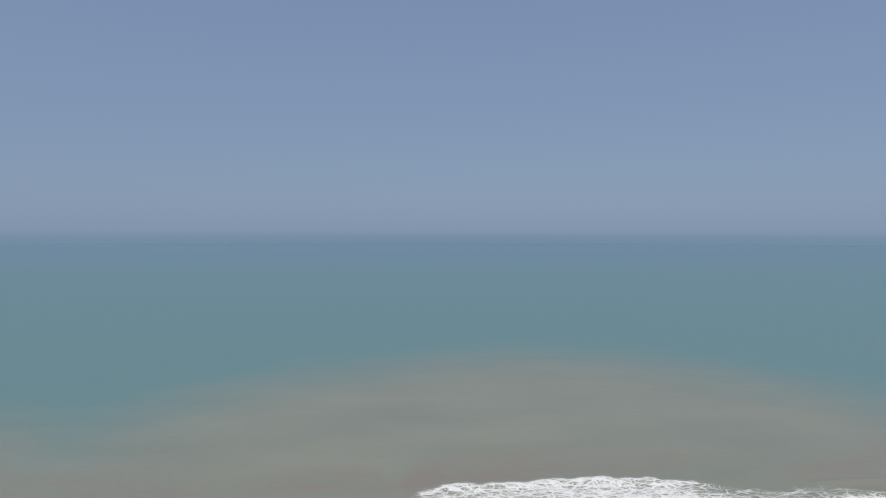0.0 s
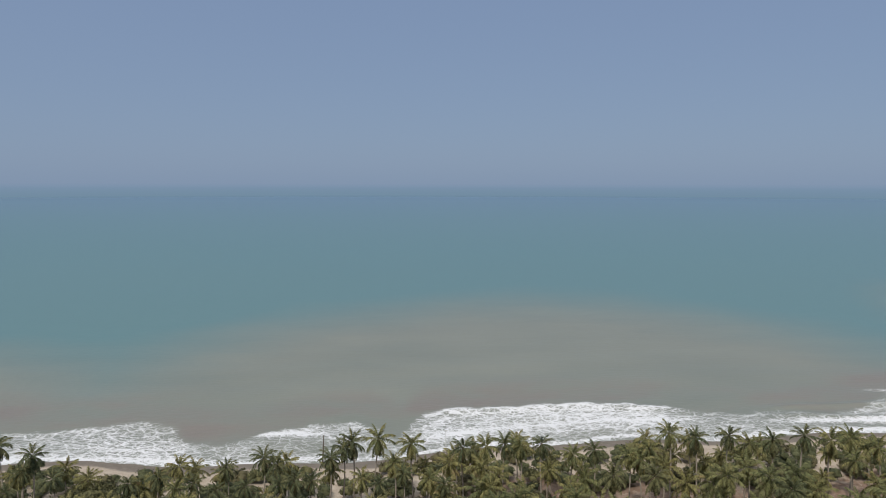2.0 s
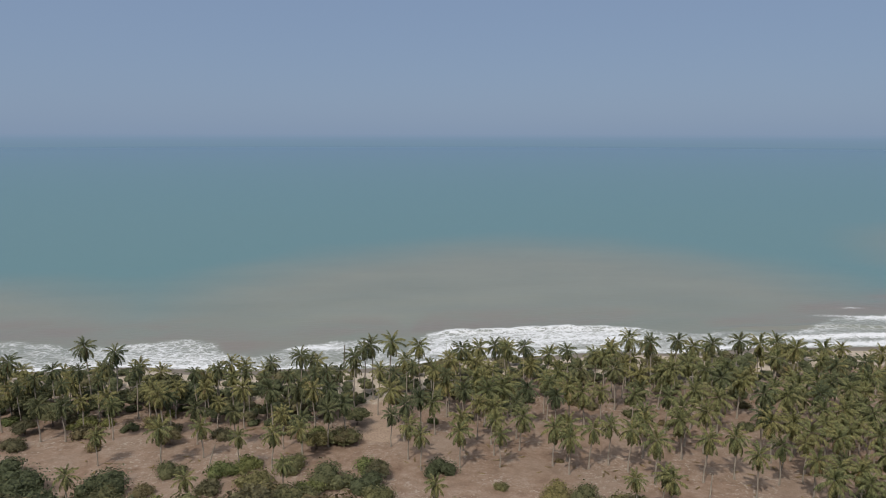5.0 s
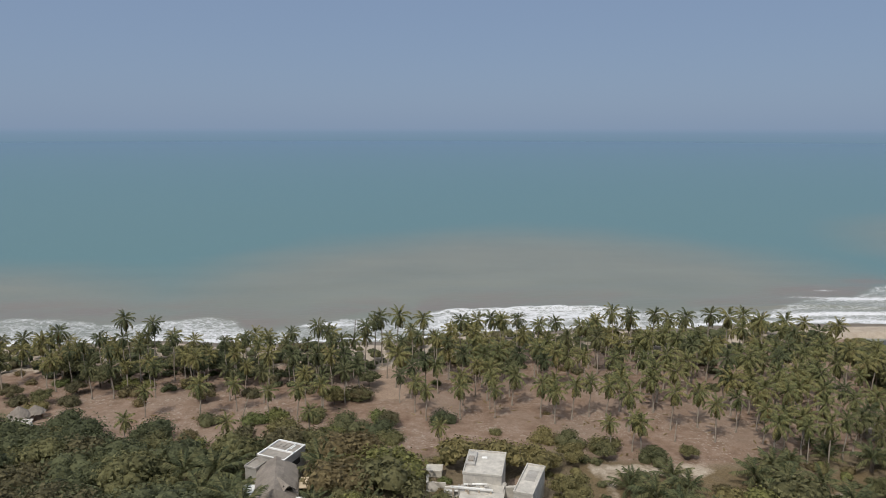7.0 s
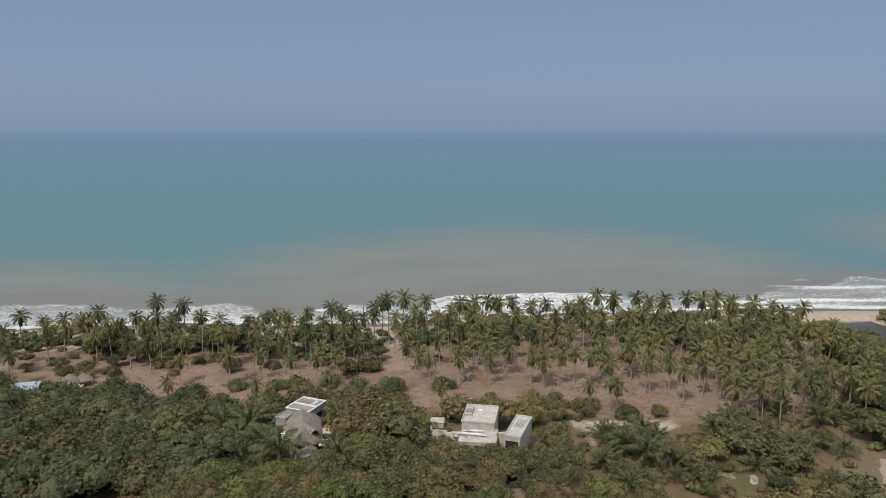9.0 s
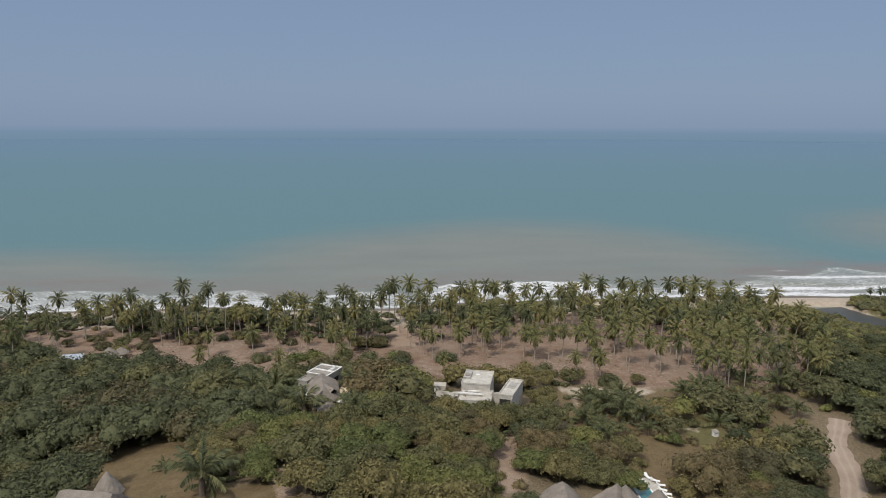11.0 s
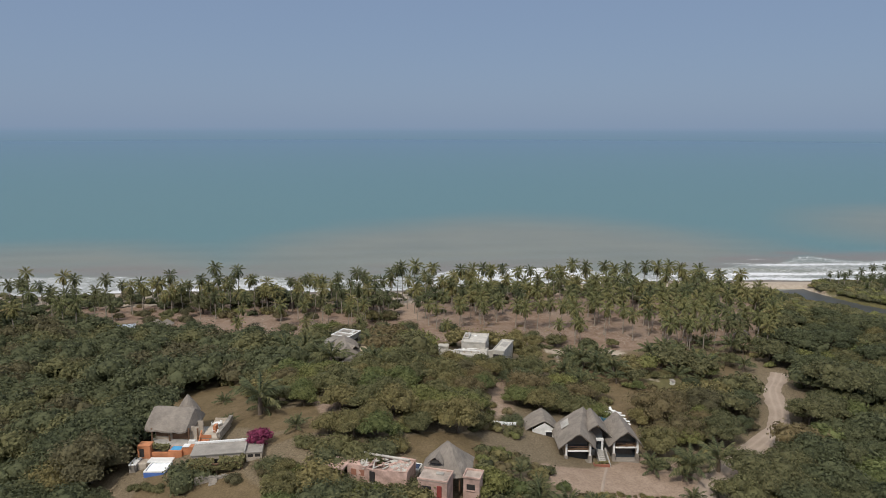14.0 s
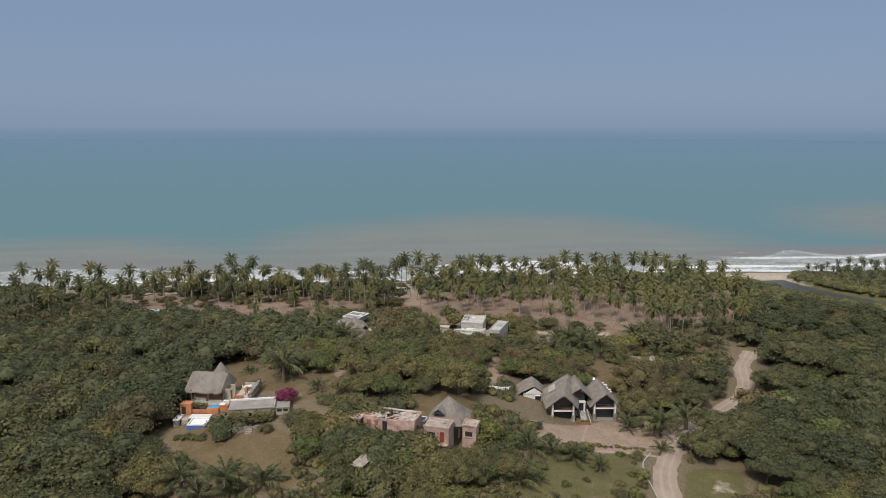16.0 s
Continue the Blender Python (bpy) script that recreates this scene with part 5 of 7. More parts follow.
on(m, "opening", -1.5, -5.75, 3.6, 1.3, -5.58, 7.9, OPENING_SHADE, w_house, "open ground floor painted dark for shade")
on(m, "fin", 1.55, -6.6, 3.0, 1.85, -5.5, 8.6, PALE_ROOF, w_house, "pale wall fin")
panel("sloping_slab", [(6.4, 47.2, 6.0), (9.2, 47.6, 6.6), (10.6, 52.3, 8.0), (7.0, 52.0, 8.0)], 0.25, PALE_ROOF, w_house, "sloping pale concrete slab")
panel("sloping_slab", [(8.6, 47.6, 6.6), (8.7, 47.4, 3.6), (10.8, 52.2, 3.6), (10.6, 52.3, 8.0)], 0.2, PALE_ROOF, w_house, "pale slanted wall")
box("link", 9.4, 51.6, 3.5, 12.6, 52.2, 7.6, PALE_ROOF, w_house, "pale connecting wall", worn=0.08)
box("lower_slab", -1.2, 49.6, 5.6, 6.0, 52.0, 5.85, PALE_ROOF, w_house, "broken pale floor slab", worn=0.08)
box("lower_wall", -1.0, 52.0, 3.2, 2.6, 52.4, 7.4, PALE_ROOF, w_house, "broken pale wall", worn=0.12)
for x, h in ((-1.0, 7.6), (1.7, 8.4), (2.9, 8.0), (5.3, 7.6)):
    box("post", x - 0.2, 50.7, 3.2, x + 0.2, 51.1, h, CONCRETE, w_house, "bare concrete post")
box("beam", -1.1, 50.75, 7.1, 5.4, 51.05, 7.4, WHITE, w_house, "pale concrete beam")
box("lower_roof", 3.3, 49.3, 7.35, 7.2, 52.0, 7.6, PALE_ROOF, w_house, "broken pale roof slab", worn=0.1)
box("lower_wall", 3.2, 49.2, 3.2, 3.5, 52.0, 8.1, CREAM, w_house, "broken cream wall", worn=0.12)
box("lower_wall", -4.6, 55.0, 3.4, -4.2, 58.6, 6.6, PALE_ROOF, w_house, "broken pale wall", worn=0.15)
box("lower_wall", -4.4, 54.6, 3.4, -0.8, 55.0, 6.9, PALE_ROOF, w_house, "broken pale wall", worn=0.2)
box("beam", 2.6, 51.7, 7.9, 9.6, 52.0, 8.2, WHITE, w_house, "pale concrete beam", worn=0.06)
r = random.Random(9)
for i in range(14):
    rub = box("rubble", -0.5, -0.3, 0, 0.5, 0.3, 0.3, PALE_ROOF, w_house, "pale rubble", worn=0.1)
    rub.matrix_basis = pose(r.uniform(-0.8, 5.6), r.uniform(49.8, 51.8), 5.85, r.uniform(-15, 15), r.uniform(-15, 15), r.uniform(0, 180))
shed = thing_at("outbuilding", "small pale concrete outbuilding among shrubs", "building")
flat_block(shed, -3.1, 63.3, 3.2, 2.6, 3.6, 5.4, -4, PALE_ROOF, PALE_ROOF, 0.12)

# ---- the villa with a tiled terrace and thatch ----
v_house = thing_at("thatched_villa", "villa with sweeping grey thatch and a white-edged roof terrace", "house")
m = flat_block(v_house, -34.9, 65.2, 6.6, 7.4, 1.5, 8.6, -23, ROOF_GREY, ROOF_PALE, 0.3, "grey concrete block")
for a in ((-3.4, -0.4, 3.4, -0.1), (-3.4, -3.8, 3.4, -3.5), (-3.4, -3.5, -3.1, 3.7), (3.1, -3.5, 3.4, 3.7), (1.1, -0.1, 1.35, 3.4), (-3.2, 3.5, 3.2, 3.75)):
    on(m, "white_edge", a[0], a[1], 8.6, a[2], a[3], 8.95, WHITE, v_house, "white parapet coping")
for i in range(4):
    on(m, "roof_panel", -2.4 + 1.1 * i, 1.2, 8.62, -1.7 + 1.1 * i, 2.9, 8.75, WHITE if i == 3 else ROOF_PALE, v_house, "pale roof panel")
on(m, "window", 3.3, -1.2, 6.0, 3.42, 1.6, 7.2, OPENING_SHADE, v_house, "dark window")
flat_block(v_house, -39.3, 61.6, 2.8, 3.6, 1.5, 7.5, -23, ROOF_GREY, ROOF_PALE, 0.3, "grey concrete block")
thatch_roof("roof", 0.0, -6.6, 9.4, 3.9, 4.3, 9.7, 9.5, 6.9, THATCH, v_house, "sweeping grey thatched roof", hip=2.0, hip_front=1.2, prow=0.4, m=pose(-33.4, 53.4, 0, 0, 0, 12))
thatch_roof("dormer_roof", 0.0, -1.6, 2.4, 1.5, 1.5, 9.6, 9.7, 8.2, THATCH, v_house, "eyebrow dormer in the thatch", prow=0.4, thick=0.25, m=pose(-31.0, 50.6, 0, 0, 0, 40))
panel("dormer_opening", [(-31.9, 49.4, 8.2), (-30.1, 50.2, 8.2), (-30.9, 49.8, 9.4)], 0.3, OPENING_SHADE, v_house, "dormer opening painted dark for shade")
part("body", box_mesh("body", -3.0, -5.0, 1.5, 3.4, 7.5, 7.2, CREAM), v_house, "cream plastered walls", pose(-33.6, 53.6, 0, 0, 0, 14))
part("upper_opening", box_mesh("upper_opening", -2.6, -5.2, 5.2, 3.0, -4.95, 6.9, OPENING_SHADE), v_house, "upper veranda painted dark for shade", pose(-33.6, 53.6, 0, 0, 0, 14))
thatch_roof("porch_roof", 0.0, -3.0, 3.4, 2.4, 2.4, 7.0, 7.2, 5.6, THATCH, v_house, "lower thatched porch roof", prow=0.6, m=pose(-30.8, 45.6, 0, 0, 0, 14))
for x, y in ((-32.8, 42.8), (-28.6, 43.6), (-27.4, 48.2)):
    box("post", x - 0.15, y - 0.15, 3.5, x + 0.15, y + 0.15, 7.0, WHITE, v_house, "white porch post")
box("balcony", -28.6, 46.6, 7.0, -26.6, 49.4, 7.3, WHITE, v_house, "white balcony slab")
box("balcony", -40.2, 51.0, 6.4, -37.4, 54.8, 6.7, WHITE, v_house, "white balcony slab")
box("awning", -29.6, 54.2, 6.2, -26.2, 58.4, 6.4, plain("straw_mat", (0.55, 0.44, 0.30)), v_house, "straw-coloured awning")

# the houses on the rise: shifted to where they stand, at their true size
def settle(m, *things):
    for ob in things:
        ob.matrix_basis = m @ ob.matrix_basis


settle(pose(-0.19, -8.39, 5.22) @ Matrix.Scale(0.930, 4), v_house)
settle(pose(-0.15, -6.71, 4.17) @ Matrix.Scale(0.944, 4), w_house, shed)
settle(pose(-0.15, -6.93, 3.51) @ Matrix.Scale(0.953, 4), p_house, outhouse)
settle(pose(1.17, -9.92, 3.49) @ Matrix.Scale(0.970, 4), o_house, pergola, stone, patio_table, *terrace_chairs)

# ---- huts at the edge of the grove ----
blue_hut = thing_at("sheet_roof_hut", "hut with pale blue corrugated roof at the edge of the grove", "hut", -112.6, 78.4, gz(-112.6, 78.4), 14)
box("wall", -2.9, -2.4, -0.4, 2.9, 2.6, 2.2, WHITE, blue_hut, "white plastered wall")
for i in range(12):
    panel("roof_sheet", [(-3.3 + 0.55 * i, -3.0, 2.3), (-2.78 + 0.55 * i, -3.0, 2.3), (-2.78 + 0.55 * i, 3.0, 3.1), (-3.3 + 0.55 * i, 3.0, 3.1)], 0.05, BLUE_SHEET, blue_hut)
box("doorway", 0.4, -2.48, 0.0, 1.4, -2.38, 1.9, OPENING_SHADE, blue_hut, "doorway painted dark for shade")
for x, y, s in ((-103.9, 84.6, 1.0), (-101.4, 87.0, 0.8)):
    h = thing_at("thatched_shelter", "small round thatched shelter on bare ground", "hut", x, y, gz(x, y), 0, "thatched shelters")
    cone_roof("roof", 0, 0, 1.7, 3.6 * s + 0.6, 2.9 * s, THATCH, h, "weathered grey thatch")
    for a in range(5):
        part("post", mesh_from("post", *merged([tube([(2.1 * s * math.cos(a * 1.257), 2.1 * s * math.sin(a * 1.257), -0.3), (2.1 * s * math.cos(a * 1.257), 2.1 * s * math.sin(a * 1.257), 2.2)], [0.09, 0.08], 6)]), WOOD), h)
for x, y, w, d, a, lab in ((-100.4, 79.2, 4.2, 3.4, 12, "low hut with pale sheet roof beside the wood"), (-117.6, 73.6, 4.6, 3.0, 5, "low white walled hut beside the wood"), (61.5, 35.4, 2.0, 1.6, 20, "small pale sheet-roofed shed on bare soil"), (74.0, 49.8, 2.4, 2.0, -10, "small pale green-roofed shed among trees")):
    h = thing_at("shed", lab, "shed", x, y, gz(x, y), a)
    h.matrix_basis = h.matrix_basis @ Matrix.Scale(0.6 if x > 0 else 1.0, 4)
    box("wall", -w / 2, -d / 2, -0.5, w / 2, d / 2, 1.7, WHITE, h, "whitewashed wall")
    n = int(w / 0.7)
    for i in range(n):
        x0 = -w / 2 - 0.2 + (w + 0.4) * i / n
        panel("roof_sheet", [(x0, -d / 2 - 0.3, 1.75), (x0 + (w + 0.36) / n, -d / 2 - 0.3, 1.75), (x0 + (w + 0.36) / n, d / 2 + 0.3, 2.3), (x0, d / 2 + 0.3, 2.3)], 0.05, PALE_ROOF if x < 0 else ROOF_PALE, h)
round_hut = thing_at("round_hut", "round stone hut with pale conical roof among palms", "hut", 100.3, 80.8, gz(100.3, 80.8))
part("wall", mesh_from("wall", *merged([tube([(0, 0, -0.5), (0, 0, 2.1)], [2.2, 2.2], 18)]), STONE), round_hut, "field-stone wall")
cone_roof("roof", 0, 0, 2.0, 3.9, 2.9, THATCH, round_hut, "pale grey thatched cone")

# ---- poles and dead trunks ----
for x, y, h, rad, lean, lab in ((-32.4, 159.8, 8.5, 0.24, 0.4, "bare dead palm trunk standing on the beach"), (78.2, 124.5, 6.0, 0.2, 0.5, "bare dead palm trunk in the grove"), (80.0, 117.0, 5.0, 0.2, -0.3, "bare dead palm trunk in the grove"), (70.4, 85.3, 5.5, 0.18, 1.0, "leaning dead palm trunk on bare ground"), (52.0, 76.0, 5.0, 0.17, 0.2, "bare dead palm trunk on bare ground"), (-50.0, 84.5, 6.2, 0.17, 1.8, "leaning dead palm trunk on bare ground")):
    z = gz(x, y)
    pts = [(x + lean * (k / 5) ** 1.5, y, z - 0.4 + (h + 0.4) * k / 5) for k in range(6)]
    tagged(new("dead_trunk", mesh_from("dead_trunk", *merged([tube(pts, [rad * 1.3] + [rad * (1 - 0.09 * k) for k in range(1, 5)] + [rad * 0.5], 8)]), PALM_BARK if y < 150 else BARK)), lab, "tree trunk")
mast = thing_at("mast", "thin pale mast on the beach", "pole", 0.4, 163.0, gz(0.4, 163.0))
part("pole", mesh_from("pole", *merged([tube([(0, 0, -0.5), (0, 0, 4.0), (0, 0, 8.2)], [0.07, 0.055, 0.035], 7)]), PALE_ROOF), mast)
part("crossbar", mesh_from("crossbar", *merged([tube([(-0.5, 0, 8.0), (0.5, 0, 8.0)], [0.03, 0.03], 5)]), PALE_ROOF), mast)

# ---- plants ----


def frond(rnd, length, droop, lift, width=0.5, leaflets=20):
    """One feather leaf that grows along +x: a midrib with narrow hanging leaflets on both sides, all triangles."""
    pts, p, a = [], Vector((0.12, 0, 0)), lift
    n = 8
    for i in range(n + 1):
        pts.append(p.copy())
        p = p + Vector((math.cos(a), 0, math.sin(a))) * length / n
        a -= droop / n * (0.35 + 1.3 * i / n)
    verts, faces = tube(pts[::4] , [0.05, 0.035, 0.01], 3)
    verts, faces = [tuple(v) for v in verts], [t for f in faces for t in ((f[0], f[1], f[2]), (f[0], f[2], f[3]))]
    for i in range(leaflets):
        s = 0.10 + 0.90 * (i + 0.5) / leaflets
        k = min(int(s * n), n - 1)
        q = pts[k].lerp(pts[k + 1], s * n - k)
        d = (pts[k + 1] - pts[k]).normalized()
        up = Vector((-d.z, 0, d.x))
        reach = width * (0.35 + 1.15 * math.sin(math.pi * min(1, s * 0.86 + 0.12))) * length / 3.4
        for side in (-1, 1):
            fall = rnd.uniform(0.45, 1.15)
            tip = q + Vector((0, side, 0)) * reach * 0.75 + d * reach * rnd.uniform(0.5, 0.9) - up * reach * fall
            half = d * (1.15 * length / leaflets * 0.5)
            j = len(verts)
            verts += [tuple(q - half), tuple(q + half), tuple(tip)]
            faces.append((j, j + 1, j + 2))
    return verts, faces


def group_of(name, label, category, group):
    return tagged(new(name), label, category, group)


rnd = random.Random(11)
FRONDS, FRONDS_LOW, FRONDS_DEEP, FRONDS_WIDE = [], [], [], []
for i in range(4):
    FRONDS.append(mesh_from("frond", *frond(rnd, rnd.uniform(3.1, 3.5), rnd.uniform(0.9, 1.6), 0.15, 0.52), FROND))
    FRONDS_DEEP.append(mesh_from("frond", *frond(rnd, rnd.uniform(3.05, 3.45), rnd.uniform(0.9, 1.6), 0.15, 0.52), FROND_DEEP))
    FRONDS_LOW.append(mesh_from("dead_frond", *frond(rnd, rnd.uniform(2.2, 2.7), 0.8, 0.0, 0.4), FROND_DRY))
    FRONDS_WIDE.append(mesh_from("frond", *frond(rnd, rnd.uniform(4.3, 5.2), rnd.uniform(1.0, 1.6), 0.0, 0.50, 22), FROND_DEEP))


def crown_poses(rnd, count, dead):
    """Poses of the leaves of one palm crown: young ones upright, old ones hanging."""
    out = []
    for i in range(count):
        k = i / (count - 1)
        out.append((False, 137.5 * i + rnd.uniform(-14, 14), 76 - 160 * k ** 0.85 + rnd.uniform(-11, 11), 0.84 + 0.16 * min(1, k * 2) + rnd.uniform(-0.06, 0.06)))
    for i in range(dead):
        out.append((True, 100 * i + rnd.uniform(-30, 30), rnd.uniform(-72, -50), rnd.uniform(0.8, 1.0)))
    return out


def palm(rnd, height, lean, count, dead, meshes, detailed, label, group):
    top_x, bend = lean, rnd.uniform(0.3, 0.8)
    n = 7
    pts = [(top_x * (k / n) ** (1 + bend), 0.15 * math.sin(k), height * k / n - 0.3 * (k == 0)) for k in range(n + 1)]
    radii = [0.30] + [0.17 - 0.05 * k / n for k in range(1, n + 1)]
    thing = group_of("coconut_palm", label, "palm tree", group)
    part("trunk", mesh_from("trunk", *merged([tube(pts, radii, 7)]), PALM_BARK), thing, "slender pale grey trunk")
    hub = Matrix.Translation((pts[-1][0], pts[-1][1], height - 0.05))
    leaves = []
    for is_dead, turn, rise, size in crown_poses(rnd, count, dead):
        m = hub @ pose(0, 0, 0, 0, -rise, turn) @ Matrix.Scale(size, 4)
        leaves.append(((FRONDS_LOW if is_dead else meshes)[rnd.randrange(4)], m, is_dead))
    if detailed:
        for me, m, is_dead in leaves:
            part("dead_frond" if is_dead else "frond", me, thing, "withered brown frond" if is_dead else "", m)
    else:
        bm = bmesh.new()
        for me, m, is_dead in leaves:
            n0 = len(bm.verts)
            bm.from_mesh(me)
            bm.verts.ensure_lookup_table()
            bmesh.ops.transform(bm, matrix=m, verts=bm.verts[n0:])
        crown = bpy.data.meshes.new("crown")
        bm.to_mesh(crown)
        crown.materials.append(meshes[0].materials[0])
        part("crown", crown, thing, "spreading feathery crown")
    return thing


def place(proto, x, y, turn=0.0, size=1.0, sink=0.1, tilt=0.0):
    return copy_thing(proto, pose(x, y, gz(x, y) - sink, tilt, 0, turn) @ Matrix.Scale(size, 4))


TALL = "tall coconut palm with pale trunk on the beach edge"
GROVE = "coconut palm with yellow-green crown on dry bare ground"
PALMS_TALL = [palm(rnd, h, l, c, d, ms, True, TALL, "palms along the beach") for h, l, c, d, ms in ((13.6, 0.5, 27, 4, FRONDS), (12.8, 0.9, 26, 5, FRONDS), (14.2, 0.3, 28, 4, FRONDS_DEEP), (12.6, 0.6, 26, 5, FRONDS_DEEP))]
PALMS_GROVE = [palm(rnd, h, l, c, d, FRONDS, True, GROVE, "palms in the grove") for h, l, c, d in ((8.2, 0.3, 27, 4), (9.0, 0.7, 27, 5), (7.4, 0.5, 25, 4), (9.6, 0.2, 26, 5))]
PALMS_MID = [palm(rnd, h, l, c, d, ms, False, GROVE, "palms in the grove") for h, l, c, d, ms in ((8.2, 0.6, 27, 4, FRONDS), (9.0, 0.3, 28, 4, FRONDS_DEEP), (7.4, 0.6, 26, 4, FRONDS), (9.8, 0.4, 27, 4, FRONDS))]
PALMS_FAR = [palm(rnd, h, l, 25, 3, ms, False, "coconut palm in the dense palm wood", "palms in the wood") for h, l, ms in ((9.2, 0.4, FRONDS), (8.0, 0.9, FRONDS_DEEP), (10.4, 0.6, FRONDS))]


rnd = random.Random(5)
def rooted(protos, heights, i, x, y, top, turn):
    """A palm whose crown's heart is at the given height over the sea."""
    return place(protos[i], x, y, turn, min(1.3, max(0.78, (top + 0.5 - gz(x, y)) / heights[i])))


for x, y, z in FRONT_W + FRONT_M + FRONT_E:
    rooted(PALMS_TALL, (13.6, 12.8, 14.2, 12.6), rnd.randrange(2) + 2 * (rnd.random() < (0.96 if x < -20 else 0.35)), x, y, z, rnd.uniform(0, 360))
for x, y, z in MID_W + MID_M + MID_E:
    rooted(PALMS_MID, (8.2, 9.0, 7.4, 9.8), 1 if x < -20 and rnd.random() < 0.75 else rnd.randrange(4), x, y, z, rnd.uniform(0, 360))
for x, y, z in NEAR_W + NEAR_E:
    rooted(PALMS_GROVE, (8.2, 9.0, 7.4, 9.6), rnd.randrange(4), x, y, z, rnd.uniform(0, 360))
for x, y in FAR_W:
    place(PALMS_FAR[(1, 1, 2)[rnd.randrange(3)]], x, y, rnd.uniform(0, 360), rnd.uniform(1.0, 1.25))


FRONTS = ((-66, -33, -31, 0.4), (-60, -29, -56, 0.3), (-24, 6, -48, 2.6), (12, 41, -19, 0.2), (6, 40, -54, 0.2), (-42, -23, 34, 0.6), (-7, 20, 38, 2.2))   # x from, x to, y of the front, free height


def low_before_houses(x, y, height):
    """Scale that keeps a plant from hiding the house behind it."""
    s = 1.0
    for x0, x1, front, free in FRONTS:
        if x0 - 3 < x < x1 + 3 and front - 30 < y < front + 1:
            s = min(s, max(1.2, (front - y) / 2.7 + free) / height)
    return s


def before_road(x, y):
    """In the open stretch through which the upper road is seen."""
    return any(abs(x - a + 0.45 * (b - y)) < 4.0 and -1 < b - y < 14 for a, b in ROAD_LINE[6:14])


def scatter(seed, box, gap, tries, ok, taken):
    """Points at least gap(x, y) apart, also from those already taken (x, y, radius)."""
    r, cell, out, cells = random.Random(seed), 8.0, [], {}
    for q in taken:
        cells.setdefault((int(q[0] // cell), int(q[1] // cell)), []).append(q)
    cand = np.array([(r.uniform(box[0], box[2]), r.uniform(box[1], box[3])) for _ in range(tries)])
    keep = ok(cand[:, 0], cand[:, 1])
    for (x, y), k in zip(cand, keep):
        if not k:
            continue
        g, cx, cy = gap(r), int(x // cell), int(y // cell)
        if any(math.hypot(x - q[0], y - q[1]) < g + q[2] for i in (-1, 0, 1) for j in (-1, 0, 1) for q in cells.get((cx + i, cy + j), ())):
            continue
        cells.setdefault((cx, cy), []).append((x, y, g))
        out.append((float(x), float(y), g))
    return out


listed = [(p[0], p[1], 1.6) for p in FRONT_W + FRONT_M + FRONT_E + FAR_W + MID_W + MID_M + MID_E + NEAR_W + NEAR_E]
belt = scatter(7, (-125, 100, 130, 168), lambda r: r.uniform(1.5, 2.4), 260, lambda x, y: (shore(x) - y > 30) & (shore(x) - y < 58), [(x, y, 1.0) for x, y, g in listed])
right_wood = scatter(3, (60, 60, 135, 140), lambda r: r.uniform(1.7, 2.6), 560, lambda x, y: inside(x, y, GROVE_R) > 0, listed)
bank_wood = scatter(4, (172, 118, 236, 186), lambda r: r.uniform(1.7, 2.6), 500, lambda x, y: (inside(x, y, FAR_BANK) > 3) & (to_line(x, y, RIVER_LINE) > 24), [])
west_wood = scatter(6, (-230, 70, -118, 135), lambda r: r.uniform(2.6, 4.0), 90, lambda x, y: (shore(x) - y > 22) & (y > 60), listed)
for x, y, g in right_wood:
    place(PALMS_FAR[rnd.randrange(3)], x, y, rnd.uniform(0, 360), rnd.uniform(0.85, 1.15))


def palm_wood(name, label, spots, r, low=0.85, high=1.2, leaf=FROND):
    """Far palms, joined: one crown and trunk at every spot."""
    bm = bmesh.new()
    for x, y, g in spots:
        proto = PALMS_FAR[r.randrange(3)]
        m = pose(x, y, gz(x, y) - 0.1, 0, 0, r.uniform(0, 360)) @ Matrix.Scale(r.uniform(low, high), 4)
        for i, ob in enumerate(proto.children):
            n0, f0 = len(bm.verts), len(bm.faces)
            bm.from_mesh(ob.data)
            bm.verts.ensure_lookup_table(), bm.faces.ensure_lookup_table()
            for v in bm.verts[n0:]:
                v.co = m @ v.co
            for f in bm.faces[f0:]:
                f.material_index = 1 if ob.name.startswith("trunk") else 0
    me = bpy.data.meshes.new(name)
    bm.to_mesh(me)
    bm.free()
    me.materials.append(leaf), me.materials.append(PALM_BARK)
    return tagged(new(name, me), label, "palm trees", kind="stuff")


palm_wood("far_bank_palms", "dense coconut palms on the far river bank", bank_wood, random.Random(41), 0.5, 0.78, FROND_DEEP)
palm_wood("beach_palms", "dense row of coconut palms behind the beach", belt, random.Random(43), 0.85, 1.15)
palm_wood("western_palms", "scattered coconut palms along the far beach", west_wood, random.Random(42), leaf=FROND_DEEP)

# fallen fronds under the palms
r = random.Random(61)
bm = bmesh.new()
for x, y, g in listed + right_wood:
    for i in range(r.randrange(0, 4)):
        px, py = x + r.uniform(-3.5, 3.5), y + r.uniform(-3.5, 3.5)
        m = pose(px, py, gz(px, py) + 0.25, r.uniform(-8, 8), r.uniform(-2, 6), r.uniform(0, 360)) @ Matrix.Diagonal((0.85, 1.0, 0.35, 1.0))
        n0 = len(bm.verts)
        bm.from_mesh(FRONDS_LOW[r.randrange(4)])
        bm.verts.ensure_lookup_table()
        for v in bm.verts[n0:]:
            v.co = m @ v.co
litter_mesh = bpy.data.meshes.new("fallen_fronds")
bm.to_mesh(litter_mesh)
bm.free()
litter_mesh.materials.append(FROND_DRY)
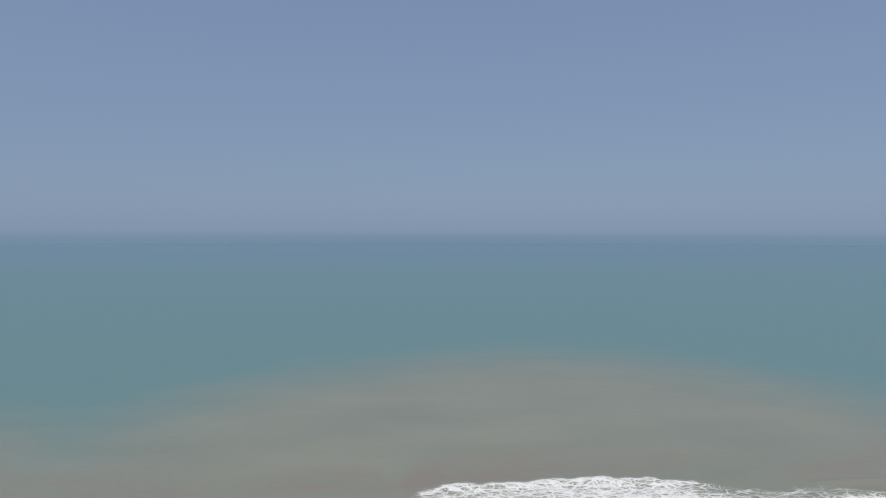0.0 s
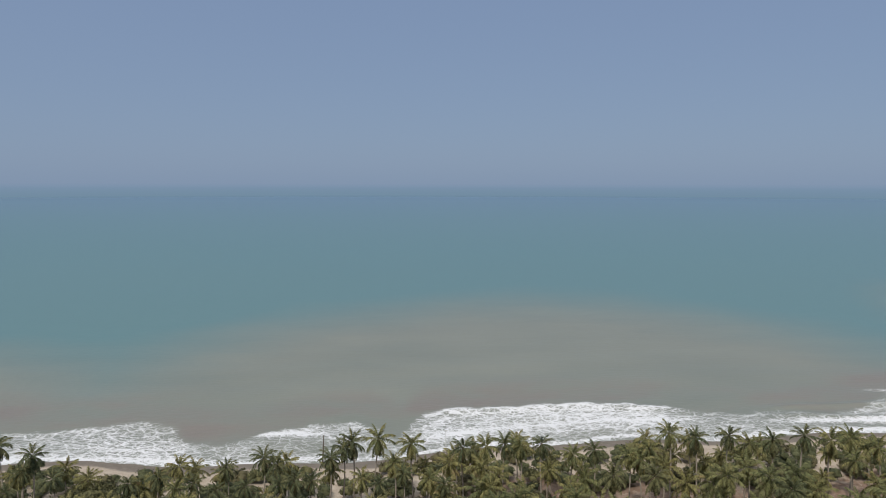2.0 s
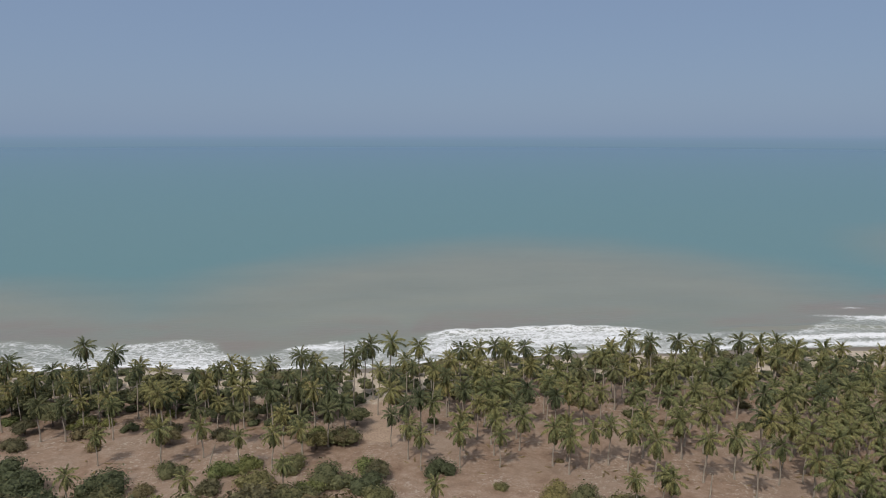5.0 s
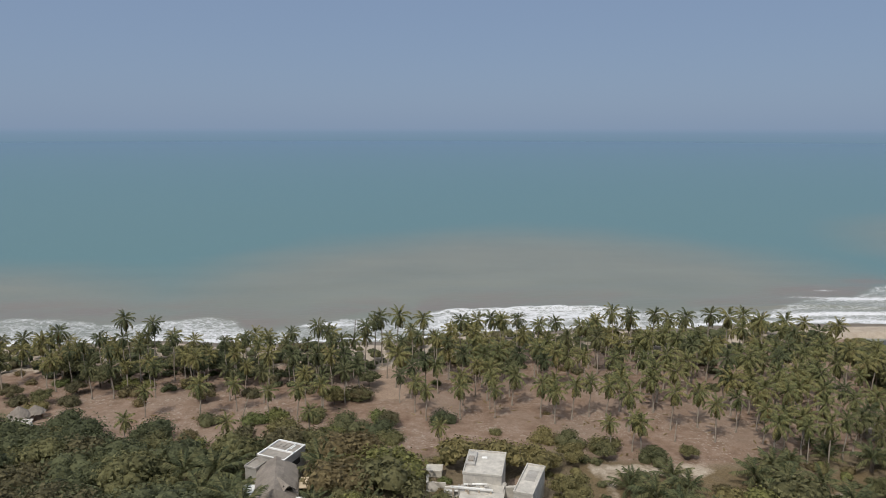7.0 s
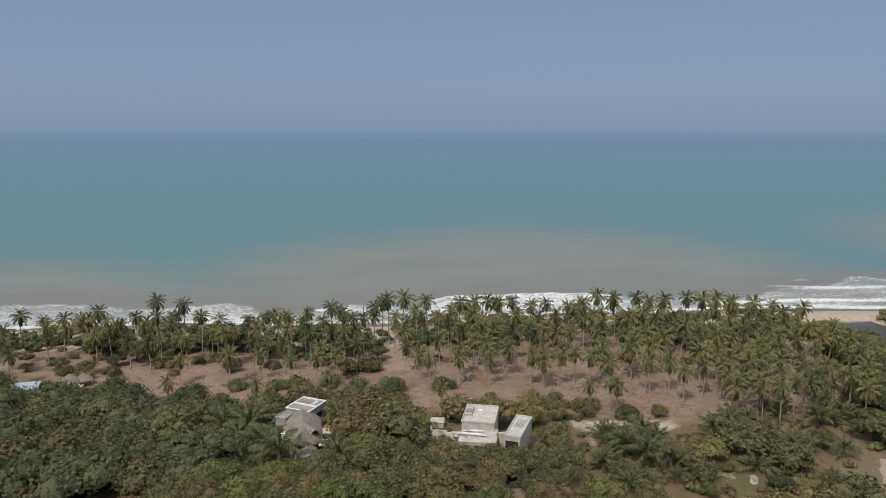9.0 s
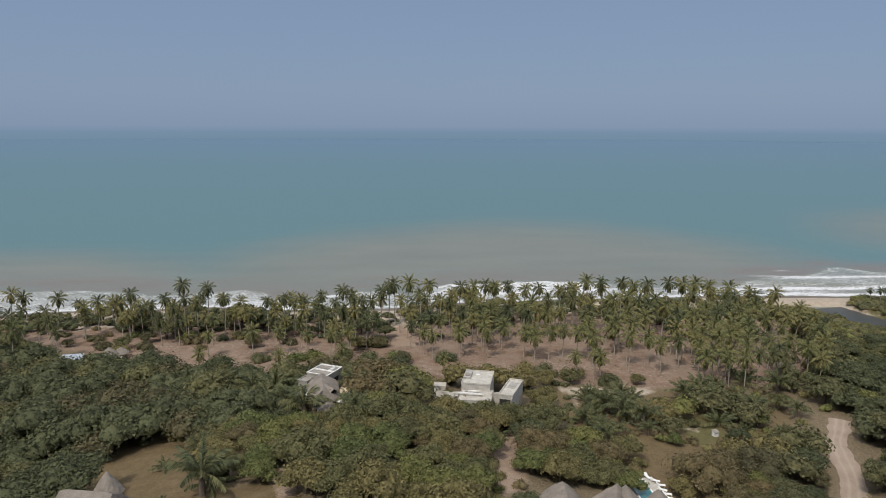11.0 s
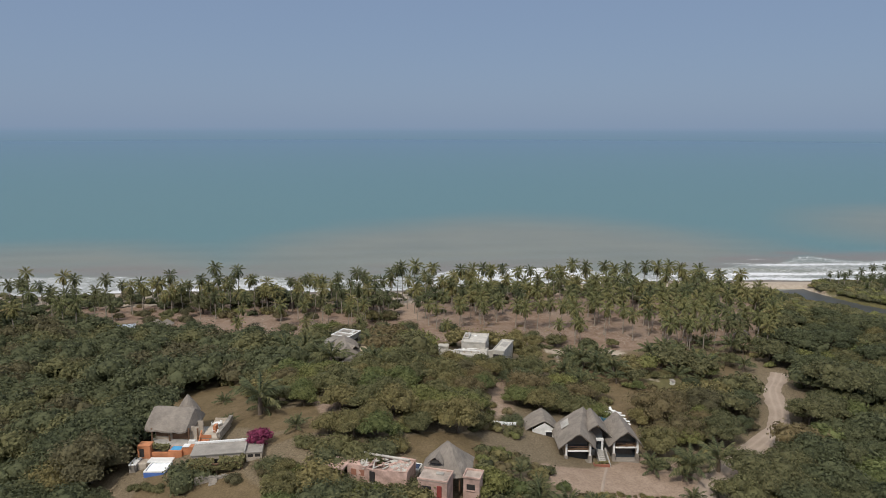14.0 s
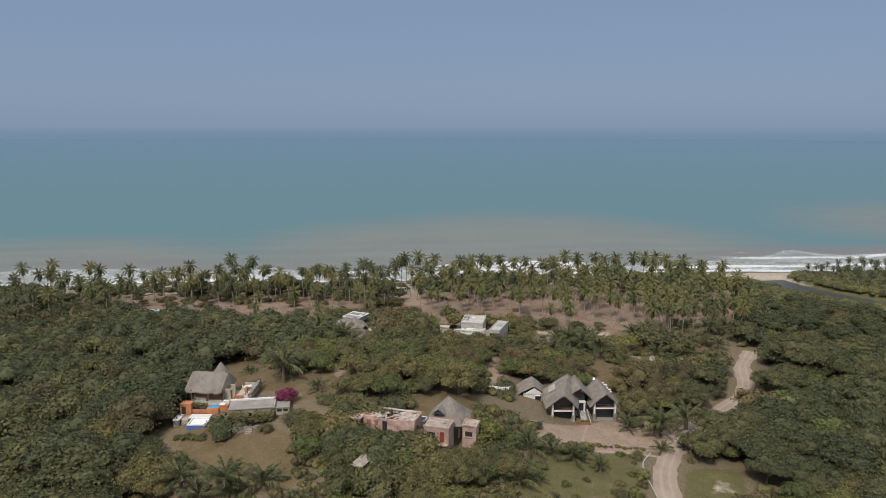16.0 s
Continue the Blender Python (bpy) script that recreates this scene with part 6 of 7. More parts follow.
tagged(new("fallen_fronds", litter_mesh), "withered brown fronds lying on the dry grove ground", "plant litter", kind="stuff")

# low feather palms in the gardens


def low_palm(rnd, height, count):
    thing = group_of("feather_palm", "low wide feather palm with arching green fronds", "palm", "low palms in the gardens")
    part("trunk", mesh_from("trunk", *merged([tube([(0, 0, -0.3), (0.05, 0, height * 0.6), (0.1, 0, height)], [0.35, 0.3, 0.24], 7)]), BARK), thing, "short rough brown trunk")
    for i in range(count):
        k = i / (count - 1)
        m = pose(0.1, 0, height - 0.1, 0, -(78 - 62 * k + rnd.uniform(-8, 8)), 137.5 * i + rnd.uniform(-12, 12)) @ Matrix.Scale(0.75 + 0.3 * k, 4)
        part("frond", FRONDS_WIDE[rnd.randrange(4)], thing, "", m)
    return thing


r = random.Random(52)
GARDEN_PALMS = []
while len(GARDEN_PALMS) < 8:
    x, y = r.uniform(24, 94), r.uniform(8, 78)
    if to_line(x, y, ROAD_LINE) > 6 and 0 < sand_edge(x) + 4 - y < 60 and not (36 < x < 58 and 2 < y < 32) and all(math.hypot(x - a, y - b) > 3.0 for a, b in GARDEN_PALMS + LOW_SPOTS):
        GARDEN_PALMS.append((x, y))
LOW_PALMS = [low_palm(rnd, 1.6, 15), low_palm(rnd, 2.4, 17), low_palm(rnd, 0.8, 14)]
for x, y in LOW_SPOTS + [(39.4, -20.0), (24.1, -36.0), (13.9, -37.5), (27.8, -41.5), (44.6, -21.6), (-40.5, 47.0), (-43.0, 51.0), (-38.0, 44.0), (-25.4, 51.5), (-24.4, 47.0), (-44.5, 56.0)] + GARDEN_PALMS:
    place(LOW_PALMS[rnd.randrange(3)], x, y, rnd.uniform(0, 360), rnd.uniform(0.62, 0.95) * (0.8 if y < 0 else 1.0))

for x, y, s in BIG_LOW_PALMS + FEATHER_PALMS:
    place(LOW_PALMS[2 if s < 1.2 else 1], x, y, 50 * x, s)

# broad-leaved trees, shrubs


def lump(subdivisions):
    """The upper part of a faceted ball: vertices and faces."""
    bm = bmesh.new()
    bmesh.ops.create_icosphere(bm, subdivisions=subdivisions, radius=1.0)
    bmesh.ops.delete(bm, geom=[f for f in bm.faces if f.calc_center_median().z < -0.35], context="FACES")
    bmesh.ops.delete(bm, geom=[v for v in bm.verts if not v.link_faces], context="VERTS")
    bm.verts.index_update()
    v, f = np.array([q.co[:] for q in bm.verts]), np.array([[q.index for q in face.verts] for face in bm.faces])
    bm.free()
    return v, f


ROUGH_LUMP = lump(1)


def crown_arrays(r, radius, height, clumps, leaves, size, flat=0.75, solid=0.74, ball=ROUGH_LUMP):
    """Leaf sprays on a heap of leafy lumps: verts, faces and the lumps. The crown's underside lies at z = 0."""
    blobs = []
    for i in range(clumps):
        a, d = 2.399963 * i + r.uniform(-0.5, 0.5), radius * 0.76 * math.sqrt((i + 0.3) / clumps)
        top = height * (1 - 0.6 * (d / radius) ** 2) * r.uniform(0.68, 1.0)
        br = radius * r.uniform(0.75, 1.25) * 1.42 / math.sqrt(clumps)
        blobs.append((d * math.cos(a), d * math.sin(a), max(br * 0.45, top - br * flat), br))
    g = np.random.default_rng(r.randrange(1 << 30))
    verts, faces, n0 = [], [], 0
    for bx, by, bz, br in blobs if solid else ():
        rough = 1 + 0.22 * (g.random(len(ball[0])) - 0.5)
        v = ball[0] * (br * solid * rough)[:, None] * np.array([1, 1, flat]) + np.array([bx, by, bz])
        v[:, 2] = np.maximum(v[:, 2], 0.0)
        verts.append(v), faces.append(ball[1] + n0)
        n0 += len(v)
    pick = g.integers(0, clumps, leaves)
    b = np.array(blobs)[pick]
    n = g.normal(size=(leaves, 3))
    n[:, 2] = np.abs(n[:, 2]) - 0.35 * g.random(leaves)
    n /= np.linalg.norm(n, axis=1)[:, None]
    p = b[:, :3] + n * (b[:, 3] * (0.70 + 0.50 * g.random(leaves) ** 1.3))[:, None] * np.array([1, 1, flat])
    p[:, 2] = np.maximum(p[:, 2], 0.05)
    lv, lf = leaf_quads(g, p, n, size)
    verts.append(lv), faces.append(lf + n0)
    return np.concatenate(verts), np.concatenate(faces), blobs


def tree(r, name, label, category, group, radius, height, stem, clumps, leaves, size, material, flat=0.75, limbs=5, leaf_label=""):
    thing = group_of(name, label, category, group)
    cv, cf, blobs = crown_arrays(r, radius, height, clumps, leaves, size, flat)
    cv[:, 2] += stem
    me = mesh_from("crown", cv, cf, material)
    me.polygons.foreach_set("use_smooth", np.ones(len(cf), bool))
    part("crown", me, thing, leaf_label)
    if stem > 0.8:
        fork = stem * 0.75
        part("trunk", mesh_from("trunk", *merged([tube([(0, 0, -0.5), (0.08, 0.05, fork * 0.5), (0.1, 0, fork)], [0.32, 0.2, 0.17], 7)]), BARK), thing, "grey-brown trunk")
        arms = []
        for bx, by, bz, br in blobs[:limbs]:
            arms.append(tube([(0.1, 0, fork - 0.15), (bx * 0.5, by * 0.5, fork + (bz + stem - fork) * 0.6), (bx * 0.95, by * 0.95, bz + stem)], [0.13, 0.08, 0.03], 5))
        part("branchwork", mesh_from("branchwork", *merged(arms), BARK), thing, "spreading branches")
    return thing


r = random.Random(21)
TREES = [tree(r, "broadleaf_tree", "dense olive-green broad-leaved tree", "tree", "trees of the wood", rad, h, st, 9, 2350, 0.28, LEAF_MID) for rad, h, st in ((3.8, 4.2, 1.6), (4.4, 4.8, 2.0), (3.2, 3.6, 1.4))]
TREES += [tree(r, "broadleaf_tree", "fresh light green broad-leaved tree", "tree", "trees of the wood", 4.0, 4.0, 1.5, 9, 2350, 0.28, LEAF_LIGHT)]
DARK_TREES = [tree(r, "shade_tree", "dark green wide-crowned shade tree", "tree", "dark trees by the road", rad, h, st, 12, 2600, 0.32, LEAF_DEEP, 0.6, 7) for rad, h, st in ((5.4, 4.6, 2.8), (4.6, 4.2, 2.4), (6.2, 5.2, 3.2))]
DRY_TREES = [tree(r, "thorn_tree", "dry brownish thorn tree with thin foliage", "tree", "dry trees", rad, h, st, 10, 2600, 0.24, LEAF_DRY, 0.7, 7) for rad, h, st in ((4.0, 3.6, 1.6), (4.8, 4.4, 2.0))]
SHRUBS = [tree(r, "shrub", lab, "shrub", "shrubs", rad, h, 0.0, 6, 1150, 0.155, m, 0.9) for rad, h, m, lab in
          ((1.9, 2.1, LEAF_MID, "round olive-green shrub on dry ground"), (1.5, 1.6, LEAF_DRY, "dry brownish shrub on bare ground"), (2.3, 2.3, LEAF_DEEP, "dark green dense rounded shrub"), (1.7, 1.8, LEAF_LIGHT, "yellow-green leafy rounded shrub"))]
HOUSES = [(41, -52, 59, -32), (-39.2, -35.5, -27.8, -16.5), (-45, 36, -22, 50), (1.8, -47.9, 7.5, -40.3), (-65.9, -42.0, -34.5, -10.5), (-25.9, -47.9, 3.7, -29.8), (13, -24, 40, 4), (34, -2, 43, 12), (-5.8, 35.4, 19.6, 55.2), (-40.7, 31.7, -23.7, 59.9), (-120, 72, -97, 90), (97, 77, 104, 84), (3.7, -23.1, 13.2, -15.5), (-19.7, -58.4, -15.9, -51.7), (59, 33, 64, 38), (72, 47, 76, 52)]


def free_ground(x, y):
    ok = np.ones(x.shape, bool)
    for polys in CLEAR.values():
        for p in polys:
            ok &= inside(x, y, p) < 0.6
    for x0, y0, x1, y1 in HOUSES:
        ok &= ~((x > x0 - 0.6) & (x < x1 + 0.6) & (y > y0 - 1.2) & (y < y1 + 0.6))
    ok &= to_line(x, y, ROAD_LINE) > np.where(x > 55, 5.4, 4.2)
    ok &= (to_line(x, y, RIVER_LINE) > 40) & ((x < 128) | (y < 96))
    ok &= np.abs(x) < 0.72 * (y + 172) + 30
    return ok


def thin(x, y):
    """In the garden plot only a few trees stand."""
    pick = np.sin(np.floor(x / 7.3) * 12.9898 + np.floor(y / 7.9) * 78.233) * 43758.5453
    return (inside(x, y, GARDEN_PLOT) < 0) & ~((x > 20) & (x < 96) & (y > 26) & (y < 84)) | (pick - np.floor(pick) > 0.93)


def woods(x, y):
    return thin(x, y) & free_ground(x, y) & (y < sand_edge(x) - 9) & (y < shore(x) - 24)


low = [(x, y, 2.0) for x, y in LOW_SPOTS] + [(x, y, 2.6 * s) for x, y, s in FEATHER_PALMS]
east = scatter(31, (48, -78, 260, 128), lambda q: q.uniform(2.1, 3.4), 2600, lambda x, y: woods(x, y) & (x > 48 + 0.35 * np.maximum(0, -y)) & ((x > 88) | (y < 20)), low)
wood = scatter(32, (-215, -78, 150, 100), lambda q: q.uniform(1.5, 2.5), 9000, woods, low + east)
fill = scatter(33, (-200, -70, 150, 96), lambda q: q.uniform(0.7, 1.1), 9000, lambda x, y: free_ground(x, y) & (y < sand_edge(x) - 4) & (y < shore(x) - 24) & ((x < 22) | (x > 96) | (y < 26) | (np.sin(x * 0.9) * np.sin(y * 0.7 + 1) > 0.1)), low + east + wood)
thicket = scatter(38, (-36, -60, 16, -12), lambda q: q.uniform(0.8, 1.25), 1500, lambda x, y: free_ground(x, y) & ((y < -43) | (x < -27) | (x > 4)) & ~((x > 16) & (y > -36)), low)
fill += [(x, y, g * min(1.0, low_before_houses(x, y, 1.9 * g))) for x, y, g in thicket]
beach_shrubs = scatter(36, (-235, 100, 130, 175), lambda q: q.uniform(0.9, 1.7), 3000, lambda x, y: (shore(x) - y > 13 + 3 * np.sin(x / 5.0)) & (shore(x) - y < 44 + 8 * np.sin(x / 9)), [])
grove_shrubs = scatter(34, (-140, 60, 110, 128), lambda q: q.uniform(1.6, 2.6), 160, lambda x, y: free_ground(x, y) & (y > 106) & (shore(x) - y > 24), [(x, y, 0.6) for x, y, g in listed])
bank_scrub = scatter(35, (112, 50, 260, 192), lambda q: q.uniform(0.8, 1.3), 8000, lambda x, y: (to_line(x, y, RIVER_LINE) > 12.6) & ((inside(x, y, FAR_BANK) > -4) & (y < 160) | (inside(x, y, FAR_BANK) > 1) | (inside(x, y, NEAR_BANK) > 0)) & (shore(x) - y > 9), [])


def stuff(name, label, category, spots, makers, r):
    """Many small plants in one mesh: makers give (arrays, materials index)."""
    verts, faces, mats, n = [], [], [], 0
    for x, y, g in spots:
        cv, cf, mi = makers[r.randrange(len(makers))]
        a, s = r.uniform(0, 6.283), g * r.uniform(0.85, 1.15)
        ca, sa = math.cos(a) * s, math.sin(a) * s
        q = np.stack([cv[:, 0] * ca - cv[:, 1] * sa + x, cv[:, 0] * sa + cv[:, 1] * ca + y, cv[:, 2] * s + max(gz(x, y), 0.0)], 1)
        verts.append(q), faces.append(cf + n), mats.append(np.full(len(cf), mi))
        n += len(q)
    n_faces = sum(len(f) for f in faces)
    me = mesh_from(name, np.concatenate(verts), np.concatenate(faces), LEAF_MID)
    for m in (LEAF_DEEP, LEAF_LIGHT, LEAF_DRY):
        me.materials.append(m)
    me.polygons.foreach_set("material_index", np.concatenate(mats).astype(np.int32))
    me.polygons.foreach_set("use_smooth", np.ones(n_faces, bool))
    return tagged(new(name, me), label, category, kind="stuff")


def near_first(spots, count):
    """The spots nearest to the stretch of gardens, and the rest."""
    order = sorted(spots, key=lambda p: math.hypot(p[0] * 0.8, p[1] + 30))
    return order[:count], order[count:]


r = random.Random(8)
single, rest = near_first(wood, 270)
for x, y, g in single:
    dry = r.random() < (0.12 if x < -60 and y < 5 else 0.24 if x > 45 else 0.10)
    pool = DRY_TREES if dry else DARK_TREES if r.random() < (0.92 if x < -56 else 0.06 if x < 45 else 0.16) else TREES
    if before_road(x, y):
        continue
    k, s = pool[r.randrange(len(pool))], 1.4 if x < -62 and y < 0 else 1.0
    if x < -25 and y > 15 and r.random() < 0.5:
        k = TREES[3]
    if 5 < x < 50 and -50 < y < 2 and r.random() < 0.85:
        k, s = SHRUBS[(0, 1, 1, 3, 2)[r.randrange(5)]], 0.95
    s *= g / 2.05 * r.uniform(0.8, 1.12)
    if low_before_houses(x, y, 5.6 * s) < 0.6:
        k, s = SHRUBS[(0, 2, 0, 3, 1)[r.randrange(5)]], g / 1.7
        s *= low_before_houses(x, y, 2.1 * s)
    else:
        s *= low_before_houses(x, y, 5.6 * s)
    place(k, x, y, r.uniform(0, 360), s)
e_single, e_rest = near_first(east, 200)
for x, y, g in e_single:
    if before_road(x, y):
        place(SHRUBS[r.randrange(4)], x, y, r.uniform(0, 360), 0.8)
        continue
    pool = DRY_TREES if (44 < x < 78 and -16 < y < 30 and r.random() < 0.45) else DARK_TREES if r.random() < (0.88 if y < 30 else 0.6) else TREES
    room = float(to_line(np.array([x]), np.array([y]), ROAD_LINE)[0]) / 9.5
    place(pool[r.randrange(len(pool))], x, y, r.uniform(0, 360), g / 2.7 * r.uniform(0.85, 1.15) * min(1.0, room))


def small_crown(radius, height, stem, clumps, leaves, size, mi, solid=0.88):
    cv, cf, _ = crown_arrays(r, radius, height, clumps, leaves, size, 0.75, solid)
    cv[:, 2] += stem
    return cv, cf, mi


far_makers = [small_crown(2.0, 2.2, 1.0, 5, 560, 0.24, mi, 0.72) for mi in (0, 0, 0, 1, 1, 1, 2, 3)]
west = [p for p in rest + e_rest if p[0] < -34]
stuff("woodland", "dense mixed green and olive woodland canopy", "trees", [p for p in rest + e_rest if -34 <= p[0] < 80], far_makers, r)
stuff("woodland", "dense dark green woodland canopy towards the river", "trees", [p for p in rest + e_rest if p[0] >= 80], [small_crown(2.1, 2.2, 1.0, 5, 500, 0.26, mi, 0.72) for mi in (1, 1, 0, 1, 2, 1)], r)
stuff("woodland", "dense dark green woodland canopy west of the houses", "trees", west, [small_crown(rad, h, 1.0, 5, 560, 0.24, mi, 0.72) for mi, rad, h in ((1, 2.4, 3.2), (3, 1.9, 2.0), (1, 2.1, 2.4), (0, 2.6, 3.6), (1, 2.0, 1.8), (1, 2.8, 3.4), (0, 1.9, 2.2), (3, 2.2, 2.8))], r)
scrub_makers = [small_crown(1.7, 1.9, 0.0, 5, 90, 0.30, mi, 0.8) for mi in (0, 1, 2, 3, 0)]
stuff("undergrowth", "low mixed undergrowth between the trees", "bushes", fill, scrub_makers, r)
stuff("riverside_scrub", "bright green low scrub on the river banks", "bushes", bank_scrub, [small_crown(2.0, 1.6, 0.0, 5, 70, 0.34, mi, 0.85) for mi in (1, 1, 2, 0, 1)], r)
stuff("beach_scrub", "dark low scrub between the palms along the beach", "bushes", beach_shrubs, [small_crown(1.5, h, 0.0, 5, 150, 0.26, mi, 0.85) for mi, h in ((1, 3.4), (1, 2.4), (0, 2.8), (1, 1.8), (3, 2.2))], r)
for x, y, g in grove_shrubs:
    place(SHRUBS[r.randrange(4)], x, y, r.uniform(0, 360), g / 2.1 * r.uniform(0.8, 1.2))
GARDEN_EAST = [(15.5, -45.0, 0.8, 0), (19.5, -49.5, 0.6, 3), (24.0, -46.5, 0.5, 1), (30.5, -46.0, 0.6, 0), (34.0, -41.5, 0.55, 3), (11.0, -50.0, 0.9, 0), (36.0, -36.5, 0.4, 1), (49.0, -33.0, 0.5, 0)]
GARDEN = [(-39.1, -39, 1, 1), (-48.4, -36.1, 2, 2), (-58.5, -35, 0.55, 0), (-56.6, -35.7, 0.6, 2), (-54.7, -36.7, 0.55, 0), (-52.8, -37.6, 0.6, 2), (-28.7, -29.8, 1.2, 0), (-60.2, -8.8, 1.1, 1), (42, -16, 0.9, 2)]
GROVE_SHRUBS = [(-83, 72.5, 2.7, 2), (-89, 72, 2.4, 0), (-78, 69.5, 2.4, 2), (-65.5, 72, 1.8, 2), (-38.5, 77, 2.0, 0), (-34, 72, 2.0, 1), (-47, 76, 1.8, 1), (-28, 69, 2.1, 2), (-70, 66, 2.2, 2), (-56, 69.5, 1.6, 3), (-85, 103, 2.0, 1), (-53, 103, 1.7, 1), (-57.4, 84, 1.35, 2), (-46.8, 83.5, 1.9, 3), (-72, 110, 1.5, 0), (-88.5, 111, 1.5, 3), (-23.6, 99.5, 2.2, 0), (-30.5, 101.5, 1.9, 3), (-16, 84.5, 2, 3), (-1.9, 84, 1.5, 2), (-42, 86, 1.8, 3), (-32.5, 86, 1.7, 0), (-23, 78.5, 2.1, 2), (-15, 75, 1.8, 2), (10.6, 77, 0.8, 0), (24.6, 90, 0.6, 1), (-89.6, 81, 2.2, 2), (-69, 77, 2.2, 2), (21.4, 74, 1.7, 0), (-27.3, 74.5, 1.9, 3), (-38.4, 105.5, 1.6, 1), (-66, 105.5, 1.7, 1), (-13.5, 72, 1.6, 0), (-60, 75.5, 1.5, 1), (9.8, 63.8, 1.7, 0), (27.3, 72, 1.6, 2), (34.6, 70.5, 1.9, 0), (44.4, 65.5, 1.5, 2), (-98, 96, 1.8, 1), (-104, 92, 1.6, 0), (-112, 97, 1.7, 1), (-80, 96, 1.2, 1)]
for x, y, s, i in GARDEN_EAST + GARDEN + GROVE_SHRUBS:
    place(SHRUBS[i], x, y, r.uniform(0, 360), s)
for i in range(9):
    x, y = 28.3 + 1.45 * i, -31.2 + 0.26 * i + 0.3 * math.sin(i * 2.1)
    place(SHRUBS[(1, 0, 3)[i % 3]], x, y, 40 * i, 0.36 + 0.06 * math.sin(i * 1.7))
BY_PINK_HOUSE = [(-12.1, -48.3, 2.32, 0), (-9.3, -48.5, 2.61, 0), (-14.6, -49.4, 2.46, 2), (-16.4, -46, 1.74, 3), (-14, -43.5, 1.3, 3), (-10.2, -44.5, 1.74, 0), (-17.8, -43.1, 1.3, 0), (-20.2, -43.7, 1.59, 2), (-24, -41.8, 2.32, 0), (-22.5, -37.4, 1.76, 2), (-18.7, -35, 1.87, 0), (-15.2, -33.2, 1.65, 2), (-23, -32.7, 1.87, 0), (-12.2, -31.1, 1.43, 0), (6.9, -44.7, 2.03, 0), (10, -37.6, 1.65, 3), (-1.9, -50.2, 1.59, 2), (1.8, -48.3, 1.59, 0), (5.6, -47.3, 1.45, 2), (-5.3, -50.6, 1.59, 0), (-8.1, -43.1, 1.81, 2), (-19.2, -49.3, 2.17, 0), (-23.6, -46.5, 2.03, 2), (-16.2, -57.4, 1.7, 0), (-20, -57.4, 1.7, 2), (-15.4, -54.2, 1.7, 3), (2.6, -46.8, 1.75, 0), (5.8, -45.4, 1.6, 2), (-5.5, -49.5, 1.2, 0)]
BY_WHITE_HOUSE = [(-2.5, 37.9, 1.71, 0), (1.4, 38.6, 1.52, 1), (4.2, 37.3, 1.62, 3), (7.8, 35.6, 1.71, 0), (11.1, 36.8, 1.89, 3), (15.5, 35.1, 1.71, 0), (19.1, 37.9, 1.44, 0), (18.3, 42.4, 0.87, 0), (1, 40.7, 1.05, 3), (4.2, 40.5, 1.12, 0), (7, 39.8, 1.05, 3), (10.4, 40.7, 0.93, 0), (-1.7, 44.4, 0.87, 1), (-5.2, 47.7, 0.93, 0), (-5.8, 51.5, 0.93, 0), (-1.1, 49.6, 0.81, 3), (-22.8, 30.3, 1.0, 2), (-26.1, 27.4, 1.2, 0), (-30.2, 26.5, 1.2, 3), (-38.5, 29.6, 1.6, 2)]
for x, y, s, i in BY_PINK_HOUSE + BY_WHITE_HOUSE:
    place(SHRUBS[i], x, y, r.uniform(0, 360), s)
for x, y, s, i in ((58.5, -27.5, 0.95, 0), (62.5, -23.5, 0.95, 2), (64.0, -31.0, 1.05, 0), (70.0, -27.0, 0.9, 1)):
    place(DARK_TREES[i], x, y, r.uniform(0, 360), s)


def bare_shrub(r, size):
    """A leafless thicket: many thin forking rods out of one base."""
    thing = group_of("bare_shrub", "leafless grey-brown twiggy shrub among green bushes", "shrub", "bare shrubs")
    rods = []
    for i in range(46):
        a, out, up = r.uniform(0, 6.283), r.uniform(0.1, 1.0) * size, r.uniform(0.7, 1.25) * size * 1.5
        mid = (out * 0.45 * math.cos(a), out * 0.45 * math.sin(a), up * 0.55)
        rods.append(tube([(0.15 * math.cos(a), 0.15 * math.sin(a), -0.1), mid, (out * math.cos(a), out * math.sin(a), up)], [0.05, 0.035, 0.012], 4))
        b = a + r.uniform(-1.2, 1.2)
        rods.append(tube([mid, (mid[0] + 0.5 * size * math.cos(b), mid[1] + 0.5 * size * math.sin(b), mid[2] + r.uniform(0.4, 0.8) * size)], [0.03, 0.012], 4))
    part("twigs", mesh_from("twigs", *merged(rods), TWIG), thing, "thin bare rods")
    return thing


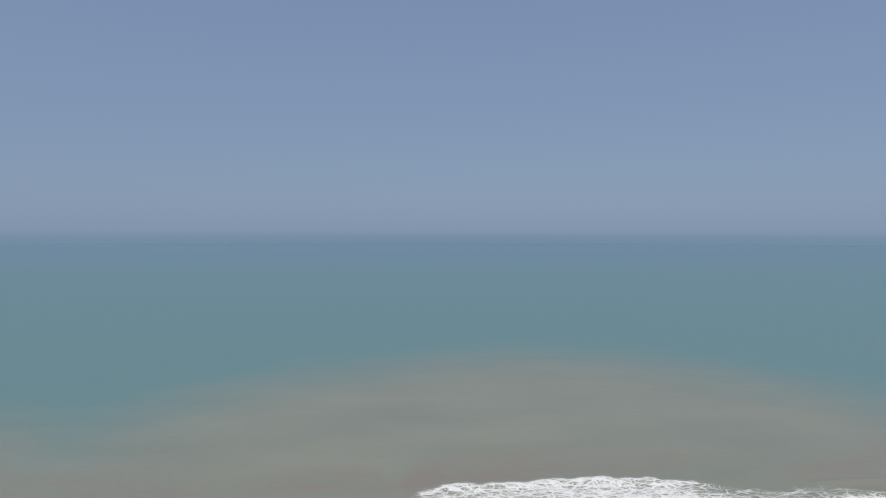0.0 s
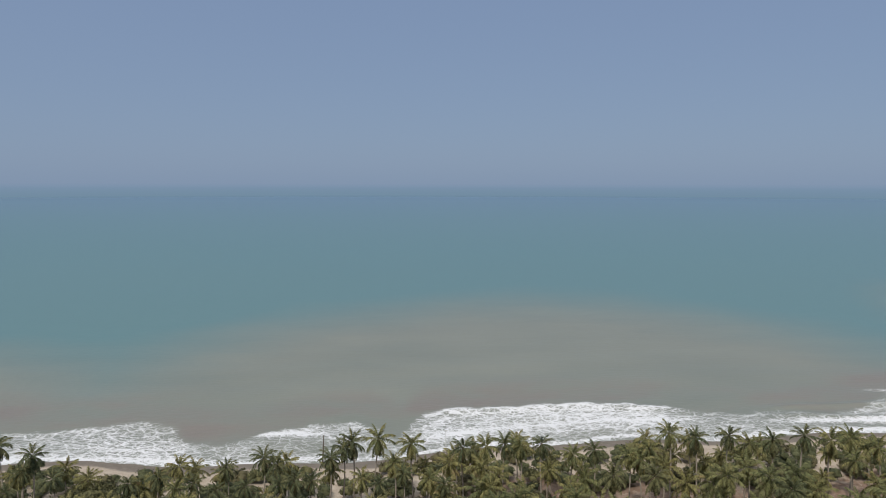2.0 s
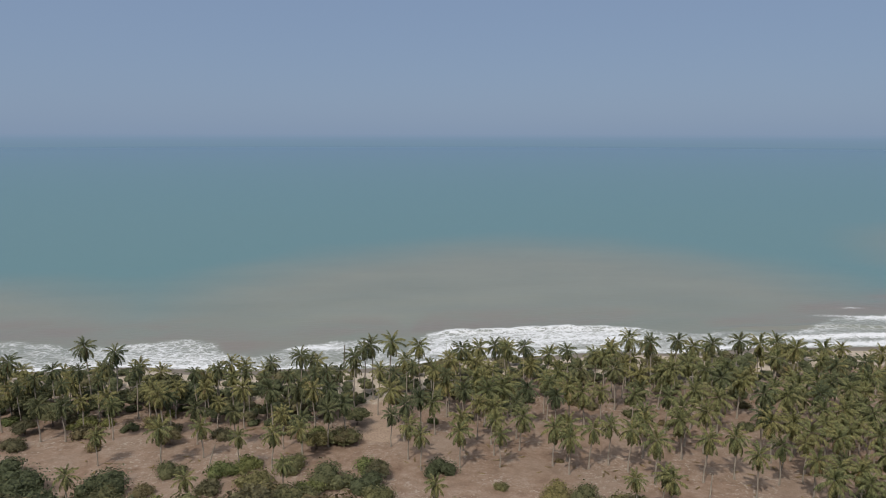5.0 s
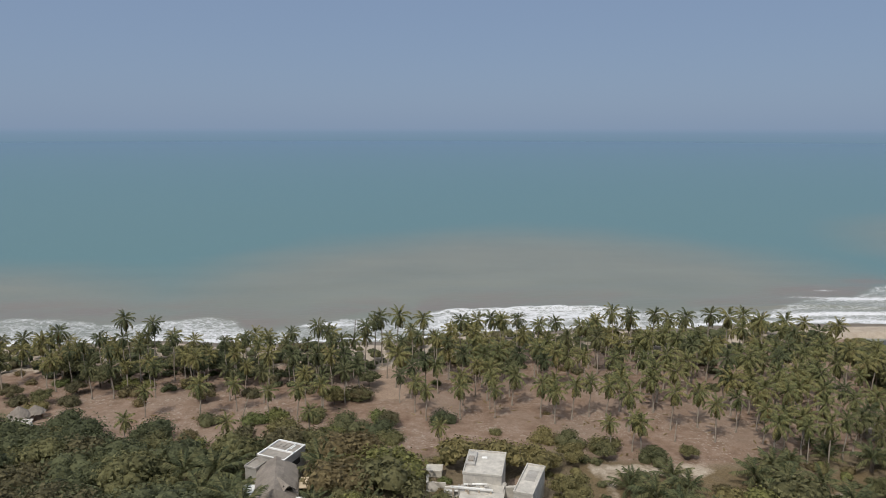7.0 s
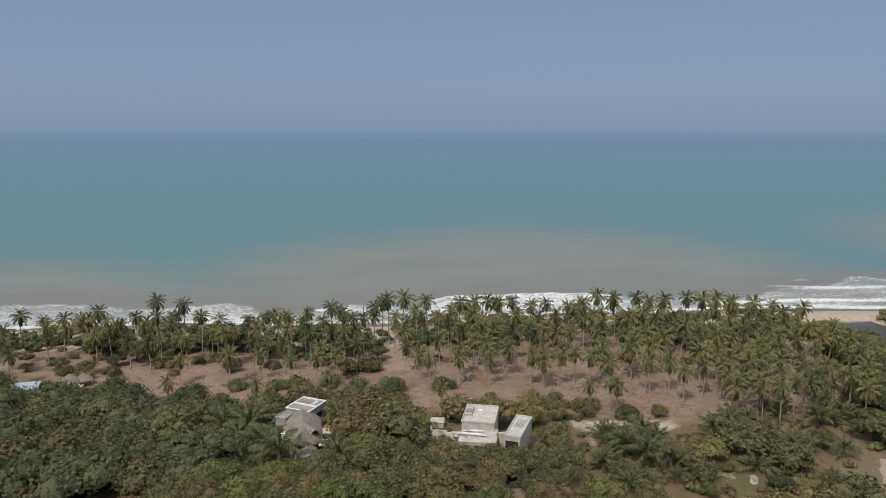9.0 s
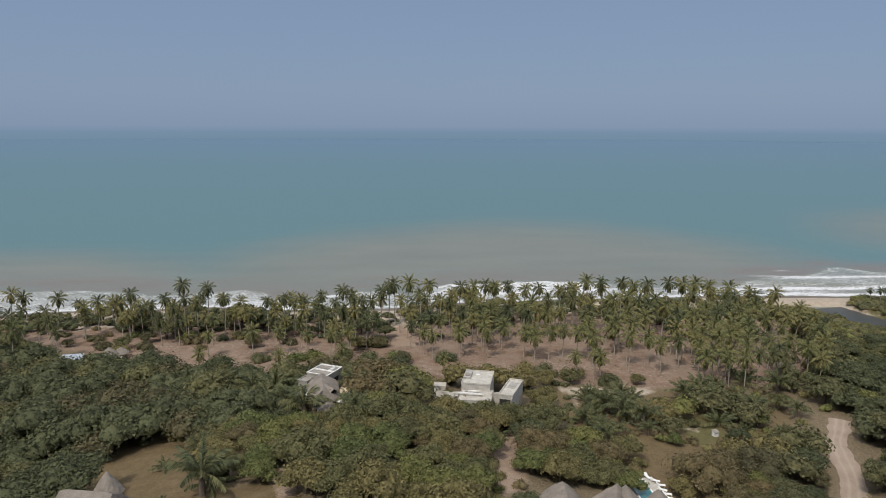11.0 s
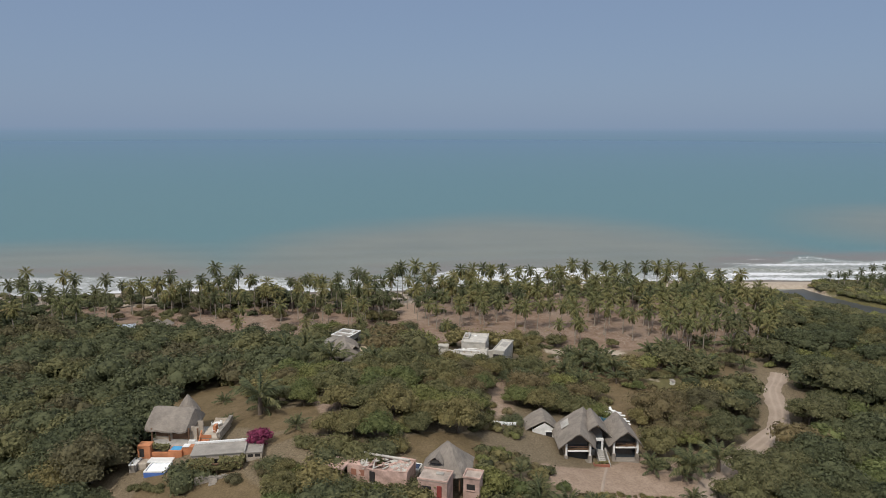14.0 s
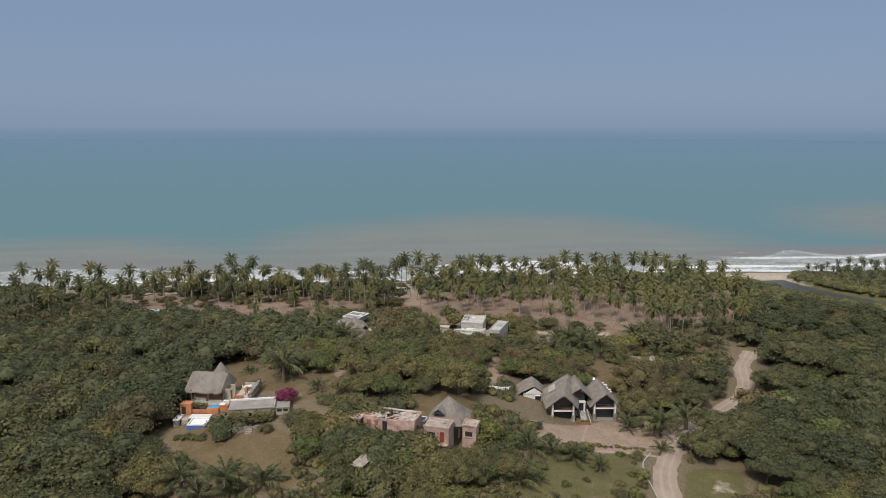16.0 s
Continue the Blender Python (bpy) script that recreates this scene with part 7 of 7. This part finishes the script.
BARE = bare_shrub(random.Random(14), 1.9)
BARE.matrix_basis = pose(-11.0, 30.0, gz(-11.0, 30.0), 0, 0, 20)
for x, y, s in BARE_SPOTS:
    place(BARE, x, y, 70 * x, s)
for x, y, s, i in ((-74, 121.0, 1.35, 0), (-67, 121.0, 1.15, 1), (-87, 117.0, 0.95, 1), (-97, 110.0, 0.9, 0), (-31, 117.0, 0.8, 1), (-22, 110.0, 0.7, 1), (-108, 116.0, 1.0, 0), (-58, 113.0, 0.7, 1)):
    place(DARK_TREES[i], x, y, r.uniform(0, 360), s)
GARDEN_TREES = [(-124.5, 98.9, 0.55, 0), (-115.7, 100.5, 0.62, 1), (-105.3, 96.3, 0.69, 2), (-100.7, 104.7, 0.76, 0), (-71.6, 110.1, 0.55, 0), (-63.9, 99.1, 0.62, 1), (-29.4, 95.8, 0.69, 2), (-23.3, 98.4, 0.76, 0), (-109.2, 82.7, 0.55, 0), (-14.1, 82.0, 0.62, 1), (-108.5, 71.9, 0.69, 2), (25.5, 62.9, 0.72, 2), (33.3, 65.6, 0.6, 5), (44.1, 65.8, 0.55, 5), (52.3, 68.0, 0.5, 2), (22.4, 45.0, 0.95, 2), (20.5, 58.8, 0.62, 2), (21.5, 33, 0.95, 2), (6.2, 29.1, 0.95, 2), (-1.0, 30.0, 0.9, 2), (12.2, 29.6, 0.95, 2), (16.6, 32.2, 0.8, 3), (2.2, 32.6, 0.65, 2), (9.4, 33.0, 0.6, 3), (53.2, 51.5, 0.5, 0), (58.1, 39.8, 0.35, 2), (74.4, 42.0, 0.75, 3), (85, 53, 0.7, 2), (-1.5, -55.5, 0.85, 2), (3.5, -53.5, 0.7, 3), (-7.5, -56, 0.75, 2), (-10.5, -46.5, 0.62, 3), (8.5, -50.5, 0.7, 2), (46.5, -2.5, 1.0, 0), (52, -1.5, 1.05, 1), (61, -0.5, 0.9, 4), (73, 17.0, 0.7, 1), (71.0, 6.2, 0.4, 0), (86.0, 12.0, 0.7, 5), (71.5, -12.5, 0.85, 4), (79.0, -8, 0.85, 5), (65.8, 32.5, 0.55, 5), (76.6, 33.4, 0.6, 2), (66.7, 42.9, 0.5, 3), (50.2, 29.5, 0.5, 3), (49.6, 17, 0.5, 3), (82, -14, 0.95, 4), (90, -2, 0.9, 5), (101, 20, 0.9, 5), (104, 33, 0.9, 4)]
for x, y, s, i in GARDEN_TREES:
    place((DRY_TREES + [TREES[1], TREES[3]] + DARK_TREES[:2])[i], x, y, r.uniform(0, 360), s)
boug = tree(random.Random(4), "bougainvillea", "magenta flowering bougainvillea beside the flat-roofed wing", "bush", "", 2.7, 3.7, 0.5, 16, 1500, 0.24, LEAF_PINK, 0.85)
boug.matrix_basis = pose(-37.6, -27.9, gz(-37.6, -27.9) - 0.2)

# the first of each kind joins the wood behind
rnd = random.Random(77)
for i, proto in enumerate(PALMS_TALL + PALMS_GROVE + PALMS_MID + PALMS_FAR + LOW_PALMS + TREES + DARK_TREES + DRY_TREES + SHRUBS):
    x, y = -150 + 14 * i, -215 + 9 * math.sin(i)
    proto.matrix_basis = pose(x, y, gz(x, y) - 0.1, 0, 0, 40 * i)
